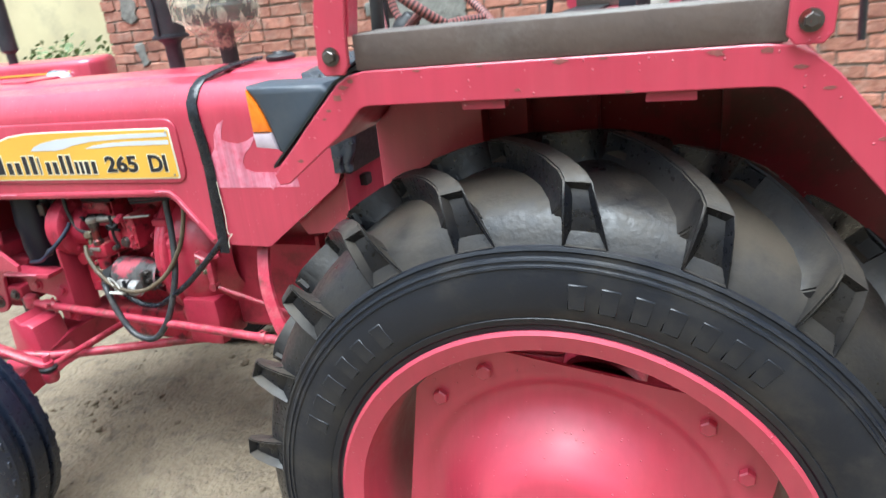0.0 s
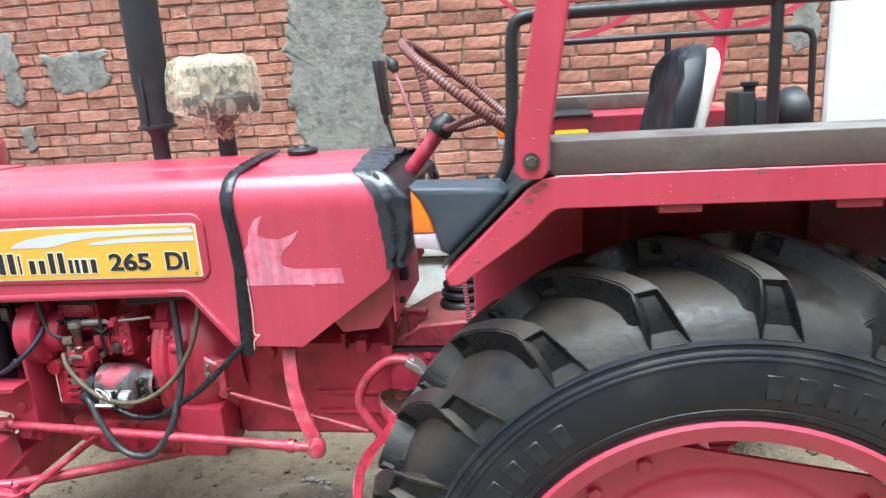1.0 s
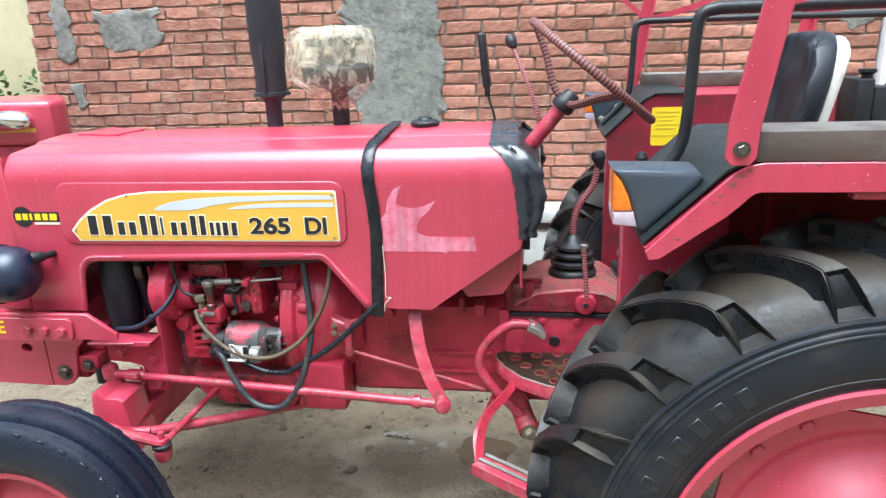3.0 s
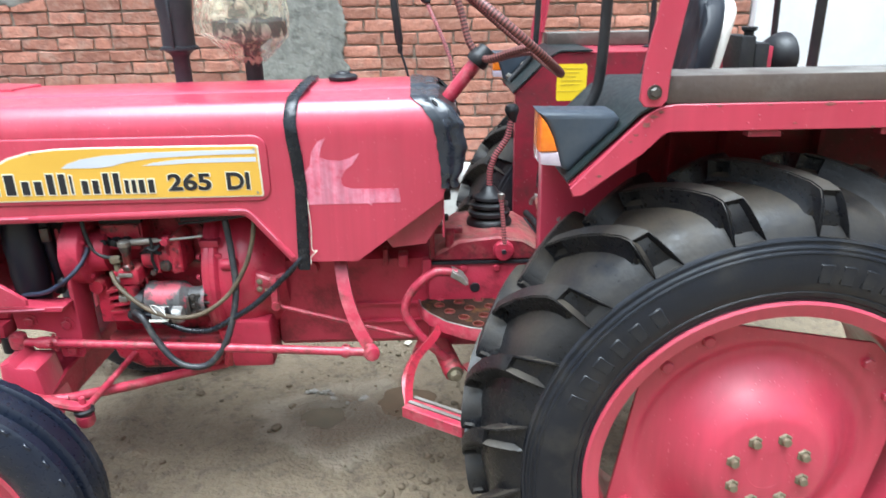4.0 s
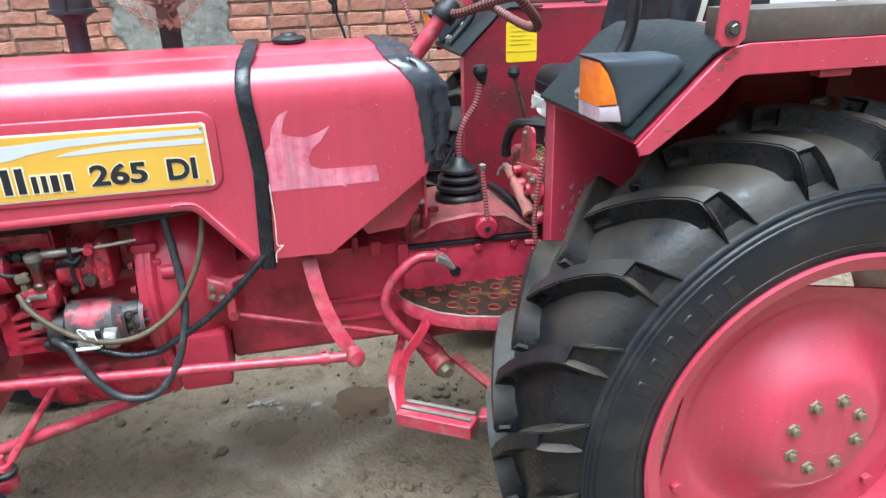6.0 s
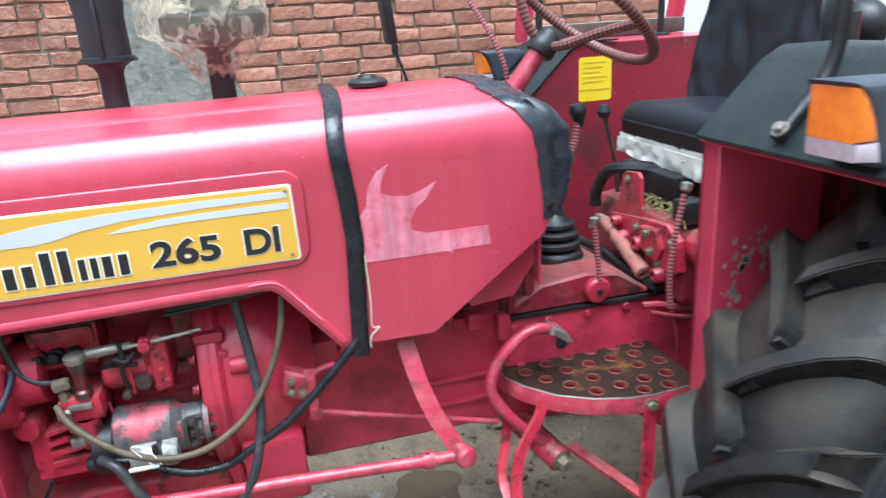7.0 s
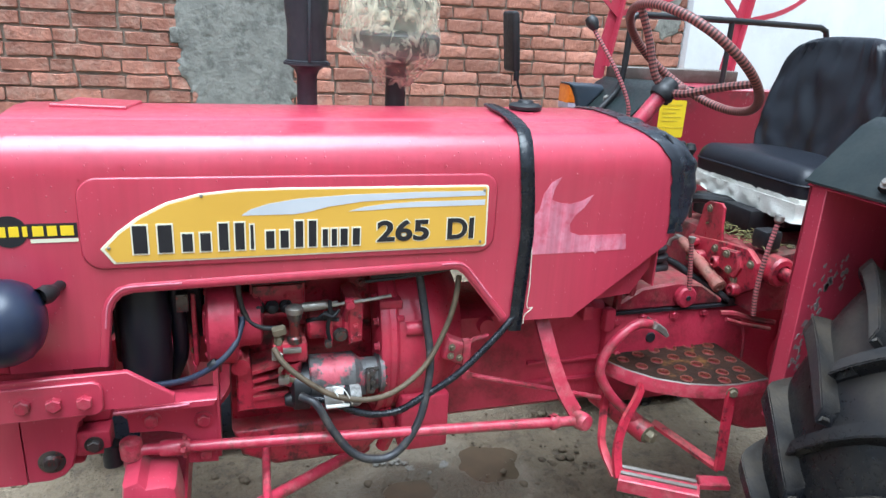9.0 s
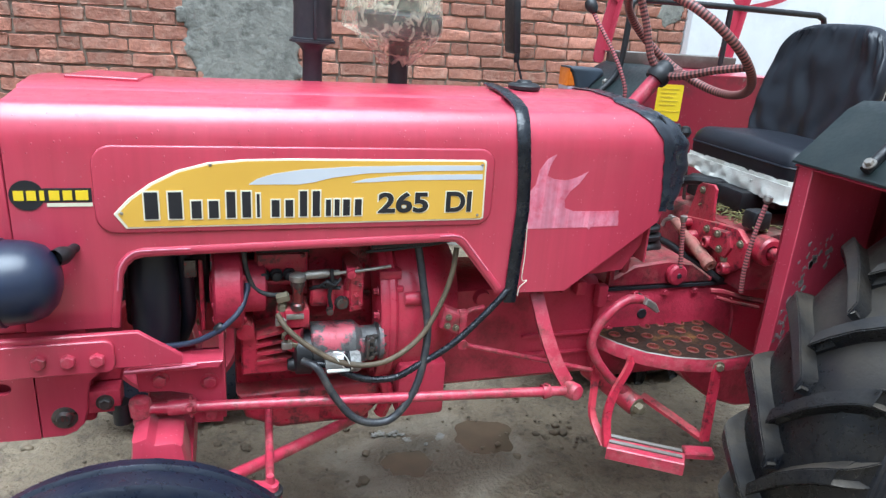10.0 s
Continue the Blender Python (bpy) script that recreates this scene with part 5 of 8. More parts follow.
    prism(bm, [(-0.088, 1.331), (-0.075, 1.316), (-0.062, 1.290), (-0.054, 1.264), (-0.088, 1.264)], Y(1.3665), Y(1.452), bevel=0.006, seg=2)
    part("lens", bm, ORANGE, lamp, "amber lens")
    bm = fresh()
    prism(bm, [(-0.088, 1.2635), (-0.053, 1.2635), (-0.046, 1.236), (-0.086, 1.240)], Y(1.3665), Y(1.452), bevel=0.005, seg=2)
    part("lens", bm, CLEAR, lamp, "cloudy clear lower lens")
    # handrail: its flattened foot lies bolted on the mat, then the tube turns up
    bm = fresh()
    pts = [(-0.034, 1.564, 1.236), (-0.008, 1.564, 1.262), (0.024, 1.565, 1.295), (0.050, 1.566, 1.330), (0.062, 1.566, 1.375), (0.067, 1.567, 1.46), (0.070, 1.567, 1.555), (0.080, 1.567, 1.584), (0.108, 1.567, 1.592)]
    tube(bm, [(x, Y(y), z) for x, y, z in curve(pts, 5)] + [(0.5, Y(1.567), 1.592), (0.92, Y(1.567), 1.588), (0.95, Y(1.567), 1.576), (0.96, Y(1.567), 1.55), (0.97, Y(1.567), 1.20)], 0.0115, 12)
    tube(bm, [(0.500, Y(1.567), 1.592), (0.500, Y(1.567), 1.352)], 0.0105, 10)
    rail = part("handrail", bm, BLACK, fender, "bent black tube handrail")
    bm = fresh()
    lathe(bm, [(0.03, 0), (0.03, 0.004), (0.012, 0.010)], (0.500, Y(1.567), 1.352), (0, 0, 1), 18)
    part("flange", bm, BLACK, rail)
    bm = fresh()
    bolt(bm, (-0.034, Y(1.556), 1.251), (-0.7, 0, 0.7), 0.0095, 0.012)
    bolt(bm, (0.024, Y(1.540), 1.292), (-0.7, 0, 0.7), 0.0095, 0.012)
    parts("rail_bolt", bm, STEEL, rail)
    # canopy posts
    for x, lean in ((0.100, 0.17), (0.695, 0.17)):
        bm = fresh()
        w0, w1 = 0.024, 0.014
        poly = [(x - w0, 1.362), (x - w0 * 0.6, 1.350), (x + w0 * 0.6, 1.350), (x + w0, 1.362), (x + w0 + 0.003, 1.42), (x + lean * 0.85 + w1, 2.22), (x + lean * 0.85 - w1, 2.22), (x - w0 + 0.003, 1.42)]
        prism(bm, poly, Y(1.322), Y(1.330), bevel=0.0015)
        prism(bm, [(x + w0 - 0.006, 1.40), (x + w0 + 0.003, 1.40), (x + lean * 0.85 + w1, 2.22), (x + lean * 0.85 + w1 - 0.008, 2.22)], Y(1.330), Y(1.358))
        post = part("canopy_post", bm, RED, tr, "pinkish red canopy post")
        post.location = set_back
        bm = fresh()
        bolt(bm, (x, Y(1.322), 1.376), (0, -s, 0), 0.009, 0.010)
        part("post_bolt", bm, OILSTEEL, post)
        xj, zj = x + 0.045, 1.60
        for dx, dz in ((-0.37, 0.30), (0.48, 0.26)):
            bm = fresh()
            sag = 0.06 * (1 if dx > 0 else 0)
            line = curve([(xj, 0, zj - 0.005), (xj + dx * 0.5, 0, zj + dz * 0.5 - sag), (xj + dx, 0, zj + dz)], 5)
            prism(bm, [(q.x, q.z - 0.011) for q in line] + [(q.x, q.z + 0.011) for q in line[::-1]], Y(1.335), Y(1.340))
            part("brace", bm, RED, post)
    bm = fresh()
    box(bm, 0.0, 1.15, *sorted((Y(1.325), Y(1.355))), 2.20, 2.23, 0.002)
    part("canopy_bar", bm, RED, tr)


def build_seat(tr):
    yc = 2.21
    bm = fresh()
    box(bm, 0.190, 0.60, yc - 0.240, yc + 0.240, 1.078, 1.185, 0.045, 6)
    bmesh.ops.subdivide_edges(bm, edges=[e for e in bm.edges if e.calc_length() > 0.1], cuts=9, use_grid_fill=True)
    for v in bm.verts:
        if v.co.z > 1.13:
            v.co.z += 0.020 * math.cos((v.co.y - yc) * 5.6) * math.sin(min(1, max(0, (v.co.x - 0.190) / 0.4)) * math.pi) ** 0.5 - 0.010 * (v.co.x - 0.2) / 0.4 + 0.0035 * noise.noise(v.co * 11)
    seat = part("seat", bm, VINYL, tr, "black vinyl seat cushion with white cloth beneath", sharp=60)
    bm = fresh()
    edge = [(x, y, 1.142) for x, y in rounded(0.1885, 0.602, yc - 0.2415, yc + 0.2415, 0.05, 6)]
    tube(bm, edge, 0.0035, 6, closed=True)
    part("piping", bm, VINYL, seat)
    # folded cloth, hanging a little lower towards the near corner
    bm = fresh()
    for o, z0, z1, seed in ((0.0, 1.106, 1.084, 1.0), (0.006, 1.094, 1.054, 2.0)):
        path = [(0.197 - o, yc + 0.225 - 0.45 * i / 36) for i in range(37)] + [(0.197 - o + 0.36 * (i + 1) / 24, yc - 0.233 - o) for i in range(24)]
        rows = []
        for q in range(5):
            row = []
            for i, (x, y) in enumerate(path):
                t = q / 4
                w = (0.009 * noise.noise(Vector((i * 0.42, q * 0.9, seed))) + 0.004 * noise.noise(Vector((i * 1.1, q * 1.7, seed)))) * (0.4 + t)
                sag = (0.009 * noise.noise(Vector((i * 0.17, 7.0, seed))) + 0.002 * noise.noise(Vector((i * 0.9, 3.0, seed)))) * t - 0.016 * t * min(1, i / 36)
                row.append(bm.verts.new((x - (w if i < 37 else 0), y - (w if i >= 37 else 0), z0 + (z1 - z0) * t + sag)))
            rows.append(row)
        for a, b in zip(rows, rows[1:]):
            for i in range(len(a) - 1):
                bm.faces.new((a[i], a[i + 1], b[i + 1], b[i]))
    bm.normal_update()
    bmesh.ops.solidify(bm, geom=list(bm.faces), thickness=0.003)
    parts("cloth", bm, CLOTH, seat, "grubby white cloth folded under the seat")
    # back: a padded shield leaning back, its cover gathered along the top
    bm = fresh()
    nu, nv = 44, 22
    grid = {}
    for sgn in (0, 1):
        for i in range(nu + 1):
            for j in range(nv + 1):
                a, h = math.sin(math.pi * (i / nu - 0.5)), 0.5 + 0.5 * math.sin(math.pi * (j / nv - 0.5))
                half = 0.228 - 0.052 * max(0, (h - 0.5) / 0.5) ** 2.6 - 0.15 * max(0, 0.18 - h)
                top = 0.372 - 0.035 * abs(a) ** 4
                z = 1.165 + top * h
                edge = max(0.0, 1 - abs(a) ** 36) ** 0.5 * max(0.0, 1 - abs(2 * h - 1) ** 30) ** 0.5
                gather = 0.006 * math.sin(a * 46 + 3 * noise.noise(Vector((a * 3, 1, 0)))) * max(0, (h - 0.45) / 0.55) ** 1.3
                crumple = 0.014 * noise.noise(Vector((a * 5, h * 5, 3)))
                d = 0.028 * edge * (1 if sgn else -1) + (0 if sgn else (gather + crumple) * edge)
                x = 0.425 + 0.22 * top * h - 0.030 * a * a + d
                if sgn and (i in (0, nu) or j in (0, nv)):
                    grid[sgn, i, j] = grid[0, i, j]
                else:
                    grid[sgn, i, j] = bm.verts.new((x, yc + a * half * (0.91 if a > 0 else 1.0), z))
    for sgn in (0, 1):
        for i in range(nu):
            for j in range(nv):
                bm.faces.new([grid[sgn, i + p, j + q] for p, q in ((0, 0), (1, 0), (1, 1), (0, 1))])
    back = part("backrest", bm, VINYL, seat, "rounded black vinyl backrest with gathered cover", sharp=80)
    bm = fresh()
    prism(bm, rounded(yc - 0.20, yc + 0.20, 1.10, 1.525, 0.09, 8), 0.070, 0.108, bevel=0.015, axis="x", seg=3)
    for v in bm.verts:
        v.co.x += 0.352 + 0.22 * (v.co.z - 1.165) + 0.006 * noise.noise(v.co * 22)
    part("back_cloth", bm, CLOTH, back, "white cloth on the back of the seat")
    bm = fresh()
    box(bm, 0.24, 0.56, yc - 0.15, yc + 0.15, 1.00, 1.08, 0.01)
    tube(bm, [(0.36, yc - 0.16, 1.0), (0.44, yc - 0.1, 0.93), (0.49, yc - 0.1, 0.85)], 0.02, 8, 4)
    part("seat_base", bm, BLACK, seat)
    # tool box, filler and rear work lamp behind the seat
    bm = fresh()
    box(bm, 0.600, 0.643, 2.14, 2.26, 1.20, 1.415, 0.005)
    box(bm, 0.643, 0.684, 2.14, 2.26, 1.20, 1.395, 0.005)
    lathe(bm, [(0.014, 0), (0.014, 0.012), (0.022, 0.018), (0.022, 0.026), (0, 0.027)], (0.640, 2.19, 1.412), (0, 0, 1), 16)
    part("tool_box", bm, BLACK, tr, "black box behind the seat")
    bm = fresh()
    box(bm, 0.688, 0.704, 2.16, 2.20, 1.15, 1.385, 0.002)
    part("lamp_bracket", bm, RODRED, tr)
    bm = fresh()
    lathe(bm, [(0, -0.050), (0.030, -0.046), (0.056, -0.030), (0.068, -0.006), (0.070, 0.012), (0.064, 0.016), (0, 0.018)], (0.742, 2.20, 1.352), (1, 0.25, 0), 28)
    part("work_lamp", bm, BLACK, tr, "round black rear work lamp")


def build_engine(tr):
    # block and sump, mostly hidden
    bm = fresh()
    box(bm, -1.30, -0.94, 2.09, 2.33, 0.52, 1.20, 0.012)
    box(bm, -1.26, -0.96, 2.075, 2.345, 0.74, 0.80, 0.006)
    engine = part("engine_block", bm, GREASY, tr, "greasy red painted engine block")
    bm = fresh()
    prism(bm, [(-1.30, 0.56), (-0.93, 0.57), (-0.93, 0.50), (-0.98, 0.452), (-1.20, 0.450), (-1.28, 0.49)], 2.03, 2.35, bevel=0.02, seg=3)
    part("sump", bm, GREASY, engine)
    # near-black radiator box, also the backdrop that darkens the opening's empty front
    bm = fresh()
    box(bm, -1.53, -1.44, 2.02, 2.42, 0.77, 1.20, 0.01)
    rad = part("radiator", bm, DARK, tr)
    bm = fresh()
    lathe(bm, [(0.040, 0.70), (0.046, 0.74), (0.052, 0.80), (0.050, 0.84), (0.054, 0.88), (0.050, 0.93), (0.046, 0.99), (0.04, 1.05)], (-1.465, 2.000, 0), (0, 0, 1), 24)
    part("radiator_hose", bm, VINYL, rad, "thick black radiator hose")
    bm = fresh()
    tube(bm, [(-1.405, 2.02, 1.05), (-1.402, 2.01, 0.95), (-1.398, 2.015, 0.86), (-1.40, 2.03, 0.78), (-1.42, 2.05, 0.72)], 0.017, 12, 5)
    part("overflow_hose", bm, VINYL, rad)
    bm = fresh()
    box(bm, -1.372, -1.362, 2.00, 2.30, 0.76, 0.93, 0.003)
    lathe(bm, [(0.10, -0.012), (0.115, -0.008), (0.10, 0.0), (0.115, 0.008), (0.10, 0.012)], (-1.372, CY, 0.86), (1, 0, 0), 32)
    parts("fan_pulley", bm, GREASY, rad)
    bm = fresh()
    lathe(bm, [(0.18, 0), (0.19, 0.03), (0.185, 0.035), (0.17, 0.03)], (-1.385, CY, 0.95), (1, 0, 0), 36)
    part("fan_shroud", bm, DARK, rad)
    bm = fresh()
    box(bm, -1.40, -1.375, 1.975, 1.99, 0.90, 0.94, 0.003)
    box(bm, -1.415, -1.38, 1.975, 1.985, 0.965, 0.98, 0.002)
    parts("hose_clip", bm, OILSTEEL, rad)
    # timing drum
    bm = fresh()
    c = (-1.314, 2.024, 0.855)
    lathe(bm, [(0, -0.036), (0.035, -0.036), (0.040, -0.030), (0.086, -0.028), (0.096, -0.022), (0.097, 0.030), (0.090, 0.036), (0.062, 0.038), (0.060, 0.085), (0.050, 0.09), (0, 0.09)], c, (1, 0, 0), 40)
    drum = part("timing_case", bm, CAST, tr)
    bm = fresh()
    for k in range(8):
        a = radians(45 * k + 10)
        bolt(bm, (c[0] - 0.026, c[1] + 0.075 * math.cos(a), c[2] + 0.075 * math.sin(a)), (-1, 0, 0), 0.006, 0.006)
        bolt(bm, (c[0] + 0.036, c[1] + 0.078 * math.cos(a), c[2] + 0.078 * math.sin(a)), (1, 0, 0), 0.006, 0.007)
    parts("case_bolt", bm, CAST, drum)
    # injection pump: element block in front of the crankcase, governor drum behind it
    bm = fresh()
    box(bm, -1.250, -1.128, 2.015, 2.11, 0.868, 0.940, 0.005)
    box(bm, -1.244, -1.134, 2.006, 2.018, 0.900, 0.936, 0.003)
    box(bm, -1.246, -1.132, 2.000, 2.03, 0.862, 0.874, 0.003)
    pump = part("injection_pump", bm, GREASY, tr, "oily red injection pump")
    bm = fresh()
    lathe(bm, [(0, 0), (0.030, 0), (0.037, 0.006), (0.038, 0.046), (0.034, 0.052), (0.034, 0.078), (0.041, 0.084), (0.041, 0.096), (0, 0.096)], (-1.128, 2.005, 0.842), (1, 0, 0), 32)
    part("governor_case", bm, GREASY, pump)
    bm = fresh()
    prism(bm, [(-1.036, 0.800), (-1.006, 0.806), (-1.004, 0.905), (-1.020, 0.916), (-1.040, 0.905)], 1.958, 2.07, bevel=0.004)
    box(bm, -1.088, -1.072, 1.962, 2.04, 0.802, 0.884, 0.003)
    part("governor_cover", bm, GREASY, pump)
    bm = fresh()
    for x, z in ((-1.029, 0.815), (-1.014, 0.822), (-1.013, 0.868), (-1.030, 0.896), (-1.022, 0.845)):
        bolt(bm, (x, 1.958, z), (0, -1, 0), 0.0052, 0.006)
    for x, z in ((-1.238, 0.908), (-1.205, 0.929), (-1.172, 0.908), (-1.140, 0.929)):
        bolt(bm, (x, 2.006, z), (0, -1, 0), 0.0045, 0.005)
    parts("pump_bolt", bm, GREASY, pump)
    bm = fresh()
    lathe(bm, [(0, 0), (0.016, 0), (0.018, 0.005), (0.013, 0.014), (0, 0.016)], (-1.055, 1.968, 0.825), (0, -1, 0), 16)
    lathe(bm, [(0.006, 0), (0.008, 0.008), (0.008, 0.022), (0, 0.024)], (-1.085, 1.962, 0.812), (0, -1, 0), 12)
    parts("pump_plug", bm, OILSTEEL, pump)
    bm = fresh()
    for x in (-1.232, -1.202, -1.172):
        lathe(bm, [(0.015, 0), (0.015, 0.012), (0.010, 0.016), (0.010, 0.030), (0.006, 0.032), (0, 0.032)], (x, 2.01, 0.886), (0, -1, 0.15), 12)
    box(bm, -1.246, -1.126, 2.010, 2.030, 0.938, 0.950, 0.002)
    parts("black_plug", bm, DARK, pump)
    bm = fresh()
    tube(bm, [(-1.082, 1.952, 0.915), (-1.080, 1.950, 0.885), (-1.086, 1.952, 0.850), (-1.080, 1.956, 0.815)], 0.0045, 8, 4)
    tube(bm, [(-1.060, 1.955, 0.890), (-1.075, 1.945, 0.878), (-1.095, 1.948, 0.885), (-1.108, 1.955, 0.872)], 0.0035, 8, 4)
    tube(bm, [(-1.128, 1.98, 0.858), (-1.105, 1.965, 0.868), (-1.060, 1.955, 0.866)], 0.005, 8, 3)
    box(bm, -1.095, -1.068, 1.950, 1.962, 0.872, 0.888, 0.002)
    parts("stop_linkage", bm, DARK, pump)
    bm = fresh()
    for x in (-1.225, -1.198, -1.171, -1.144):
        lathe(bm, [(0.010, 0), (0.010, 0.018), (0.006, 0.022), (0.006, 0.035)], (x, 2.05, 0.937), (0, 0, 1), 6)
    parts("union_nut", bm, OILSTEEL, pump)
    bm = fresh()
    tube(bm, [(-1.145, 1.965, 0.897), (-1.08, 1.955, 0.903), (-1.0, 1.955, 0.909), (-0.94, 1.965, 0.912)], 0.0042, 8, 3)
    lathe(bm, [(0.008, -0.03), (0.0105, -0.02), (0.0105, 0.02), (0.008, 0.03)], (-1.115, 1.962, 0.900), (1, 0, 0.05), 10)
    lathe(bm, [(0.007, -0.012), (0.007, 0.012)], (-1.075, 1.957, 0.904), (1, 0, 0.05), 6)
    part("throttle_linkage", bm, STEEL, pump)
    bm = fresh()
    box(bm, -1.048, -1.028, 1.944, 1.964, 0.893, 0.918, 0.004)
    lathe(bm, [(0, 0), (0.010, 0), (0.010, 0.012), (0, 0.014)], (-1.038, 1.944, 0.906), (0, -1, 0), 12)
    tube(bm, [(-1.038, 1.955, 0.895), (-1.044, 1.965, 0.875), (-1.040, 1.972, 0.855)], 0.007, 8, 3)
    part("throttle_knuckle", bm, CAST, pump)
    bm = fresh()
    for k, x in enumerate((-1.225, -1.198, -1.171, -1.144)):
        tube(bm, [(x, 2.05, 0.97), (x, 2.045, 0.99), (x + 0.02 * k, 2.07, 1.02), (x + 0.05 * k, 2.085, 1.07)], 0.003, 6, 4)
    part("injector_pipe", bm, OILSTEEL, pump)
    # core plugs and bolts along the crankcase side
    bm = fresh()
    for x, z in ((-1.005, 0.79), (-0.985, 0.845), (-1.10, 0.782), (-0.985, 0.90)):
        bolt(bm, (x, 2.09, z), (0, -1, 0), 0.009, 0.010)
    lathe(bm, [(0.022, 0), (0.022, 0.004), (0.018, 0.002), (0, 0.002)], (-1.045, 2.09, 0.80), (0, -1, 0), 20)
    parts("block_bolt", bm, GREASY, engine)
    # feed pump and filter bowl
    bm = fresh()
    box(bm, -1.190, -1.130, 1.945, 2.04, 0.772, 0.822, 0.010)
    lathe(bm, [(0.017, -0.06), (0.022, -0.05), (0.022, 0.0)], (-1.165, 1.965, 0.772), (0, 0, 1), 18)
    box(bm, -1.206, -1.188, 1.952, 1.99, 0.776, 0.815, 0.004)
    feed = part("feed_pump", bm, GREASY, tr)
    bm = fresh()
    lathe(bm, [(0.016, 0.0), (0.016, 0.012), (0.012, 0.016), (0.012, 0.05), (0.016, 0.058), (0.017, 0.072)], (-1.158, 1.955, 0.820), (0, 0, 1), 20)
    part("plunger", bm, OILSTEEL, feed)
    bm = fresh()
    lathe(bm, [(0.019, 0), (0.0195, 0.012), (0.013, 0.016), (0, 0.017)], (-1.158, 1.955, 0.891), (0, 0, 1), 20)
    lathe(bm, [(0.012, -0.012), (0.012, 0.012)], (-1.196, 1.955, 0.79), (1, 0, 0), 6)
    box(bm, -1.185, -1.145, 1.938, 1.948, 0.800, 0.812, 0.002)
    box(bm, -1.196, -1.172, 1.938, 1.955, 0.724, 0.742, 0.003)
    parts("bare_fitting", bm, STEEL, feed)
    bm = fresh()
    lathe(bm, [(0.010, -0.014), (0.013, -0.010), (0.013, 0.012), (0.009, 0.016)], (-1.192, 1.958, 0.848), (1, 0, 0.2), 6)
    lathe(bm, [(0.011, 0.0), (0.011, 0.014), (0.007, 0.018), (0.007, 0.03)], (-1.192, 1.962, 0.815), (0, 0, 1), 6)
    lathe(bm, [(0.013, -0.008), (0.013, 0.008)], (-1.182, 1.946, 0.755), (0.3, -1, 0), 6)
    lathe(bm, [(0.009, -0.012), (0.009, 0.012)], (-1.172, 1.948, 0.735), (1, 0, -0.4), 6)
    parts("union", bm, NUT, feed)
    # ribbed bracket under it
    bm = fresh()
    prism(bm, [(-1.285, 0.770), (-1.255, 0.770), (-1.245, 0.69), (-1.17, 0.66), (-1.17, 0.635), (-1.285, 0.635)], 1.995, 2.10, bevel=0.004)
    for k in range(4):
        prism(bm, [(-1.25, 0.74 - 0.022 * k), (-1.14, 0.762 - 0.027 * k), (-1.14, 0.754 - 0.027 * k), (-1.25, 0.732 - 0.022 * k)], 1.985, 2.08)
    lathe(bm, [(0, 0), (0.02, 0), (0.022, 0.01), (0.022, 0.05), (0, 0.05)], (-1.275, 1.98, 0.755), (0, 1, 0), 18)
    part("pump_bracket", bm, GREASY, engine)
    # starter
    bm = fresh()
    sc = (-1.168, 1.985, 0.712)
    lathe(bm, [(0, 0), (0.040, 0.0), (0.052, 0.006), (0.054, 0.04), (0.049, 0.043)], (sc[0], sc[1] - 0.008, sc[2] - 0.016), (1, 0, 0), 28)
    lathe(bm, [(0.012, -0.012), (0.018, 0.0), (0.018, 0.02)], (sc[0] - 0.002, sc[1] - 0.03, sc[2] - 0.035), (1, 0, 0), 14)
    starter = part("starter_motor", bm, BLACK, tr, "starter motor with peeling red paint")
    bm = fresh()
    lathe(bm, [(0.049, 0.041), (0.053, 0.045), (0.053, 0.145), (0.047, 0.152), (0.036, 0.165), (0.036, 0.20), (0.05, 0.205), (0.05, 0.215)], sc, (1, 0, 0), 28)
    box(bm, -1.030, -0.975, 1.945, 1.99, 0.672, 0.735, 0.006)
    part("starter_body", bm, ALLOY, starter)
    bm = fresh()
    lathe(bm, [(0, 0.070), (0.022, 0.070), (0.0265, 0.076), (0.0265, 0.148), (0.022, 0.154), (0, 0.155)], (sc[0], 1.930, 0.686), (1, 0, 0), 24)
    part("solenoid", bm, SOLENOID, starter, "bare metal solenoid with flaked red paint")
    bm = fresh()
    lathe(bm, [(0.0275, 0.118), (0.0275, 0.128)], (sc[0], 1.930, 0.686), (1, 0, 0), 20)
    box(bm, -1.056, -1.046, 1.903, 1.912, 0.682, 0.720, 0.002)
    parts("strap_clip", bm, DARK, starter)
    bm = fresh()
    box(bm, -1.000, -0.992, 1.925, 1.945, 0.69, 0.74, 0.001)
    for z in (0.715, 0.69, 0.668):
        bolt(bm, (-0.985, 1.945, z + 0.02), (0, -1, 0), 0.007, 0.012)
        tube(bm, [(-0.995, 1.95, z + 0.02), (-0.945, 1.96, z + 0.02)], 0.006, 8)
    parts("terminal", bm, OILSTEEL, starter)
    # flywheel flange and bell housing
    bm = fresh()
    fc = (0, CY, 0.745)
    lathe(bm, [(0.15, -0.965), (0.205, -0.965), (0.232, -0.958), (0.236, -0.952), (0.236, -0.938), (0.2345, -0.936), (0.236, -0.934), (0.236, -0.922), (0.232, -0.917), (0.224, -0.912), (0.229, -0.895), (0.230, -0.87), (0.226, -0.84), (0.215, -0.81), (0.197, -0.782), (0.172, -0.758), (0.15, -0.735)], fc, (1, 0, 0), 64)
    bell = part("bell_housing", bm, HOUSING, tr, "red clutch bell housing")
    bm = fresh()
    box(bm, -0.962, -0.905, 1.985, 2.06, 0.868, 0.890, 0.005)
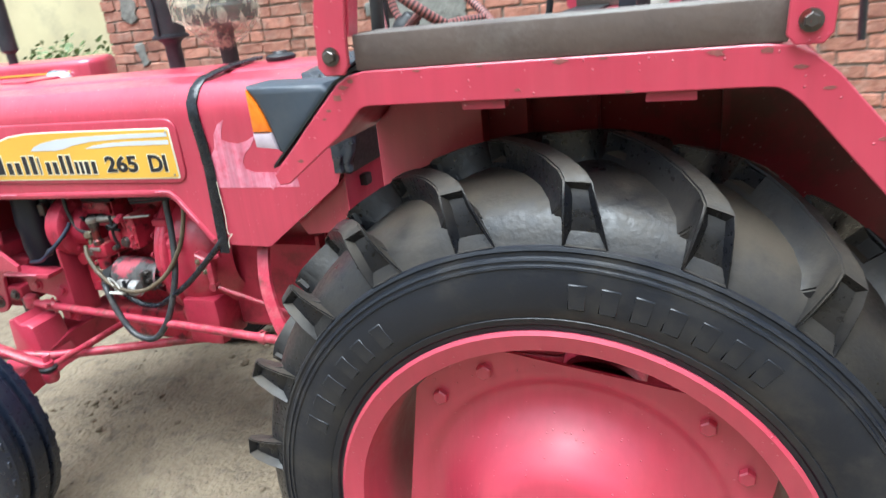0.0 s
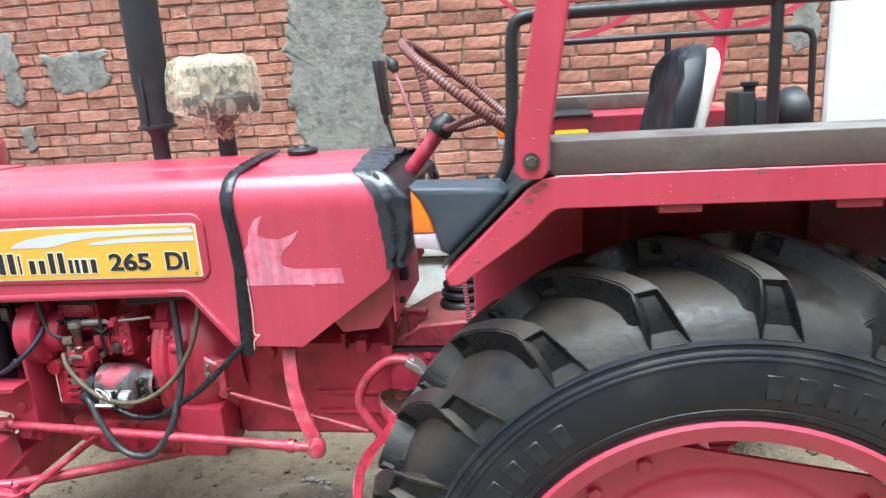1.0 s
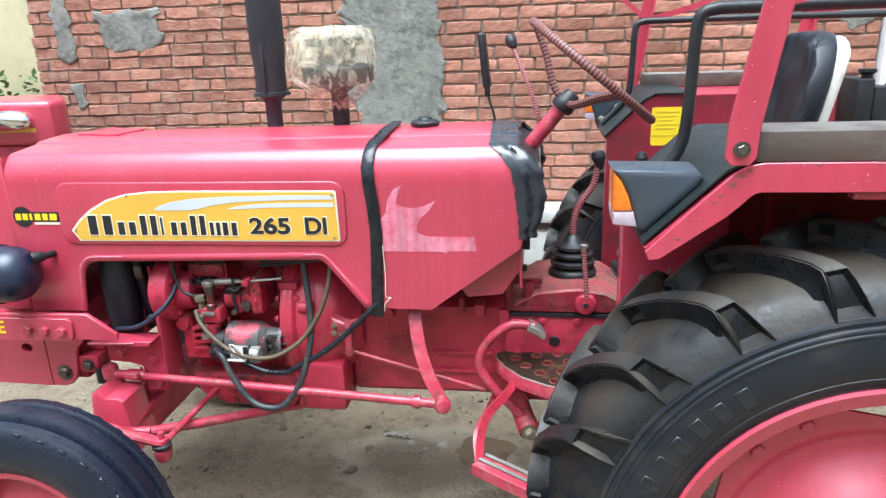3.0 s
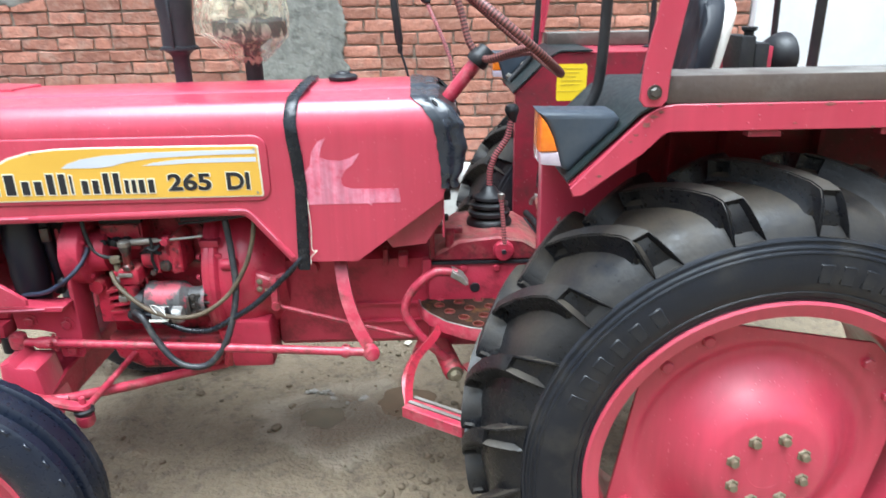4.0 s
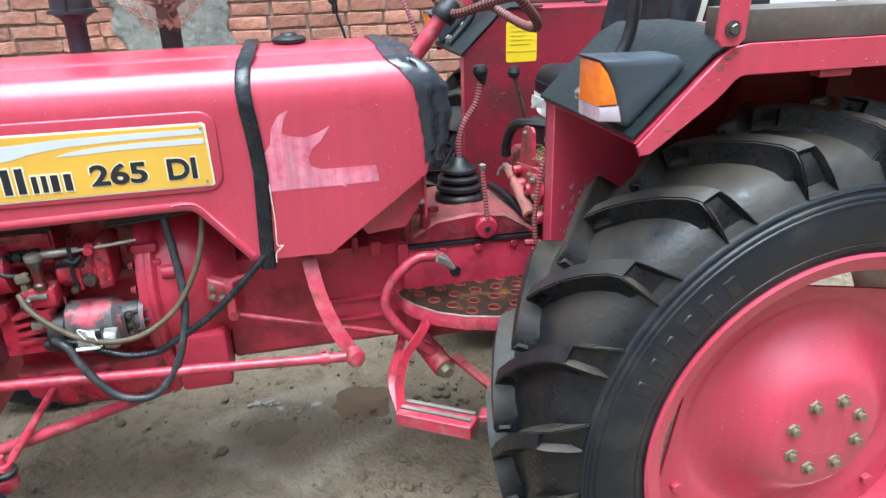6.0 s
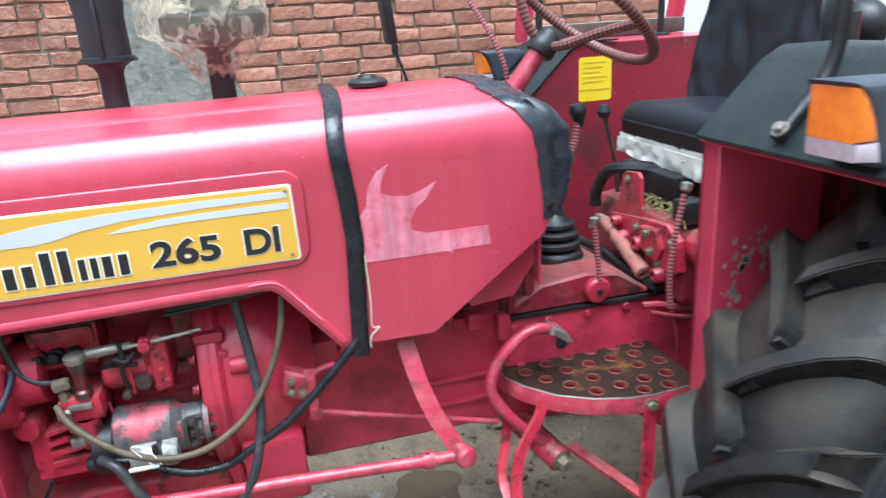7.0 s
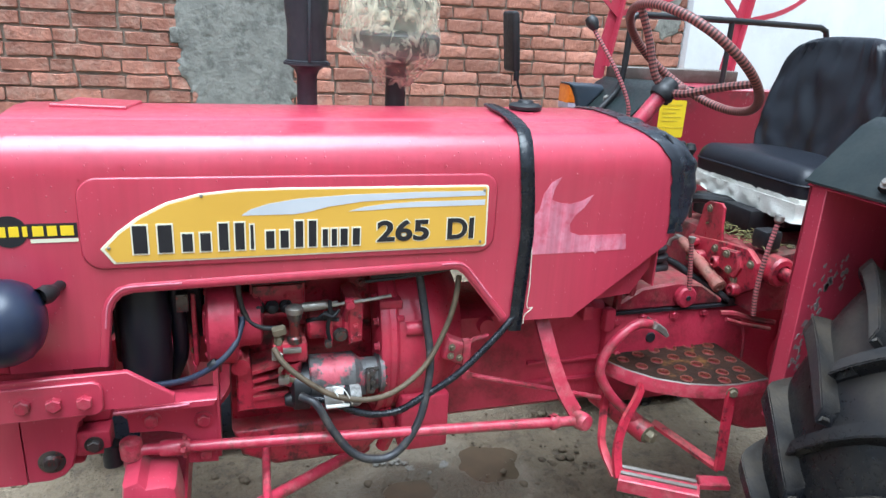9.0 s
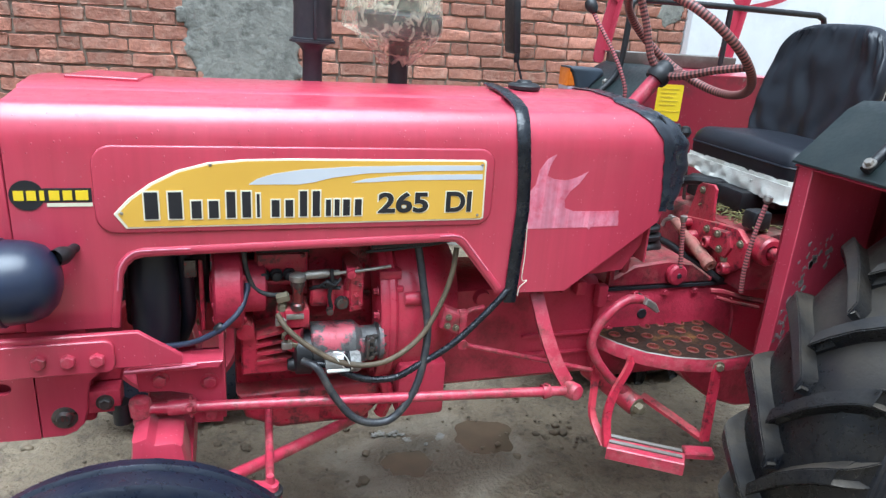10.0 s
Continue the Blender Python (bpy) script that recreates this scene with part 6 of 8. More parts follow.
    box(bm, -0.940, -0.900, 1.98, 2.05, 0.835, 0.85, 0.004)
    lathe(bm, [(0.016, 0), (0.018, 0.01), (0.018, 0.045), (0, 0.05)], (-0.90, 1.975, 0.82), (1, 0, 0), 14)
    for a in (200, 185, 170, 155, 215, 140):
        y, z = CY + 0.222 * math.cos(radians(a)), 0.745 + 0.222 * math.sin(radians(a))
        bolt(bm, (-0.963, y, z), (-1, 0, 0), 0.008, 0.012)
    parts("housing_lug", bm, CAST, bell)
    bm = fresh()
    box(bm, -0.905, -0.780, 1.968, 2.10, 0.487, 0.640, 0.010)
    part("support_block", bm, CAST, bell)
    bm = fresh()
    tube(bm, [(-0.935, 2.02, 0.59), (-0.92, 2.015, 0.53), (-0.935, 2.03, 0.47)], 0.018, 8, 3)
    part("drain_pipe", bm, GREASY, bell)
    # fuel tank under the bonnet
    bm = fresh()
    box(bm, -0.92, -0.30, 1.935, 2 * CY - 1.935, 0.995, 1.27, 0.015)
    part("fuel_tank", bm, GREASY, tr, "red fuel tank beneath the bonnet")
    bm = fresh()
    tube(bm, [(-0.99, 1.955, 0.965), (-0.92, 1.945, 0.972), (-0.86, 1.942, 0.978), (-0.80, 1.945, 0.984)], 0.006, 8, 4)
    tube(bm, [(-1.0, 1.965, 0.95), (-0.93, 1.955, 0.958), (-0.85, 1.95, 0.968), (-0.80, 1.95, 0.976)], 0.004, 8, 4)
    parts("wiring", bm, BLACK, tr)
    # gearbox
    bm = fresh()
    prism(bm, [(2.07, 0.52), (2.10, 0.495), (2.28, 0.495), (2.31, 0.52), (2.31, 0.79), (2.29, 0.805), (2.09, 0.805), (2.07, 0.79)], -0.78, -0.30, bevel=0.006, axis="x")
    box(bm, -0.53, -0.305, 2.058, 2.08, 0.640, 0.650, 0.003)
    box(bm, -0.53, -0.305, 2.058, 2.08, 0.580, 0.590, 0.003)
    lathe(bm, [(0, 0.02), (0.02, 0.018), (0.024, 0.0)], (-0.66, 2.07, 0.77), (0, -1, 0), 18)
    gear = part("gearbox", bm, CAST, tr, "red gearbox casing")
    bm = fresh()
    box(bm, -0.31, 0.62, 2.045, 2.34, 0.50, 0.780, 0.012)
    prism(bm, [(0.0, 0.505), (0.06, 0.44), (0.15, 0.375), (0.26, 0.335), (0.42, 0.325), (0.55, 0.37), (0.61, 0.505)], 2.05, 2.335, bevel=0.010)
    lathe(bm, [(0.13, -0.02), (0.13, 0.05), (0.105, 0.08), (0.09, 0.30), (0.11, 0.36), (0.11, 0.38)], (0.397, 2.06, 0.602), (0, -1, 0), 36)
    lathe(bm, [(0.13, -0.02), (0.13, 0.05), (0.105, 0.08), (0.09, 0.30), (0.11, 0.36), (0.11, 0.38)], (0.397, 2.32, 0.602), (0, 1, 0), 36)
    rear = part("rear_axle_case", bm, CAST, tr)
    bm = fresh()
    for x, z in ((-0.285, 0.76), (-0.27, 0.66), (-0.2, 0.765), (-0.1, 0.765), (0.0, 0.765)):
        bolt(bm, (x, 2.045, z), (0, -1, 0), 0.010, 0.010)
    box(bm, -0.325, -0.295, 2.03, 2.06, 0.735, 0.80, 0.006)
    box(bm, -0.395, -0.365, 2.03, 2.08, 0.775, 0.815, 0.006)
    box(bm, -0.44, -0.425, 2.04, 2.08, 0.78, 0.83, 0.004)
    parts("case_bolt", bm, CAST, rear)
    bm = fresh()
    box(bm, -0.30, 0.30, 2.038, 2.33, 0.7795, 0.787)
    part("gasket", bm, INK, rear)
    bm = fresh()
    prism(bm, [(-0.300, 0.787), (-0.302, 0.800), (-0.215, 0.850), (-0.10, 0.862), (-0.02, 0.850), (0.06, 0.800), (0.06, 0.787)], 2.045, 2.34, bevel=0.006)
    part("top_cover", bm, SHADED, rear)
    bm = fresh()
    box(bm, -0.300, -0.285, 2.03, 2.05, 0.80, 0.92, 0.002)
    box(bm, -0.29, -0.20, 2.07, 2.10, 0.865, 0.885, 0.004)
    tube(bm, [(-0.30, 2.04, 0.91), (-0.27, 2.03, 0.95), (-0.255, 2.03, 0.93)], 0.004, 6, 4)
    lathe(bm, [(0.014, 0), (0.014, 0.06)], (-0.24, 2.06, 0.82), (0, 0, 1), 12)
    part("pedal_linkage", bm, SHADED, rear)
    bm = fresh()
    tube(bm, [(0.018, 2.0, 0.779), (0.06, 1.995, 0.776), (0.12, 1.99, 0.758), (0.20, 1.985, 0.742)], 0.009, 8, 4)
    tube(bm, [(0.03, 1.985, 0.765), (0.09, 1.98, 0.748), (0.18, 1.975, 0.728)], 0.006, 8, 4)
    tube(bm, [(0.085, 1.985, 0.76), (0.10, 1.98, 0.70), (0.105, 1.98, 0.63)], 0.004, 6, 3)
    parts("brake_rod", bm, SHADED, rear)
    bm = fresh()
    lathe(bm, [(0.016, 0), (0.014, 0.004), (0.009, 0.005), (0, 0.001)], (-0.165, 2.045, 0.700), (0, -1, 0), 16)
    part("filler_plug", bm, INK, rear)
    # gear lever in its bellows
    bm = fresh()
    lathe(bm, [(0.070, 0.848), (0.072, 0.862), (0.068, 0.872), (0.055, 0.880), (0.066, 0.888), (0.066, 0.898), (0.050, 0.906), (0.060, 0.914), (0.060, 0.922), (0.044, 0.930), (0.052, 0.938), (0.050, 0.946), (0.030, 0.956), (0.022, 0.972), (0.014, 0.978)], (-0.110, 2.205, 0), (0, 0, 1), 28)
    boot = part("gear_boot", bm, BLACK, tr, "black rubber gear lever bellows")
    bm = fresh()
    tube(bm, [(-0.110, 2.205, 0.965), (-0.108, 2.206, 1.02), (-0.092, 2.208, 1.07), (-0.058, 2.212, 1.12), (-0.046, 2.214, 1.165), (-0.042, 2.215, 1.185)], 0.0095, 10, 5)
    part("gear_lever", bm, SPRING, boot)
    bm = fresh()
    lathe(bm, [(0.009, -0.030), (0.013, -0.016), (0.021, 0.004), (0.022, 0.012), (0.016, 0.024), (0, 0.028)], (-0.041, 2.215, 1.200), (-0.15, 0, 1), 18)
    part("gear_knob", bm, BLACK, boot)
    bm = fresh()
    lathe(bm, [(0.030, -0.01), (0.031, 0.006), (0.026, 0.012), (0.012, 0.014), (0, 0.015)], (-0.080, 2.034, 0.822), (0, -1, 0), 24)
    pivot = part("range_lever_boss", bm, CAST, tr)
    # raised black disc, painted as the dark inside of the boss's centre hole
    bm = fresh()
    lathe(bm, [(0.008, 0), (0.007, 0.002), (0, 0.002)], (-0.080, 2.0195, 0.822), (0, -1, 0), 12)
    part("socket_disc", bm, INK, pivot)
    bm = fresh()
    tube(bm, [(-0.078, 2.025, 0.845), (-0.082, 2.03, 0.90), (-0.088, 2.035, 0.97), (-0.089, 2.036, 0.985)], 0.0065, 8, 4)
    part("range_lever", bm, SPRING, pivot)
    bm = fresh()
    lathe(bm, [(0.006, -0.01), (0.010, 0), (0.010, 0.008), (0, 0.012)], (-0.089, 2.036, 0.988), (0, 0, 1), 12)
    parts("lever_end", bm, STEEL, pivot)
    # hydraulic lift
    bm = fresh()
    prism(bm, [(0.098, 0.787), (0.098, 0.925), (0.115, 0.950), (0.40, 0.985), (0.52, 0.96), (0.56, 0.787)], 1.965, 2.40, bevel=0.010, seg=2)
    lift = part("hydraulic_lift", bm, SHADED, tr, "dusty red hydraulic lift casing")
    # control valve face looking forward, with bosses, ear plate, spool tube and pipes
    bm = fresh()
    prism(bm, [(2.262, 0.842), (2.262, 0.930), (2.13, 0.950), (2.01, 0.962), (1.965, 0.935), (1.955, 0.866), (2.02, 0.822), (2.20, 0.825)], 0.078, 0.10, bevel=0.005, axis="x", seg=2)
    prism(bm, [(2.10, 0.880), (2.10, 0.940), (2.03, 0.948), (2.012, 0.905), (2.03, 0.868)], 0.064, 0.085, bevel=0.005, axis="x")
    prism(bm, [(2.246, 0.930), (2.232, 0.985), (2.222, 1.035), (2.205, 1.050), (2.150, 1.056), (2.136, 1.045), (2.132, 0.99), (2.12, 0.94)], 0.084, 0.094, bevel=0.0015, axis="x")
    valve = part("control_valve", bm, GREASY, lift)
    bm = fresh()
    for y, z, r in ((2.185, 0.884, 0.019), (2.112, 0.890, 0.018), (2.023, 0.838, 0.019), (2.218, 0.920, 0.013)):
        lathe(bm, [(r, 0), (r, 0.018), (r * 0.82, 0.024), (r * 0.5, 0.025), (r * 0.45, 0.016), (0, 0.016)], (0.080, y, z), (-1, 0, 0), 18)
    lathe(bm, [(0.040, -0.03), (0.042, 0.012), (0.036, 0.02), (0.022, 0.022), (0.02, 0.01), (0, 0.01)], (0.140, 1.950, 0.915), (0, -1, 0), 24)
    lathe(bm, [(0.018, 0.0), (0.018, 0.16)], (0.140, 1.960, 0.915), (0.1, -1, -0.05), 16)
    parts("valve_boss", bm, GREASY, lift)
    bm = fresh()
    lathe(bm, [(0, 0), (0.012, 0), (0.015, 0.008), (0.015, 0.05), (0.011, 0.055), (0.011, 0.07), (0.018, 0.075), (0.018, 0.19), (0.021, 0.195), (0.021, 0.22), (0.012, 0.222), (0.011, 0.21), (0, 0.21)], (0.058, 2.268, 0.912), Vector((0.0, -0.205, -0.082)), 18)
    part("spool_tube", bm, DUSTED, lift, "dusty spool tube")
    bm = fresh()
    box(bm, 0.045, 0.062, 2.262, 2.290, 0.908, 0.924, 0.003)
    tube(bm, [(0.05, 2.275, 0.915), (0.04, 2.29, 0.905), (0.035, 2.295, 0.885)], 0.006, 8, 3)
    parts("spool_fork", bm, STEEL, lift)
    # near-black pipes added to stand for the dark gap below the valve
    bm = fresh()
    tube(bm, [(0.03, 2.36, 0.835), (0.045, 2.26, 0.835), (0.06, 2.16, 0.815), (0.07, 2.02, 0.802)], 0.011, 10, 4)
    tube(bm, [(0.02, 2.33, 0.822), (0.05, 2.2, 0.806), (0.06, 2.08, 0.798)], 0.008, 8, 3)
    parts("gap_pipe", bm, DARK, lift)
    bm = fresh()
    for y, z in ((2.134, 0.924), (2.067, 0.930), (2.050, 0.889), (2.036, 0.862), (1.985, 0.925), (2.24, 0.86)):
        bolt(bm, (0.064 if 2.012 < y < 2.10 and z > 0.87 else 0.078, y, z), (-1, 0, 0), 0.0085, 0.010)
    bolt(bm, (0.084, 2.193, 1.030), (-1, 0, 0), 0.008, 0.008)
    for x, y, z in ((0.16, 2.0, 0.957), (0.22, 2.0, 0.964), (0.30, 2.0, 0.974)):
        bolt(bm, (x, y, z), (0, 0, 1), 0.009, 0.009)
    parts("lift_bolt", bm, NUT, lift)
    # black box added to fill the dark gap beneath the seat, then the quadrant
    bm = fresh()
    box(bm, 0.15, 0.36, 2.10, 2.36, 0.975, 1.045, 0.008)
    part("black_box", bm, BLACK, lift)
    bm = fresh()
    tube(bm, [(0.20, 2.22, 1.035), (0.12, 2.25, 1.045), (0.085, 2.30, 1.03), (0.075, 2.34, 0.97), (0.075, 2.345, 0.93)], 0.016, 8, 5)
    box(bm, 0.10, 0.16, 1.975, 2.03, 0.965, 1.02, 0.01)
    parts("quadrant", bm, BLACK, lift)
    bm = fresh()
    lathe(bm, [(0.006, 0), (0.012, 0.006), (0.012, 0.018), (0, 0.022)], (0.027, 1.872, 1.078), (0.2, 0, 1), 12)
    parts("lever_tip", bm, STEEL, tr)
    bm = fresh()
    tube(bm, [(-0.002, 1.86, 0.835), (-0.006, 1.862, 0.90), (0.004, 1.865, 0.99), (0.026, 1.871, 1.075)], 0.0062, 8, 4)
    part("lift_lever", bm, SPRING, tr, "red coil wound lift lever")
    bm = fresh()
    tube(bm, [(0.15, 2.36, 0.95), (0.135, 2.36, 1.06), (0.115, 2.355, 1.12), (0.102, 2.35, 1.165)], 0.006, 8, 4)
    depth_lever = part("depth_lever", bm, OILSTEEL, tr, "lift depth lever with a black ball")
    bm = fresh()
    lathe(bm, [(0, -0.020), (0.013, -0.016), (0.020, 0), (0.013, 0.016), (0, 0.020)], (0.098, 2.348, 1.180), (0, 0, 1), 18)
    part("lever_ball", bm, BLACK, depth_lever)
    # straw caught on the casing
    rnd = random.Random(4)
    bm = fresh()
    for k in range(70):
        a = rnd.uniform(0, 6.28)
        p = Vector((rnd.uniform(0.10, 0.17), rnd.uniform(1.99, 2.20), 0.965 + rnd.uniform(0, 0.02)))
        q = p + Vector((math.cos(a), math.sin(a), rnd.uniform(-0.2, 0.3))) * rnd.uniform(0.02, 0.06)
        tube(bm, [p, (p + q) / 2 + Vector((0, 0, 0.006)), q], 0.0014, 4)
    tagged(part("straw", bm, STRAW, tr, "bits of dry grass"), kind="stuff")


def build_hoses(tr):
    def hose(name, pts, r, mat, label="", n=8):
        bm = fresh()
        tube(bm, pts, r, 10, n)
        return part(name, bm, mat, tr, label)
    hose("battery_cable", [(-1.150, 1.925, 0.700), (-1.118, 1.90, 0.690), (-1.085, 1.885, 0.630), (-1.04, 1.875, 0.570), (-0.99, 1.87, 0.548), (-0.94, 1.872, 0.555), (-0.895, 1.88, 0.605), (-0.868, 1.895, 0.67), (-0.852, 1.92, 0.76), (-0.86, 1.95, 0.86), (-0.872, 1.97, 0.95), (-0.88, 1.99, 1.0)], 0.0095, GREYHOSE, "dusty black battery cable")
    hose("starter_cable", [(-1.14, 1.93, 0.69), (-1.09, 1.918, 0.685), (-1.04, 1.91, 0.660), (-0.99, 1.905, 0.645), (-0.93, 1.902, 0.648), (-0.88, 1.90, 0.675), (-0.80, 1.895, 0.725), (-0.73, 1.90, 0.785), (-0.665, 1.91, 0.848), (-0.62, 1.93, 0.90)], 0.0085, STRAP, "black cable with a pale sheath")
    hose("fuel_hose", [(-1.205, 1.945, 0.815), (-1.185, 1.925, 0.785), (-1.14, 1.905, 0.748), (-1.08, 1.892, 0.712), (-1.01, 1.885, 0.697), (-0.94, 1.89, 0.708), (-0.87, 1.905, 0.755), (-0.82, 1.925, 0.83), (-0.795, 1.935, 0.90), (-0.785, 1.945, 0.96)], 0.0066, BROWNHOSE, "brown fuel hose")
    hose("grey_pipe", [(-1.275, 1.975, 0.985), (-1.270, 1.972, 0.92), (-1.255, 1.97, 0.875), (-1.225, 1.965, 0.856), (-1.19, 1.965, 0.852)], 0.0058, GREYHOSE)
    hose("blue_hose", [(-1.268, 1.965, 0.885), (-1.270, 1.955, 0.87), (-1.288, 1.925, 0.835), (-1.33, 1.912, 0.800), (-1.39, 1.925, 0.767), (-1.47, 1.95, 0.748)], 0.0065, BLUEHOSE, "faded blue hose")
    hose("thin_rod", [(-1.13, 1.99, 0.78), (-1.12, 1.99, 0.70), (-1.10, 2.0, 0.62)], 0.003, RODRED, n=3)
    bm = fresh()
    box(bm, -1.098, -1.045, 1.886, 1.893, 0.683, 0.690, 0.002)
    part("cable_tag", bm, CLOTH, tr)
    bm = fresh()
    tube(bm, [(-1.055, 1.888, 0.688), (-1.085, 1.885, 0.735), (-1.06, 1.882, 0.730), (-1.040, 1.885, 0.69)], 0.0016, 5, 5)
    part("string", bm, CLOTH, tr)
    bm = fresh()
    lathe(bm, [(0.008, 0), (0.011, 0.004), (0.011, 0.018), (0.008, 0.022)], (-1.322, 1.917, 0.808), (-0.6, 0, -0.5), 10)
    part("hose_clamp", bm, BLACK, tr)


def build_chassis(tr):
    # front support: three-bolt plate, bracket and drilled cheek
    for y0, s in ((1.850, 1), (2 * CY - 1.850, -1)):
        bm = fresh()
        prism(bm, [(-1.95, 0.832), (-1.487, 0.836), (-1.405, 0.776), (-1.405, 0.757), (-1.54, 0.757), (-1.95, 0.757)], y0, y0 + s * 0.014, bevel=0.002)
        rail = part("front_rail", bm, RED, tr, "red front support rail with three bolts")
        bm = fresh()
        for x, z in ((-1.667, 0.789), (-1.615, 0.788), (-1.563, 0.787)):
            bolt(bm, (x, y0 - s * 0.009, z), (0, -s, 0), 0.0145, 0.013, washer=False)
        parts("rail_bolt", bm, RODRED, rail)
        bm = fresh()
        prism(bm, [(-1.95, 0.755), (-1.548, 0.755), (-1.538, 0.759), (-1.532, 0.769), (-1.532, 0.810), (-1.537, 0.820), (-1.547, 0.825), (-1.95, 0.823)], y0 - s * 0.009, y0 + s * 0.001, bevel=0.002)
        part("rail_plate", bm, RED, rail)
        bm = fresh()
        prism(bm, [(-1.512, 0.738), (-1.325, 0.738), (-1.331, 0.548), (-1.393, 0.552), (-1.402, 0.630), (-1.440, 0.640), (-1.507, 0.645)], y0 + s * 0.09, y0 + s * 0.104, bevel=0.003)
        prism(bm, [(-1.527, 0.722), (-1.335, 0.722), (-1.325, 0.738), (-1.512, 0.738)], y0 + s * 0.035, y0 + s * 0.104, bevel=0.002)
        box(bm, -1.334, -1.322, *sorted((y0 + s * 0.09, y0 + s * 0.19)), 0.56, 0.80, 0.003)
        part("engine_bracket", bm, RED, rail)
        bm = fresh()
        tube(bm, [(-1.524, y0 + s * 0.034, 0.729), (-1.47, y0 + s * 0.034, 0.730), (-1.42, y0 + s * 0.034, 0.731), (-1.38, y0 + s * 0.035, 0.733)], 0.0028, 6, 3)
        part("worn_edge", bm, TAPE, rail, "paint rubbed pale along the edge")
        bm = fresh()
        for x, z in ((-1.462, 0.672), (-1.357, 0.660), (-1.357, 0.575)):
            bolt(bm, (x, y0 + s * 0.09, z), (0, -s, 0), 0.0145, 0.012)
        parts("bracket_bolt", bm, RODRED, rail)
        bm = fresh()
        prism(bm, [(-1.703, 0.757), (-1.56, 0.757), (-1.575, 0.71), (-1.597, 0.690), (-1.605, 0.66), (-1.609, 0.62), (-1.618, 0.588), (-1.636, 0.569), (-1.66, 0.560), (-1.703, 0.560)], y0 + s * 0.078, y0 + s * 0.092, bevel=0.003)
        part("cheek_plate", bm, RED, rail)
        bm = fresh()
        side = [(-1.95, 0.757), (-1.7045, 0.757), (-1.7045, 0.560), (-1.95, 0.566)]
        drill = [(-1.766 + 0.019 * math.cos(k * math.pi / 10), 0.687 + 0.014 * math.sin(k * math.pi / 10)) for k in range(20)]
        es = []
        for loop in (side, drill):
            vs = [bm.verts.new((qx, y0 + s * 0.078, qz)) for qx, qz in loop]
            es += [bm.edges.new((vs[k], vs[(k + 1) % len(vs)])) for k in range(len(vs))]
        bmesh.ops.triangle_fill(bm, use_beauty=True, use_dissolve=False, edges=es, normal=(0, -s, 0))
        r = bmesh.ops.extrude_face_region(bm, geom=list(bm.faces))
        for v in r["geom"]:
            if isinstance(v, bmesh.types.BMVert):
                v.co.y += s * 0.014
        bmesh.ops.recalc_face_normals(bm, faces=list(bm.faces))
        part("side_cheek", bm, RED, rail, "drilled red cheek plate")
        bm = fresh()
        lathe(bm, [(0.0, 0.014), (0.013, 0.013), (0.017, 0.004), (0.026, 0.002), (0.026, 0)], (-1.655, y0 + s * 0.078, 0.607), (0, -s, 0), 24)
        part("pivot_pin", bm, OILSTEEL, rail)
    bm = fresh()
    box(bm, -1.90, -1.60, 1.96, 2 * CY - 1.96, 0.57, 0.80, 0.01)
    prism(bm, [(-1.605, 0.66), (-1.545, 0.66), (-1.515, 0.75), (-1.60, 0.75)], 1.975, 2.03, bevel=0.006)
    box(bm, -1.612, -1.543, 1.935, 1.99, 0.605, 0.660, 0.006)
    cast = part("front_casting", bm, CAST, tr)
    bm = fresh()
    bolt(bm, (-1.575, 1.935, 0.632), (0, -1, 0), 0.013, 0.012)
    part("casting_bolt", bm, OILSTEEL, cast)
    bm = fresh()
    lathe(bm, [(0, 0), (0.02, 0), (0.02, 0.05), (0, 0.05)], (-1.545, 1.95, 0.57), (0, 0, 1), 14)
    part("rubber_stop", bm, BLACK, tr)
    lettering("rail_letters", "LUXE", -1.86, -1.742, 0.775, 0.815, 1.8405, LABEL, tr, bold=0.002, label="yellow painted letters on the rail")
    # axle beam, king pins
    bm = fresh()
    prism(bm, [(1.74, 0.36), (1.74, 0.45), (1.95, 0.50), (2.43, 0.50), (2.64, 0.45), (2.64, 0.36), (2.43, 0.40), (1.95, 0.40)], -1.52, -1.40, bevel=0.006, axis="x")
    axle = part("front_axle", bm, CAST, tr, "red front axle beam")
    for Y in (lambda y: y, lambda y: 2 * CY - y):
        bm = fresh()
        prism(bm, [(-1.535, 0.40), (-1.515, 0.585), (-1.485, 0.595), (-1.47, 0.575), (-1.43, 0.575), (-1.415, 0.565), (-1.39, 0.40)], Y(1.835), Y(1.955), bevel=0.012, seg=2)
        lathe(bm, [(0.030, 0.30), (0.030, 0.52), (0.024, 0.53), (0.024, 0.56)], (-1.492, Y(1.72), 0), (0, 0, 1), 20)
        lathe(bm, [(0.02, 0), (0.022, 0.09)], (-1.497, Y(1.72), 0.357), (0, Y(0) - Y(1), 0), 14)
        part("axle_knuckle", bm, RED, axle)
    # steering arm and joints
    bm = fresh()
    sweep(bm, curve([(-1.495, 1.735, 0.550), (-1.42, 1.70, 0.575), (-1.34, 1.695, 0.562), (-1.27, 1.71, 0.531), (-1.236, 1.722, 0.516)], 6), ring(0.019, 10, 0.65), up=(0, 0, 1))
    arm = part("steering_arm", bm, RODRED, tr)
    bm = fresh()
    lathe(bm, [(0, -0.055), (0.018, -0.055), (0.024, -0.045), (0.024, -0.022), (0.018, -0.018)], (-1.238, 1.722, 0.516), (0, 0, 1), 18)
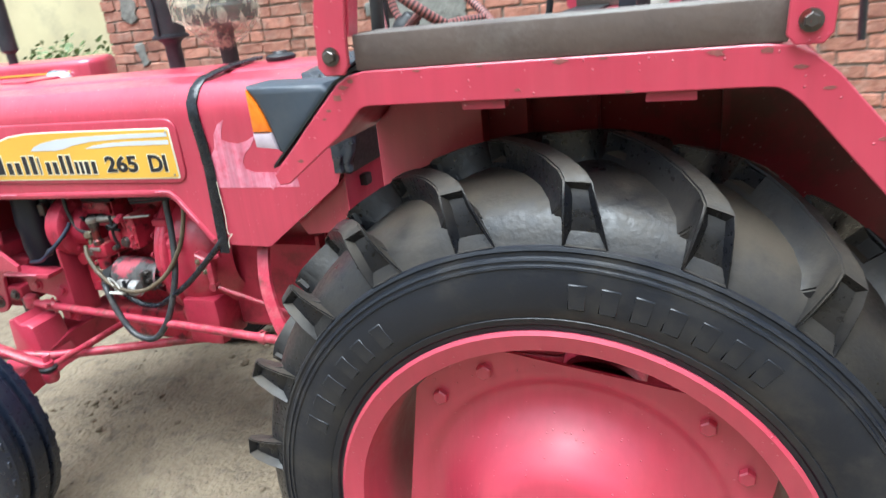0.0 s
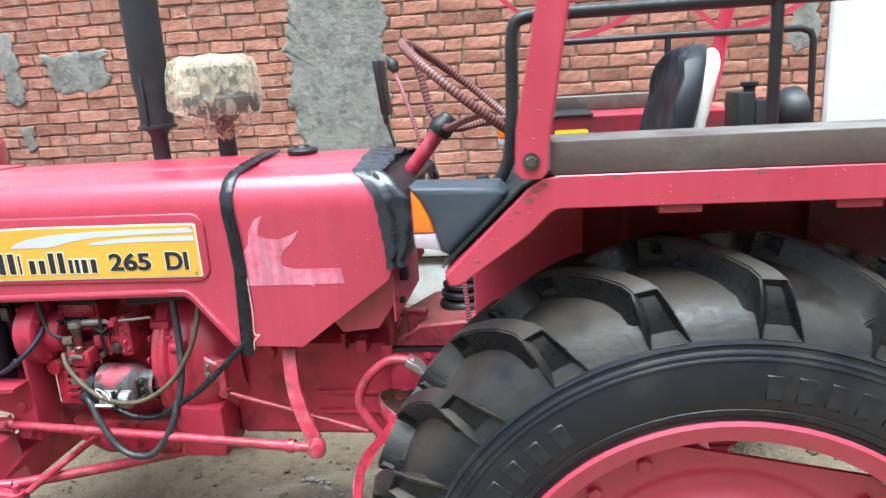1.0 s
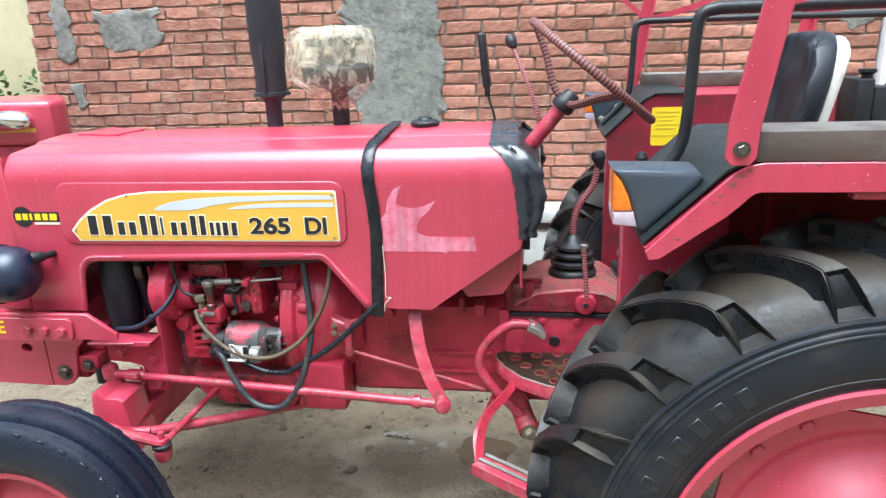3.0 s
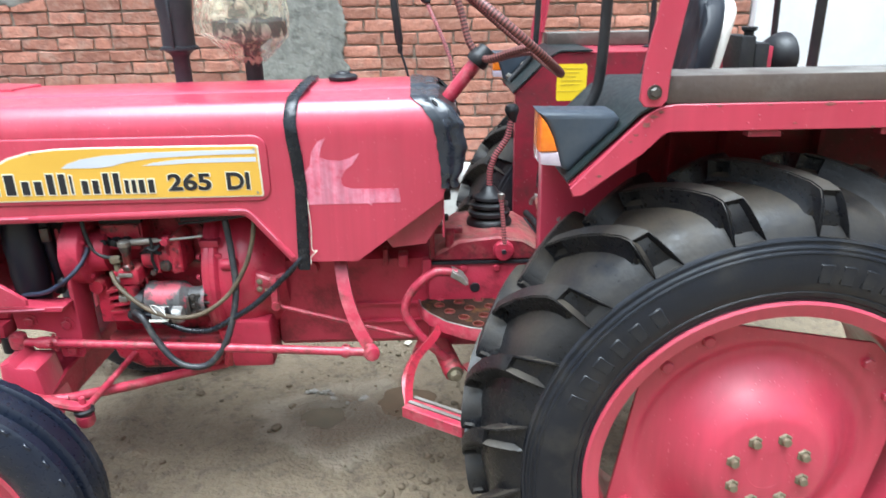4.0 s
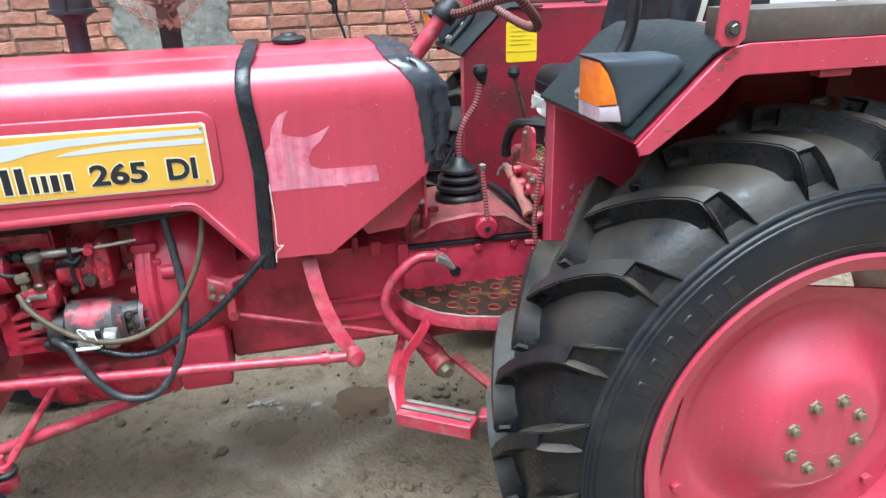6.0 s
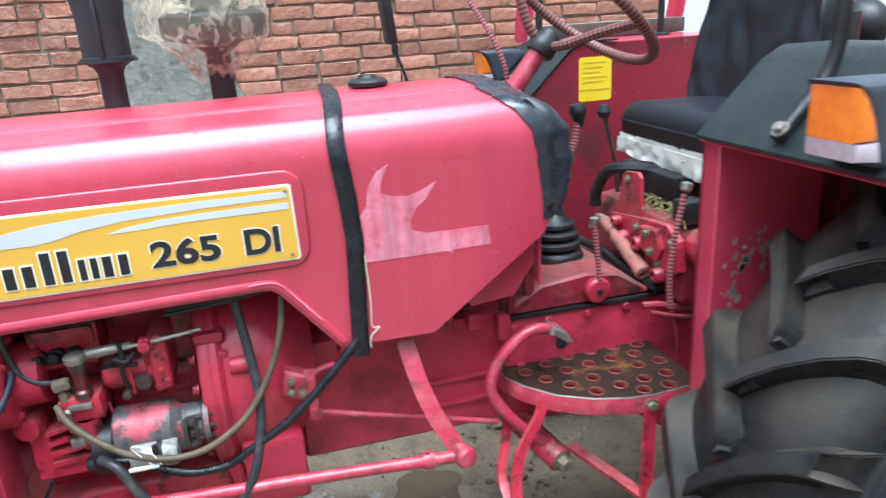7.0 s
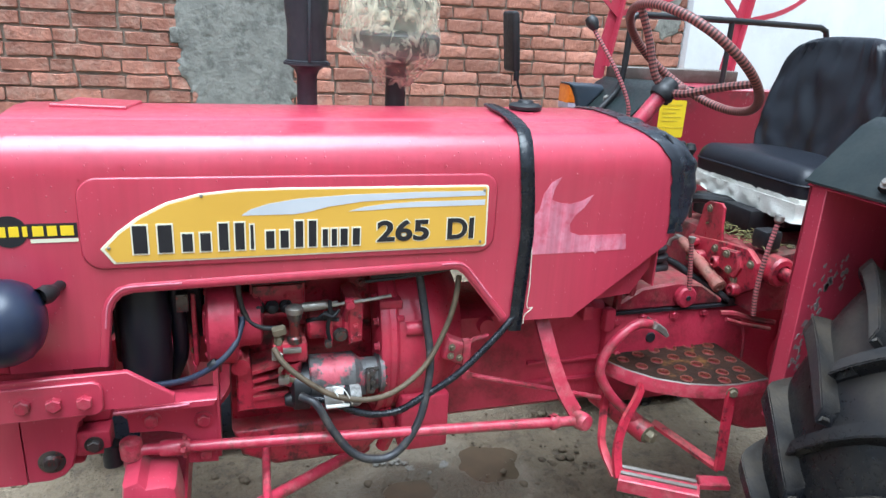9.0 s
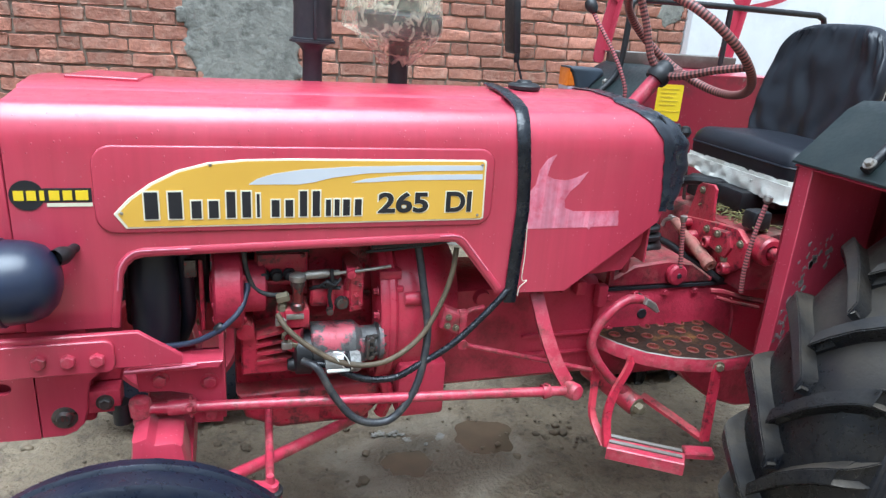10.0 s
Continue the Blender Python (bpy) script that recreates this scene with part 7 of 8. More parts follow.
    lathe(bm, [(0, 0.030), (0.008, 0.030), (0.010, 0.012), (0.018, 0.010), (0.018, -0.004)], (-1.238, 1.722, 0.516), (0, 0, 1), 12)
    part("ball_joint", bm, RODRED, arm)
    bm = fresh()
    lathe(bm, [(0.018, -0.02), (0.026, -0.014), (0.026, -0.006), (0.016, -0.002)], (-1.238, 1.722, 0.516), (0, 0, 1), 18)
    part("joint_rubber", bm, BLACK, arm)
    bm = fresh()
    tube(bm, [(-1.500, 1.932, 0.608), (-1.10, 1.90, 0.603), (-0.75, 1.873, 0.597), (-0.475, 1.854, 0.590)], 0.0125, 12)
    link = part("drag_link", bm, RODRED, tr, "pinkish red steering drag link")
    bm = fresh()
    lathe(bm, [(0.0, 0.032), (0.012, 0.031), (0.022, 0.024), (0.024, 0.012), (0.022, -0.014), (0.015, -0.02), (0.018, -0.026), (0.018, -0.034), (0.015, -0.04), (0.022, -0.10)], (-1.505, 1.932, 0.608), (0, 0, 1), 20)
    lathe(bm, [(0.016, -0.008), (0.018, 0.0), (0.018, 0.05), (0.014, 0.055)], (-1.44, 1.928, 0.607), (1, -0.03, 0), 14)
    bolt(bm, (-1.40, 1.914, 0.612), (0, -1, 0.3), 0.007, 0.02)
    tube(bm, [(-1.398, 1.926, 0.58), (-1.398, 1.926, 0.635)], 0.005, 6)
    tube(bm, [(-0.545, 1.86, 0.572), (-0.545, 1.86, 0.613)], 0.006, 8)
    lathe(bm, [(0.017, -0.010), (0.019, 0), (0.017, 0.012)], (-0.545, 1.86, 0.592), (1, 0, 0), 12)
    lathe(bm, [(0, -0.03), (0.019, -0.028), (0.023, -0.018), (0.023, 0.012), (0.019, 0.02), (0, 0.024)], (-0.472, 1.853, 0.590), (0.35, -1, 0.1), 18)
    parts("link_joint", bm, RODRED, link)
    bm = fresh()
    sweep(bm, curve([(-0.560, 1.985, 0.86), (-0.552, 1.945, 0.80), (-0.537, 1.912, 0.73), (-0.512, 1.89, 0.66), (-0.482, 1.872, 0.605)], 6), [(-0.018, -0.006), (0.018, -0.006), (0.018, 0.006), (-0.018, 0.006)], up=(0, -1, 0.3))
    part("drop_arm", bm, RODRED, tr, "flat pinkish drop arm")
    bm = fresh()
    tube(bm, [(-1.32, 1.80, 0.496), (-1.20, 1.90, 0.471), (-0.965, 2.09, 0.433)], 0.0145, 12)
    tube(bm, [(-1.46, 1.74, 0.521), (-1.32, 1.80, 0.496)], 0.0145, 12)
    part("radius_rod", bm, RODRED, tr)
    bm = fresh()
    tube(bm, [(-1.238, 1.73, 0.506), (-1.225, 2.0, 0.509), (-1.205, 2.30, 0.512)], 0.0095, 10)
    part("tie_rod", bm, RODRED, tr)
    # clutch rod with its bracket
    bm = fresh()
    tube(bm, [(-0.755, 1.955, 0.697), (-0.36, 1.955, 0.583)], 0.0065, 10)
    box(bm, -0.762, -0.742, 1.945, 1.965, 0.69, 0.79, 0.003)
    lathe(bm, [(0, -0.012), (0.013, -0.012), (0.013, 0.012), (0, 0.012)], (-0.75, 1.952, 0.698), (0, -1, 0), 14)
    prism(bm, [(-0.80, 0.80), (-0.745, 0.775), (-0.76, 0.72), (-0.81, 0.745)], 1.95, 1.99, bevel=0.005)
    tube(bm, [(-0.76, 1.955, 0.765), (-0.735, 1.95, 0.79), (-0.70, 1.945, 0.80)], 0.006, 8, 3)
    rod = part("clutch_rod", bm, RODRED, tr)
    bm = fresh()
    for x, z in ((-0.79, 0.775), (-0.77, 0.745), (-0.792, 0.752)):
        bolt(bm, (x, 1.95, z), (0, -1, 0), 0.006, 0.008)
    parts("rod_nut", bm, NUT, rod)
    # pedal and cross shaft
    bm = fresh()
    tube(bm, [(-0.222, 1.955, 0.785), (-0.285, 1.952, 0.790), (-0.345, 1.95, 0.745), (-0.376, 1.95, 0.68), (-0.36, 1.948, 0.63), (-0.315, 1.945, 0.57), (-0.25, 1.94, 0.51)], 0.013, 12, 6)
    pedal = part("clutch_pedal", bm, RODRED, tr, "bent red pedal with a worn tip")
    bm = fresh()
    prism(bm, [(-0.236, 0.800), (-0.205, 0.782), (-0.190, 0.758), (-0.200, 0.754), (-0.222, 0.770), (-0.242, 0.782)], 1.93, 1.98, bevel=0.003)
    part("pedal_tip", bm, STEEL, pedal)
    bm = fresh()
    lathe(bm, [(0.030, -0.20), (0.030, 0.0), (0.026, 0.006), (0.026, 0.0)], (-0.235, 1.905, 0.487), (0.25, -1, -0.1), 20)
    shaft = part("cross_shaft", bm, GREASY, tr)
    bm = fresh()
    bolt(bm, (-0.233, 1.900, 0.486), (0.25, -1, -0.1), 0.017, 0.022)
    part("shaft_nut", bm, NUT, shaft)
    # head lamp on the side
    bm = fresh()
    lathe(bm, [(0, 0.084), (0.022, 0.083), (0.048, 0.074), (0.067, 0.057), (0.077, 0.032), (0.080, 0.004), (0.080, -0.010), (0.084, -0.012), (0.084, -0.022), (0.077, -0.028), (0.04, -0.032), (0, -0.033)], (-1.692, 1.838, 0.960), (1, 0.05, 0.0), 40)
    lamp = part("head_lamp", bm, NAVY, tr, "dull navy bowl headlamp on a side bracket")
    bm = fresh()
    lathe(bm, [(0.016, -0.018), (0.018, 0), (0.012, 0.018)], (-1.607, 1.862, 1.002), (0.5, 0.8, 0), 14)
    tube(bm, [(-1.612, 1.858, 1.000), (-1.60, 1.90, 0.998), (-1.595, 1.92, 0.998)], 0.010, 10)
    part("lamp_stem", bm, BLACK, lamp)
    bm = fresh()
    lathe(bm, [(0.079, 0.0), (0.05, 0.012), (0, 0.018)], (-1.724, 1.837, 0.960), (-1, -0.05, 0), 32)
    part("lamp_glass", bm, CLEAR, lamp)


def build_steps(tr):
    # drilled footplate
    edge = [(-0.335, 2.03), (-0.330, 1.985), (-0.305, 1.935), (-0.255, 1.875), (-0.19, 1.835), (-0.12, 1.812), (-0.06, 1.805), (0.06, 1.815), (0.06, 2.06), (-0.30, 2.06)]
    bm = fresh()
    rim = [bm.verts.new((x, y, 0.662)) for x, y in edge]
    es = [bm.edges.new((rim[i], rim[(i + 1) % len(rim)])) for i in range(len(rim))]
    holes = [(-0.275, 2.0), (-0.215, 2.02), (-0.155, 2.035), (-0.095, 2.04), (-0.035, 2.04), (-0.245, 1.955), (-0.185, 1.975), (-0.125, 1.985), (-0.065, 1.99), (-0.005, 1.99), (-0.205, 1.915), (-0.145, 1.925), (-0.085, 1.935), (-0.025, 1.94), (-0.165, 1.87), (-0.105, 1.875), (-0.045, 1.88), (0.012, 1.885), (0.03, 1.94), (0.025, 2.03), (-0.07, 1.84), (-0.01, 1.84)]
    for hx, hy in holes:
        vs = [bm.verts.new((hx + 0.0140 * math.cos(2 * math.pi * i / 12), hy + 0.0140 * math.sin(2 * math.pi * i / 12), 0.662)) for i in range(12)]
        es += [bm.edges.new((vs[i], vs[(i + 1) % 12])) for i in range(12)]
    bmesh.ops.triangle_fill(bm, use_beauty=True, use_dissolve=False, edges=es, normal=(0, 0, 1))
    bm.normal_update()
    bmesh.ops.solidify(bm, geom=list(bm.faces), thickness=0.003)
    foot = part("footplate", bm, RUST, tr, "rusty drilled footplate with a red rim")
    bm = fresh()
    for hx, hy in holes:
        lathe(bm, [(0.0136, -0.006), (0.0140, 0.0025), (0.0152, 0.0032), (0.0170, 0.001), (0.0136, -0.006)], (hx, hy, 0.663), (0, 0, 1), 14)
    parts("hole_rim", bm, RIMRUST, foot)
    bm = fresh()
    loop = [(x, y, 0.655) for x, y in edge[:8]]
    sweep(bm, loop, [(-0.004, -0.022), (0.004, -0.022), (0.005, 0.012), (0.002, 0.017), (-0.003, 0.015)], up=(0, 0, 1))
    box(bm, -0.30, 0.06, 2.055, 2.066, 0.66, 0.695, 0.002)
    part("foot_rim", bm, RODRED, foot)
    bm = fresh()
    tube(bm, [(x, y - 0.002, 0.671) for x, y in edge[:8]], 0.0022, 6)
    part("worn_edge", bm, STEEL, foot, "bare metal worn along the rim")
    bm = fresh()
    bolt(bm, (-0.075, 1.801, 0.650), (-0.2, -1, 0), 0.011, 0.012)
    part("foot_bolt", bm, NUT, foot)

    def flat(pts, w, up, t=0.005):
        bm = fresh()
        sweep(bm, curve(pts, 4), [(-w, -t), (w, -t), (w, t), (-w, t)], up=up)
        return part("step_strut", bm, GREASY, tr)
    flat([(-0.275, 1.90, 0.645), (-0.295, 1.885, 0.615), (-0.345, 1.855, 0.565), (-0.366, 1.838, 0.50), (-0.368, 1.812, 0.435)], 0.011, (0, -1, 0))
    flat([(-0.075, 1.803, 0.655), (-0.085, 1.79, 0.56), (-0.105, 1.762, 0.45)], 0.013, (0, -1, 0))
    flat([(-0.325, 1.985, 0.575), (-0.352, 1.94, 0.525), (-0.380, 1.885, 0.485), (-0.371, 1.824, 0.432)], 0.010, (0, -1, 0))
    flat([(-0.20, 1.93, 0.50), (-0.15, 1.85, 0.475), (-0.10, 1.765, 0.45)], 0.012, (0, -0.3, 1))
    bm = fresh()
    prism(bm, [(-0.387, 1.786), (-0.224, 1.680), (-0.192, 1.722), (-0.352, 1.832)], 0.415, 0.452, bevel=0.003, axis="z")
    step = part("step", bm, RODRED, tr, "red folding step below the footplate")
    bm = fresh()
    for k in range(2):
        o = 0.012 + 0.022 * k
        prism(bm, [(-0.380 + o * 0.7, 1.789 + o), (-0.226 + o * 0.7, 1.689 + o), (-0.219 + o * 0.7, 1.699 + o), (-0.373 + o * 0.7, 1.799 + o)], 0.4525, 0.4565, axis="z")
    parts("tread_strip", bm, BAR, step)
    bm = fresh()
    prism(bm, [(-0.192, 1.722), (-0.118, 1.700), (-0.100, 1.735), (-0.175, 1.760)], 0.432, 0.450, bevel=0.003, axis="z")
    part("step_bracket", bm, RODRED, step)


def build_tractor():
    tr = thing("tractor", "crimson red farm tractor with black tyres parked on mud", "tractor")
    build_hood(tr)
    build_stack(tr)
    build_steering(tr)
    for near in (True, False):
        build_rear_wheel(tr, near)
        build_front_wheel(tr, near)
        build_fender(tr, near)
    build_seat(tr)
    build_engine(tr)
    build_hoses(tr)
    build_chassis(tr)
    build_steps(tr)
    # yellow notice on the far mudguard's inner side
    bm = fresh()
    prism(bm, rounded(0.166, 0.274, 1.170, 1.300, 0.008, 3), 2.6345, 2.6365)
    part("notice", bm, LABEL, tr, "yellow notice on the far mudguard")
    bm = fresh()
    box(bm, 0.168, 0.272, 2.6335, 2.635, 1.203, 1.206)
    for k, z in enumerate((1.282, 1.268, 1.254, 1.240, 1.226)):
        box(bm, 0.180, 0.258 - 0.012 * (k % 3), 2.6335, 2.635, z, z + 0.0035)
    parts("notice_bar", bm, NOTICE, tr)
    return tr


build_tractor()


# ---------------------------------------------------------------- second tractor
def second_tractor():
    tr = thing("tractor", "second red tractor standing by the brick wall", "tractor")
    bm = fresh()
    prism(bm, [(-4.6, 3.80), (-3.03, 3.80), (-2.97, 3.83), (-2.95, 3.90), (-3.0, 4.02), (-3.2, 4.28), (-4.6, 4.28)], 1.02, 1.275, bevel=0.04, axis="z", seg=4)
    hood = part("hood", bm, RED, tr)
    bm = fresh()
    box(bm, -4.5, -3.06, 3.796, 3.802, 1.10, 1.125)
    box(bm, -4.4, -3.10, 3.796, 3.802, 1.20, 1.212)
    parts("yellow_stripe", bm, YELLOW, hood)
    bm = fresh()
    tube(bm, [(-4.5, 3.77, 1.14), (-3.4, 3.765, 1.15), (-3.14, 3.765, 1.165)], 0.045, 14)
    lathe(bm, [(0.045, 0), (0.04, 0.03), (0.02, 0.055), (0, 0.06)], (-3.14, 3.765, 1.165), (1, 0, 0.06), 18)
    part("air_duct", bm, RED, tr)
    bm = fresh()
    lathe(bm, [(0.048, -0.10), (0.054, -0.06), (0.052, 0.0), (0.04, 0.04), (0.018, 0.062), (0, 0.066)], (-3.12, 3.762, 1.170), (1, 0, -0.1), 20)
    part("chrome_cap", bm, CHROME, tr)
    bm = fresh()
    lathe(bm, [(0.03, 1.2), (0.03, 1.34), (0.055, 1.36), (0.055, 2.0), (0.03, 2.03), (0, 2.04)], (-3.80, 4.0, 0), (0, 0, 1), 20)
    part("exhaust_muffler", bm, MUFFLER, tr)
    bm = fresh()
    box(bm, -4.6, -3.05, 3.85, 4.20, 0.45, 1.02, 0.03)
    box(bm, -3.12, -3.02, 3.82, 4.20, 0.55, 1.03, 0.015)
    part("chassis", bm, CAST, tr)
    for x, r, ys in ((-3.15, 0.36, (3.45, 4.53)), (-4.75, 0.62, (3.40, 4.58))):
        for y in ys:
            bm = fresh()
            w = 0.08 if r < 0.5 else 0.16
            lathe(bm, [(r * 0.55, -w * 0.8), (r * 0.75, -w), (r * 0.95, -w * 0.9), (r, -w * 0.5), (r, w * 0.5), (r * 0.95, w * 0.9), (r * 0.75, w), (r * 0.55, w * 0.8)], (x, y, r - 0.005), (0, 1, 0), 40)
            tyre = part("tyre", bm, FRUBBER, tr)
            bm = fresh()
            lathe(bm, [(0, -0.03), (r * 0.3, -0.03), (r * 0.55, -w * 0.8), (r * 0.58, -w * 0.8), (r * 0.58, w * 0.8), (0, w * 0.5)], (x, y, r - 0.005), (0, 1, 0), 28)
            part("rim", bm, RED, tyre)
    return tr


second_tractor()


# ---------------------------------------------------------------- walls and yard
WALL_Y, WX0, WX1, WZ1 = 4.90, -3.82, 1.85, 2.30
COURSE, BRICK_L, JOINT = 0.0805, 0.238, 0.011


def setting(name, bm, mat, label, category):
    ob = new(name, finish(name, bm, mat))
    return tagged(ob, label, category, kind="structure")


def ragged(x0, x1, z0, z1, seed, wild=0.05, step=0.02):
    """A patch trowelled on by hand: roughly square, its edge broken at every course."""
    out = []
    corners = [(x0, z0), (x1, z0), (x1, z1), (x0, z1)]
    for k in range(4):
        (ax, az), (bx, bz) = corners[k], corners[(k + 1) % 4]
        n = max(4, int(math.hypot(bx - ax, bz - az) / step))
        for i in range(n):
            t = i / n
            x, z = ax + (bx - ax) * t, az + (bz - az) * t
            cx, cz = (x0 + x1) / 2, (z0 + z1) / 2
            u, v = (x - cx) / (x1 - x0) * 2, (z - cz) / (z1 - z0) * 2
            trim = 1 - 0.16 * abs(u * v) ** 3
            p = Vector((x * 4.5, z * 4.5, seed))
            dx = wild * noise.noise(p) + wild * 0.6 * noise.noise(p * 3.1) + wild * 0.35 * noise.noise(p * 9)
            dz = wild * noise.noise(p + Vector((9, 3, 5))) + wild * 0.5 * noise.noise(p * 3.3 + Vector((2, 2, 2)))
            out.append((cx + (x - cx) * trim + dx, cz + (z - cz) * trim + dz))
    return out


bm = fresh()
box(bm, WX0 + 0.02, WX1 - 0.01, WALL_Y + 0.009, WALL_Y + 0.24, -0.1, WZ1)
wall = setting("wall_brick", bm, MORTAR, "bare red brick wall with rough mortar and cement patches", "wall")
bm = fresh()
box(bm, 1.853, 9.5, WALL_Y - 0.06, WALL_Y + 0.24, -0.1, 3.1, 0.01)
setting("wall_white", bm, WHITE, "whitewashed wall beside the brick wall", "wall")
bm = fresh()
box(bm, -14.0, -3.9, 7.4, 7.65, -0.1, 3.4, 0.01)
setting("wall_cream", bm, CREAMWALL, "stained cream limewashed wall beyond the yard", "wall")

# two unseen walls added to block low skylight from the tractor's sides
bm = fresh()
box(bm, -14.0, 9.5, -7.3, -7.0, -0.1, 4.2, 0.01)
setting("wall_unseen_south", bm, CREAMWALL, "unseen limewashed wall added to block low skylight", "wall")
bm = fresh()
box(bm, 9.51, 9.8, -7.3, 5.1, -0.1, 4.2, 0.01)
setting("wall_unseen_east", bm, CREAMWALL, "unseen limewashed wall added to block low skylight", "wall")

# cement patches, thick and lumpy
PATCHES = [ragged(-1.50, -0.84, 0.72, 2.24, 1.3, 0.075), ragged(-3.27, -2.80, 1.52, 1.80, 4.1, 0.09), ragged(-3.62, -3.50, 1.45, 1.95, 7.7, 0.06), ragged(-3.56, -3.46, 1.14, 1.32, 9.2, 0.05),
           ragged(1.64, 1.80, 1.45, 2.05, 3.3, 0.06), ragged(-1.56, -1.49, 1.32, 1.40, 6.2, 0.04)]
for k, outline in enumerate(PATCHES):
    bm = fresh()
    cx, cz = sum(p[0] for p in outline) / len(outline), sum(p[1] for p in outline) / len(outline)
    rings = []
    for q, d in ((1.0, -0.006), (0.985, 0.008), (0.93, 0.012), (0.8, 0.013), (0.6, 0.014), (0.4, 0.014), (0.2, 0.014)):
        row = []
        for x, z in outline:
            X, Z = cx + (x - cx) * q, cz + (z - cz) * q
            p = Vector((X * 9, Z * 9, k))
            row.append(bm.verts.new((X, WALL_Y - d + 0.0035 * noise.noise(p * 0.6), Z)))
        rings.append(row)
    for a, b in zip(rings, rings[1:]):
        for i in range(len(a)):
            bm.faces.new((a[i], a[(i + 1) % len(a)], b[(i + 1) % len(a)], b[i]))
    bm.faces.new(rings[-1])
    part("cement_patch", bm, CEMENT, wall, "grey cement patch", sharp=80)

# white painted trough at the wall's foot
bench = thing("trough", "white painted trough with a ledge against the brick wall", "trough")
bm = fresh()
box(bm, -1.20, 0.62, 4.62, 4.86, 0.34, 0.43, 0.012)
part("top_ledge", bm, LIMEWHITE, bench)
bm = fresh()
box(bm, -1.22, 0.64, 4.66, 4.86, -0.01, 0.27, 0.015)
part("base", bm, LIMEWHITE, bench)
bm = fresh()
for x in (-1.1, -0.5, 0.12, 0.5):
    box(bm, x, x + 0.05, 4.70, 4.80, 0.26, 0.345)
parts("leg", bm, LIMEWHITE, bench)

# weeds by the far wall
rnd = random.Random(11)
bm = fresh()
for k in range(4200):
    p = Vector((rnd.uniform(-7.4, -3.9), rnd.uniform(5.4, 7.0), 0))
    p.z = rnd.uniform(0.3, 1.40) * (0.82 + 0.42 * noise.noise(p * 1.3))
    d = Vector((rnd.uniform(-1, 1), rnd.uniform(-1, 1), rnd.uniform(-0.2, 1))).normalized()
    e = d.orthogonal().normalized()
    L, w = rnd.uniform(0.04, 0.10), rnd.uniform(0.012, 0.028)
    vs = [bm.verts.new(p), bm.verts.new(p + d * L * 0.5 + e * w), bm.verts.new(p + d * L), bm.verts.new(p + d * L * 0.5 - e * w)]
    bm.faces.new(vs)
for k in range(60):
    x, y = rnd.uniform(-7.1, -4.0), rnd.uniform(5.4, 7.0)
    tube(bm, [(x, y, -0.02), (x + rnd.uniform(-.1, .1), y, 0.6), (x + rnd.uniform(-.2, .2), y + rnd.uniform(-.1, .1), rnd.uniform(0.8, 1.2))], 0.004, 5, 3)
tagged(new("weeds", finish("weeds", bm, LEAF)), "green weeds in front of the cream wall", "weeds", kind="stuff")

# pebbles, clods of mud and paper scraps
rnd = random.Random(5)


def ball(level):
    bm = fresh()
    bmesh.ops.create_icosphere(bm, subdivisions=level, radius=1.0)
    got = [v.co.copy() for v in bm.verts], [[v.index for v in f.verts] for f in bm.faces]
    bm.free()
    return got


BALLS = {level: ball(level) for level in (1, 2)}


def lump(to, at, r, flat, seed):
    """Adds one uneven lump to the (verts, faces) pair."""
    verts, faces = BALLS[2 if r > 0.012 else 1]
    turn, n0 = Euler((rnd.random() * 6, rnd.random() * 6, rnd.random() * 6)).to_matrix(), len(to[0])
    for co in verts:
        q = turn @ (co * (1 + 0.55 * noise.noise(co * 1.6 + Vector((seed, 0, 0)))))
        to[0].append(at + Vector((q.x * r, q.y * r, q.z * r * flat)))
    to[1].extend([[n0 + i for i in f] for f in faces])


def heap(name, to, mat):
    me = bpy.data.meshes.new(name)
    me.from_pydata(to[0], [], to[1])
    me.polygons.foreach_set("use_smooth", [True] * len(to[1]))
    me.materials.append(mat)
    return new(name, me)


clods = ([], [])
for k in range(1700):
    big = k % 24 == 0
    r = rnd.uniform(0.010, 0.022) if big else rnd.uniform(0.0025, 0.008)
    lump(clods, Vector((rnd.uniform(-2.6, 1.2), rnd.uniform(1.2, 4.4), 0.002)), r, 0.55, k * 1.7)
for cx, cy, n_ in ((-0.35, 2.05, 26), (-0.15, 2.45, 22), (-1.2, 2.7, 18), (-0.5, 3.1, 22), (-1.7, 2.2, 20), (-0.55, 1.75, 16)):
    for k in range(n_):
        lump(clods, Vector((rnd.gauss(cx, 0.10), rnd.gauss(cy, 0.10), 0.002)), rnd.uniform(0.005, 0.018), 0.6, k * 2.3 + cx)
tagged(heap("clods", clods, CLOD), "small stones and clods of drying mud", "clods", kind="stuff")
crust = ([], [])
for k in range(64):
    lump(crust, Vector((-0.13 + 0.0042 * k + rnd.uniform(-0.006, 0.006), 0.022 * math.sin(k * 0.11) + 0.010 * math.sin(k * 0.37) + rnd.gauss(0, 0.006), 0.0)), rnd.uniform(0.005, 0.013), 0.4, k * 3.1)
ob = heap("lime_lump", crust, LIME)
ob.matrix_world = Matrix.Translation((-0.70, 2.555, 0.006)) @ Matrix.Rotation(-0.25, 4, "Z")
tagged(ob, "crumbly pale grey lime by the puddle", "lime", kind="stuff")
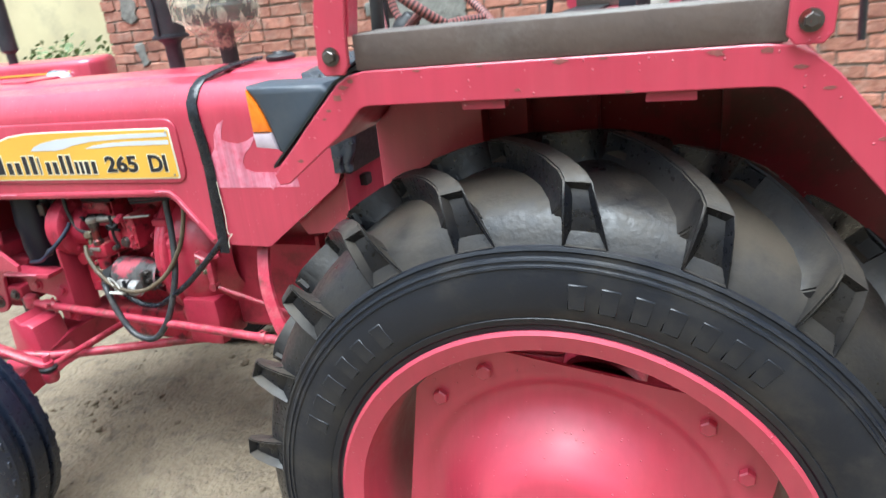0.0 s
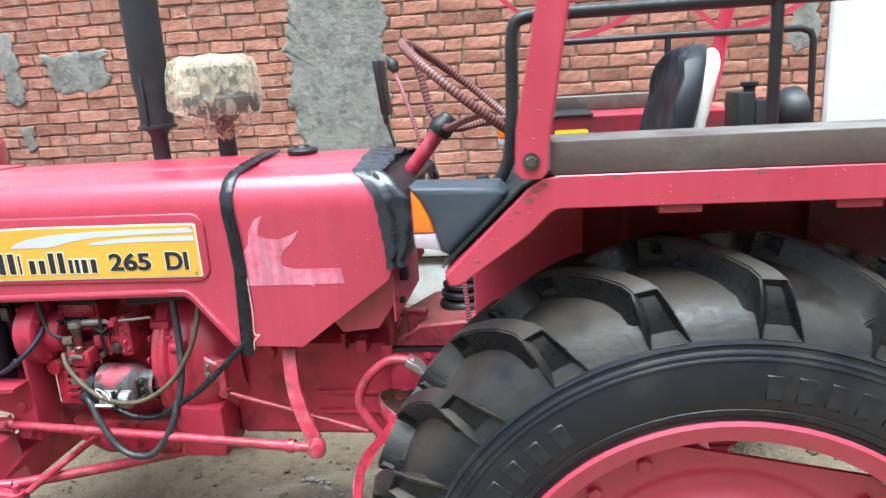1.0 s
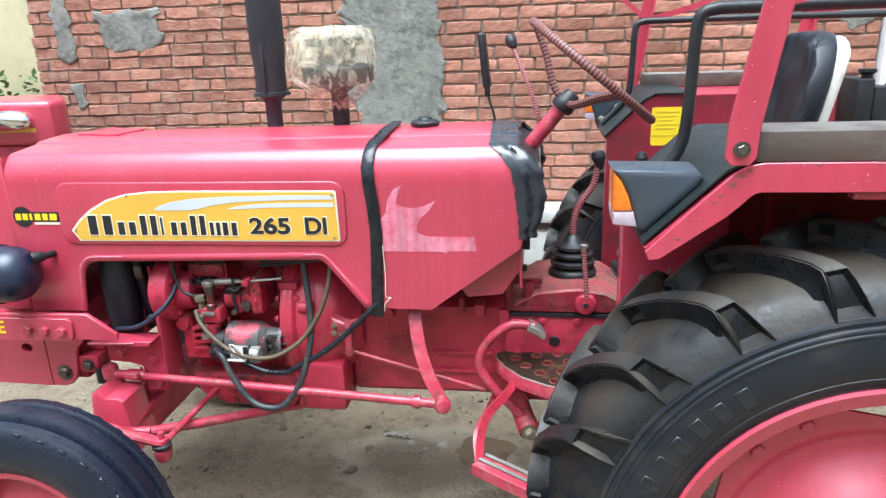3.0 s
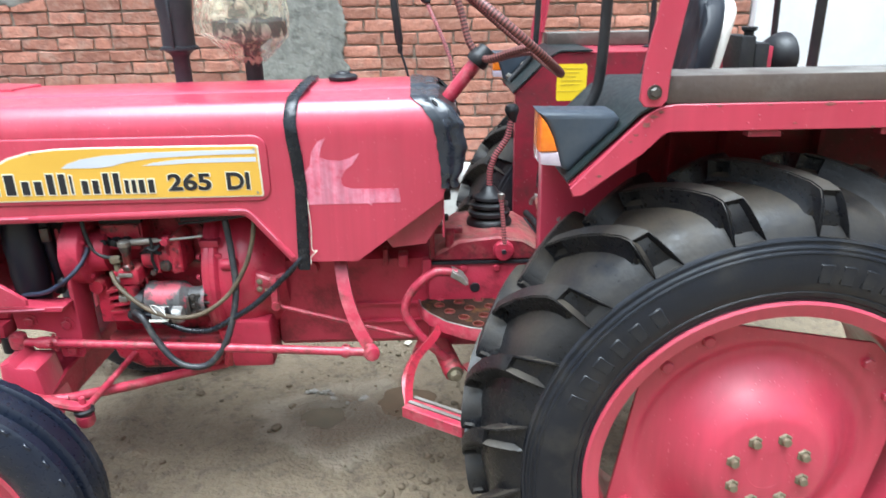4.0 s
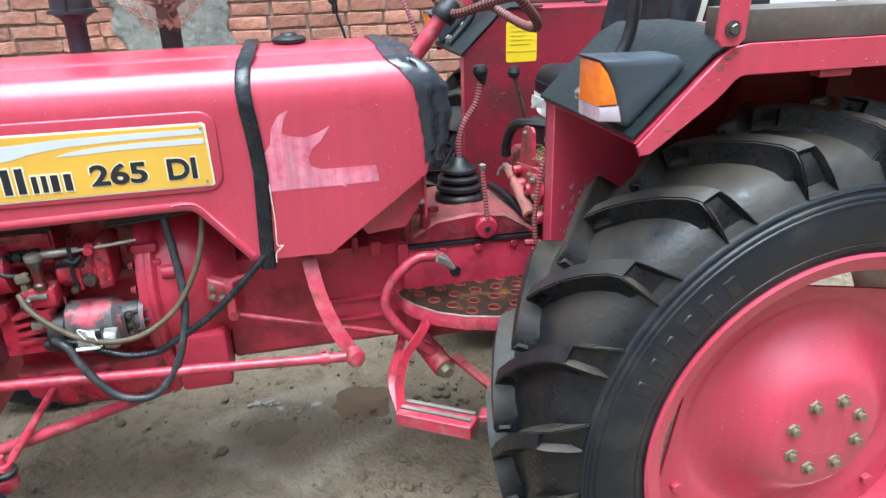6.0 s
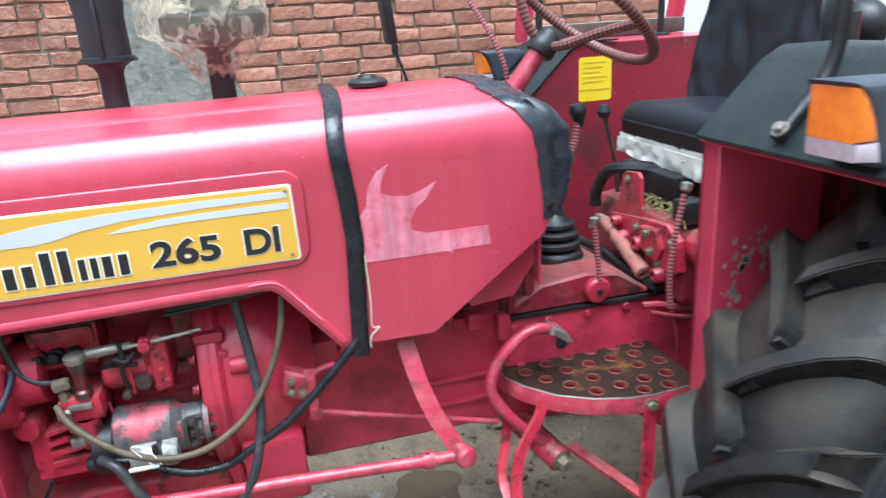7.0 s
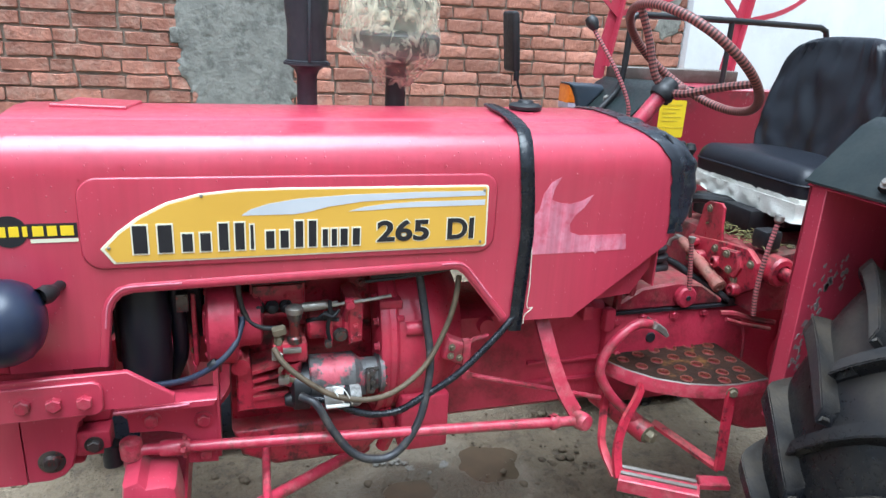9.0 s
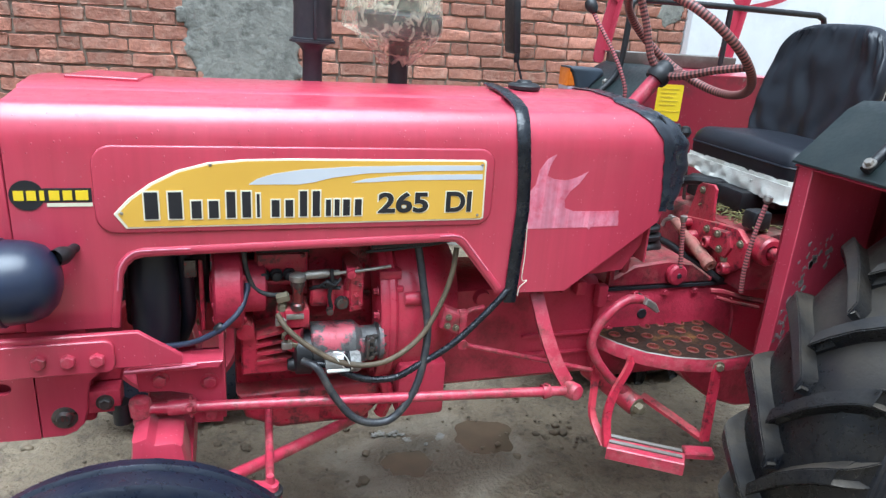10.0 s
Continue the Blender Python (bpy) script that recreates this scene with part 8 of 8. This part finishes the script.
for x, y, a in ((-0.62, 1.62, 0.4), (-0.42, 3.0, 1.2), (-1.05, 1.95, 2.0)):
    bm = fresh()
    prism(bm, [(-0.022, -0.012), (0.02, -0.014), (0.024, 0.012), (-0.018, 0.015)], 0.0, 0.002, axis="z")
    ob = new("paper_scrap", finish("paper_scrap", bm, PAPER))
    ob.matrix_world = Matrix.Translation((x, y, 0.006)) @ Matrix.Rotation(a, 4, "Z") @ Matrix.Rotation(0.15, 4, "X")
    tagged(ob, "torn scrap of pale paper on the ground", "paper", "paper scraps on the ground")


# bricks: each a block of its own with worn edges
def brick_mesh(seed, length, k):
    rnd = random.Random(seed)
    bm = fresh()
    h, half = COURSE - JOINT - 0.002, length / 2
    c = 0.006
    line = [(-half + c, 0), (rnd.uniform(-0.3, 0.3) * length, 0), (half - c, 0), (half, c), (half, h - c), (half - c, h), (rnd.uniform(-0.3, 0.3) * length, h), (-half + c, h), (-half, h - c), (-half, c)]
    line = [(x + rnd.uniform(-1, 1) * 0.0060, z + rnd.uniform(-1, 1) * 0.0052) for x, z in line]
    loops = []
    for y, q in ((0.0, 0.0035), (0.004, 0.0), (0.05, 0.0)):
        loops.append([bm.verts.new((x - math.copysign(q, x) * rnd.uniform(0.6, 1.5), y + rnd.uniform(-1, 1) * 0.0025, z + (q if z < h / 2 else -q) * rnd.uniform(0.6, 1.5))) for x, z in line])
    for a, b in zip(loops, loops[1:]):
        for i in range(10):
            bm.faces.new((a[i], a[(i + 1) % 10], b[(i + 1) % 10], b[i]))
    bm.faces.new(loops[0])
    return finish("brick", bm, BRICK)


def lay_bricks():
    rnd = random.Random(21)
    kinds = {}
    for half in (0, 1):
        L = (BRICK_L if not half else BRICK_L / 2) - JOINT
        kinds[half] = [brick_mesh(100 * half + i, L, i) for i in range(16)]
    near, rest = 0, []
    z, row = -0.052, 0
    while z < WZ1 - COURSE:
        x = WX0 + (0 if row % 2 else -BRICK_L / 2) + rnd.uniform(-0.03, 0.03)
        while x < WX1 - 0.02:
            half = 1 if rnd.random() < 0.10 else 0
            L = BRICK_L / (2 if half else 1)
            a, b = max(x, WX0), min(x + L, WX1)
            if b - a > 0.05:
                c = (a + b) / 2
                rest.append((c, z, (b - a - JOINT) / (L - JOINT), half, rnd.randrange(16), rnd.uniform(-0.004, 0.005), rnd.uniform(-1.0, 1.0)))
            x += L
        z += COURSE
        row += 1
    chosen = [r for r in rest if -1.0 < r[0] < 1.85 and 1.15 < r[1] < 1.95]
    chosen = set(chosen[:300])
    joined_v, joined_f = [], []
    for r in rest:
        c, z, sx, half, kind, dy, tilt = r
        m = Matrix.Translation((c, WALL_Y - 0.004 + dy, z)) @ Matrix.Rotation(radians(tilt), 4, "Y") @ Matrix.Diagonal((sx, 1, 1, 1))
        me = kinds[half][kind]
        if r in chosen:
            ob = new("brick", me)
            ob.matrix_world = m
            ob.parent = wall
        else:
            n0 = len(joined_v)
            joined_v += [m @ v.co for v in me.vertices]
            joined_f += [[n0 + i for i in p.vertices] for p in me.polygons]
    me = bpy.data.meshes.new("brickwork")
    me.from_pydata(joined_v, [], joined_f)
    me.materials.append(BRICK_JOINED)
    ob = new("brickwork", me)
    ob.parent = wall
    tagged(ob, kind="stuff")


def island_bricks():
    m = BRICK.copy()
    m.name = "brick_joined"
    n, l = m.node_tree.nodes, m.node_tree.links
    geo = n.new("ShaderNodeNewGeometry")
    for node in list(n):
        if node.bl_idname == "ShaderNodeObjectInfo":
            to = [k.to_socket for k in node.outputs["Random"].links]
            for sock in to:
                l.new(geo.outputs["Random Per Island"], sock)
            n.remove(node)
    return m


BRICK_JOINED = island_bricks()
lay_bricks()
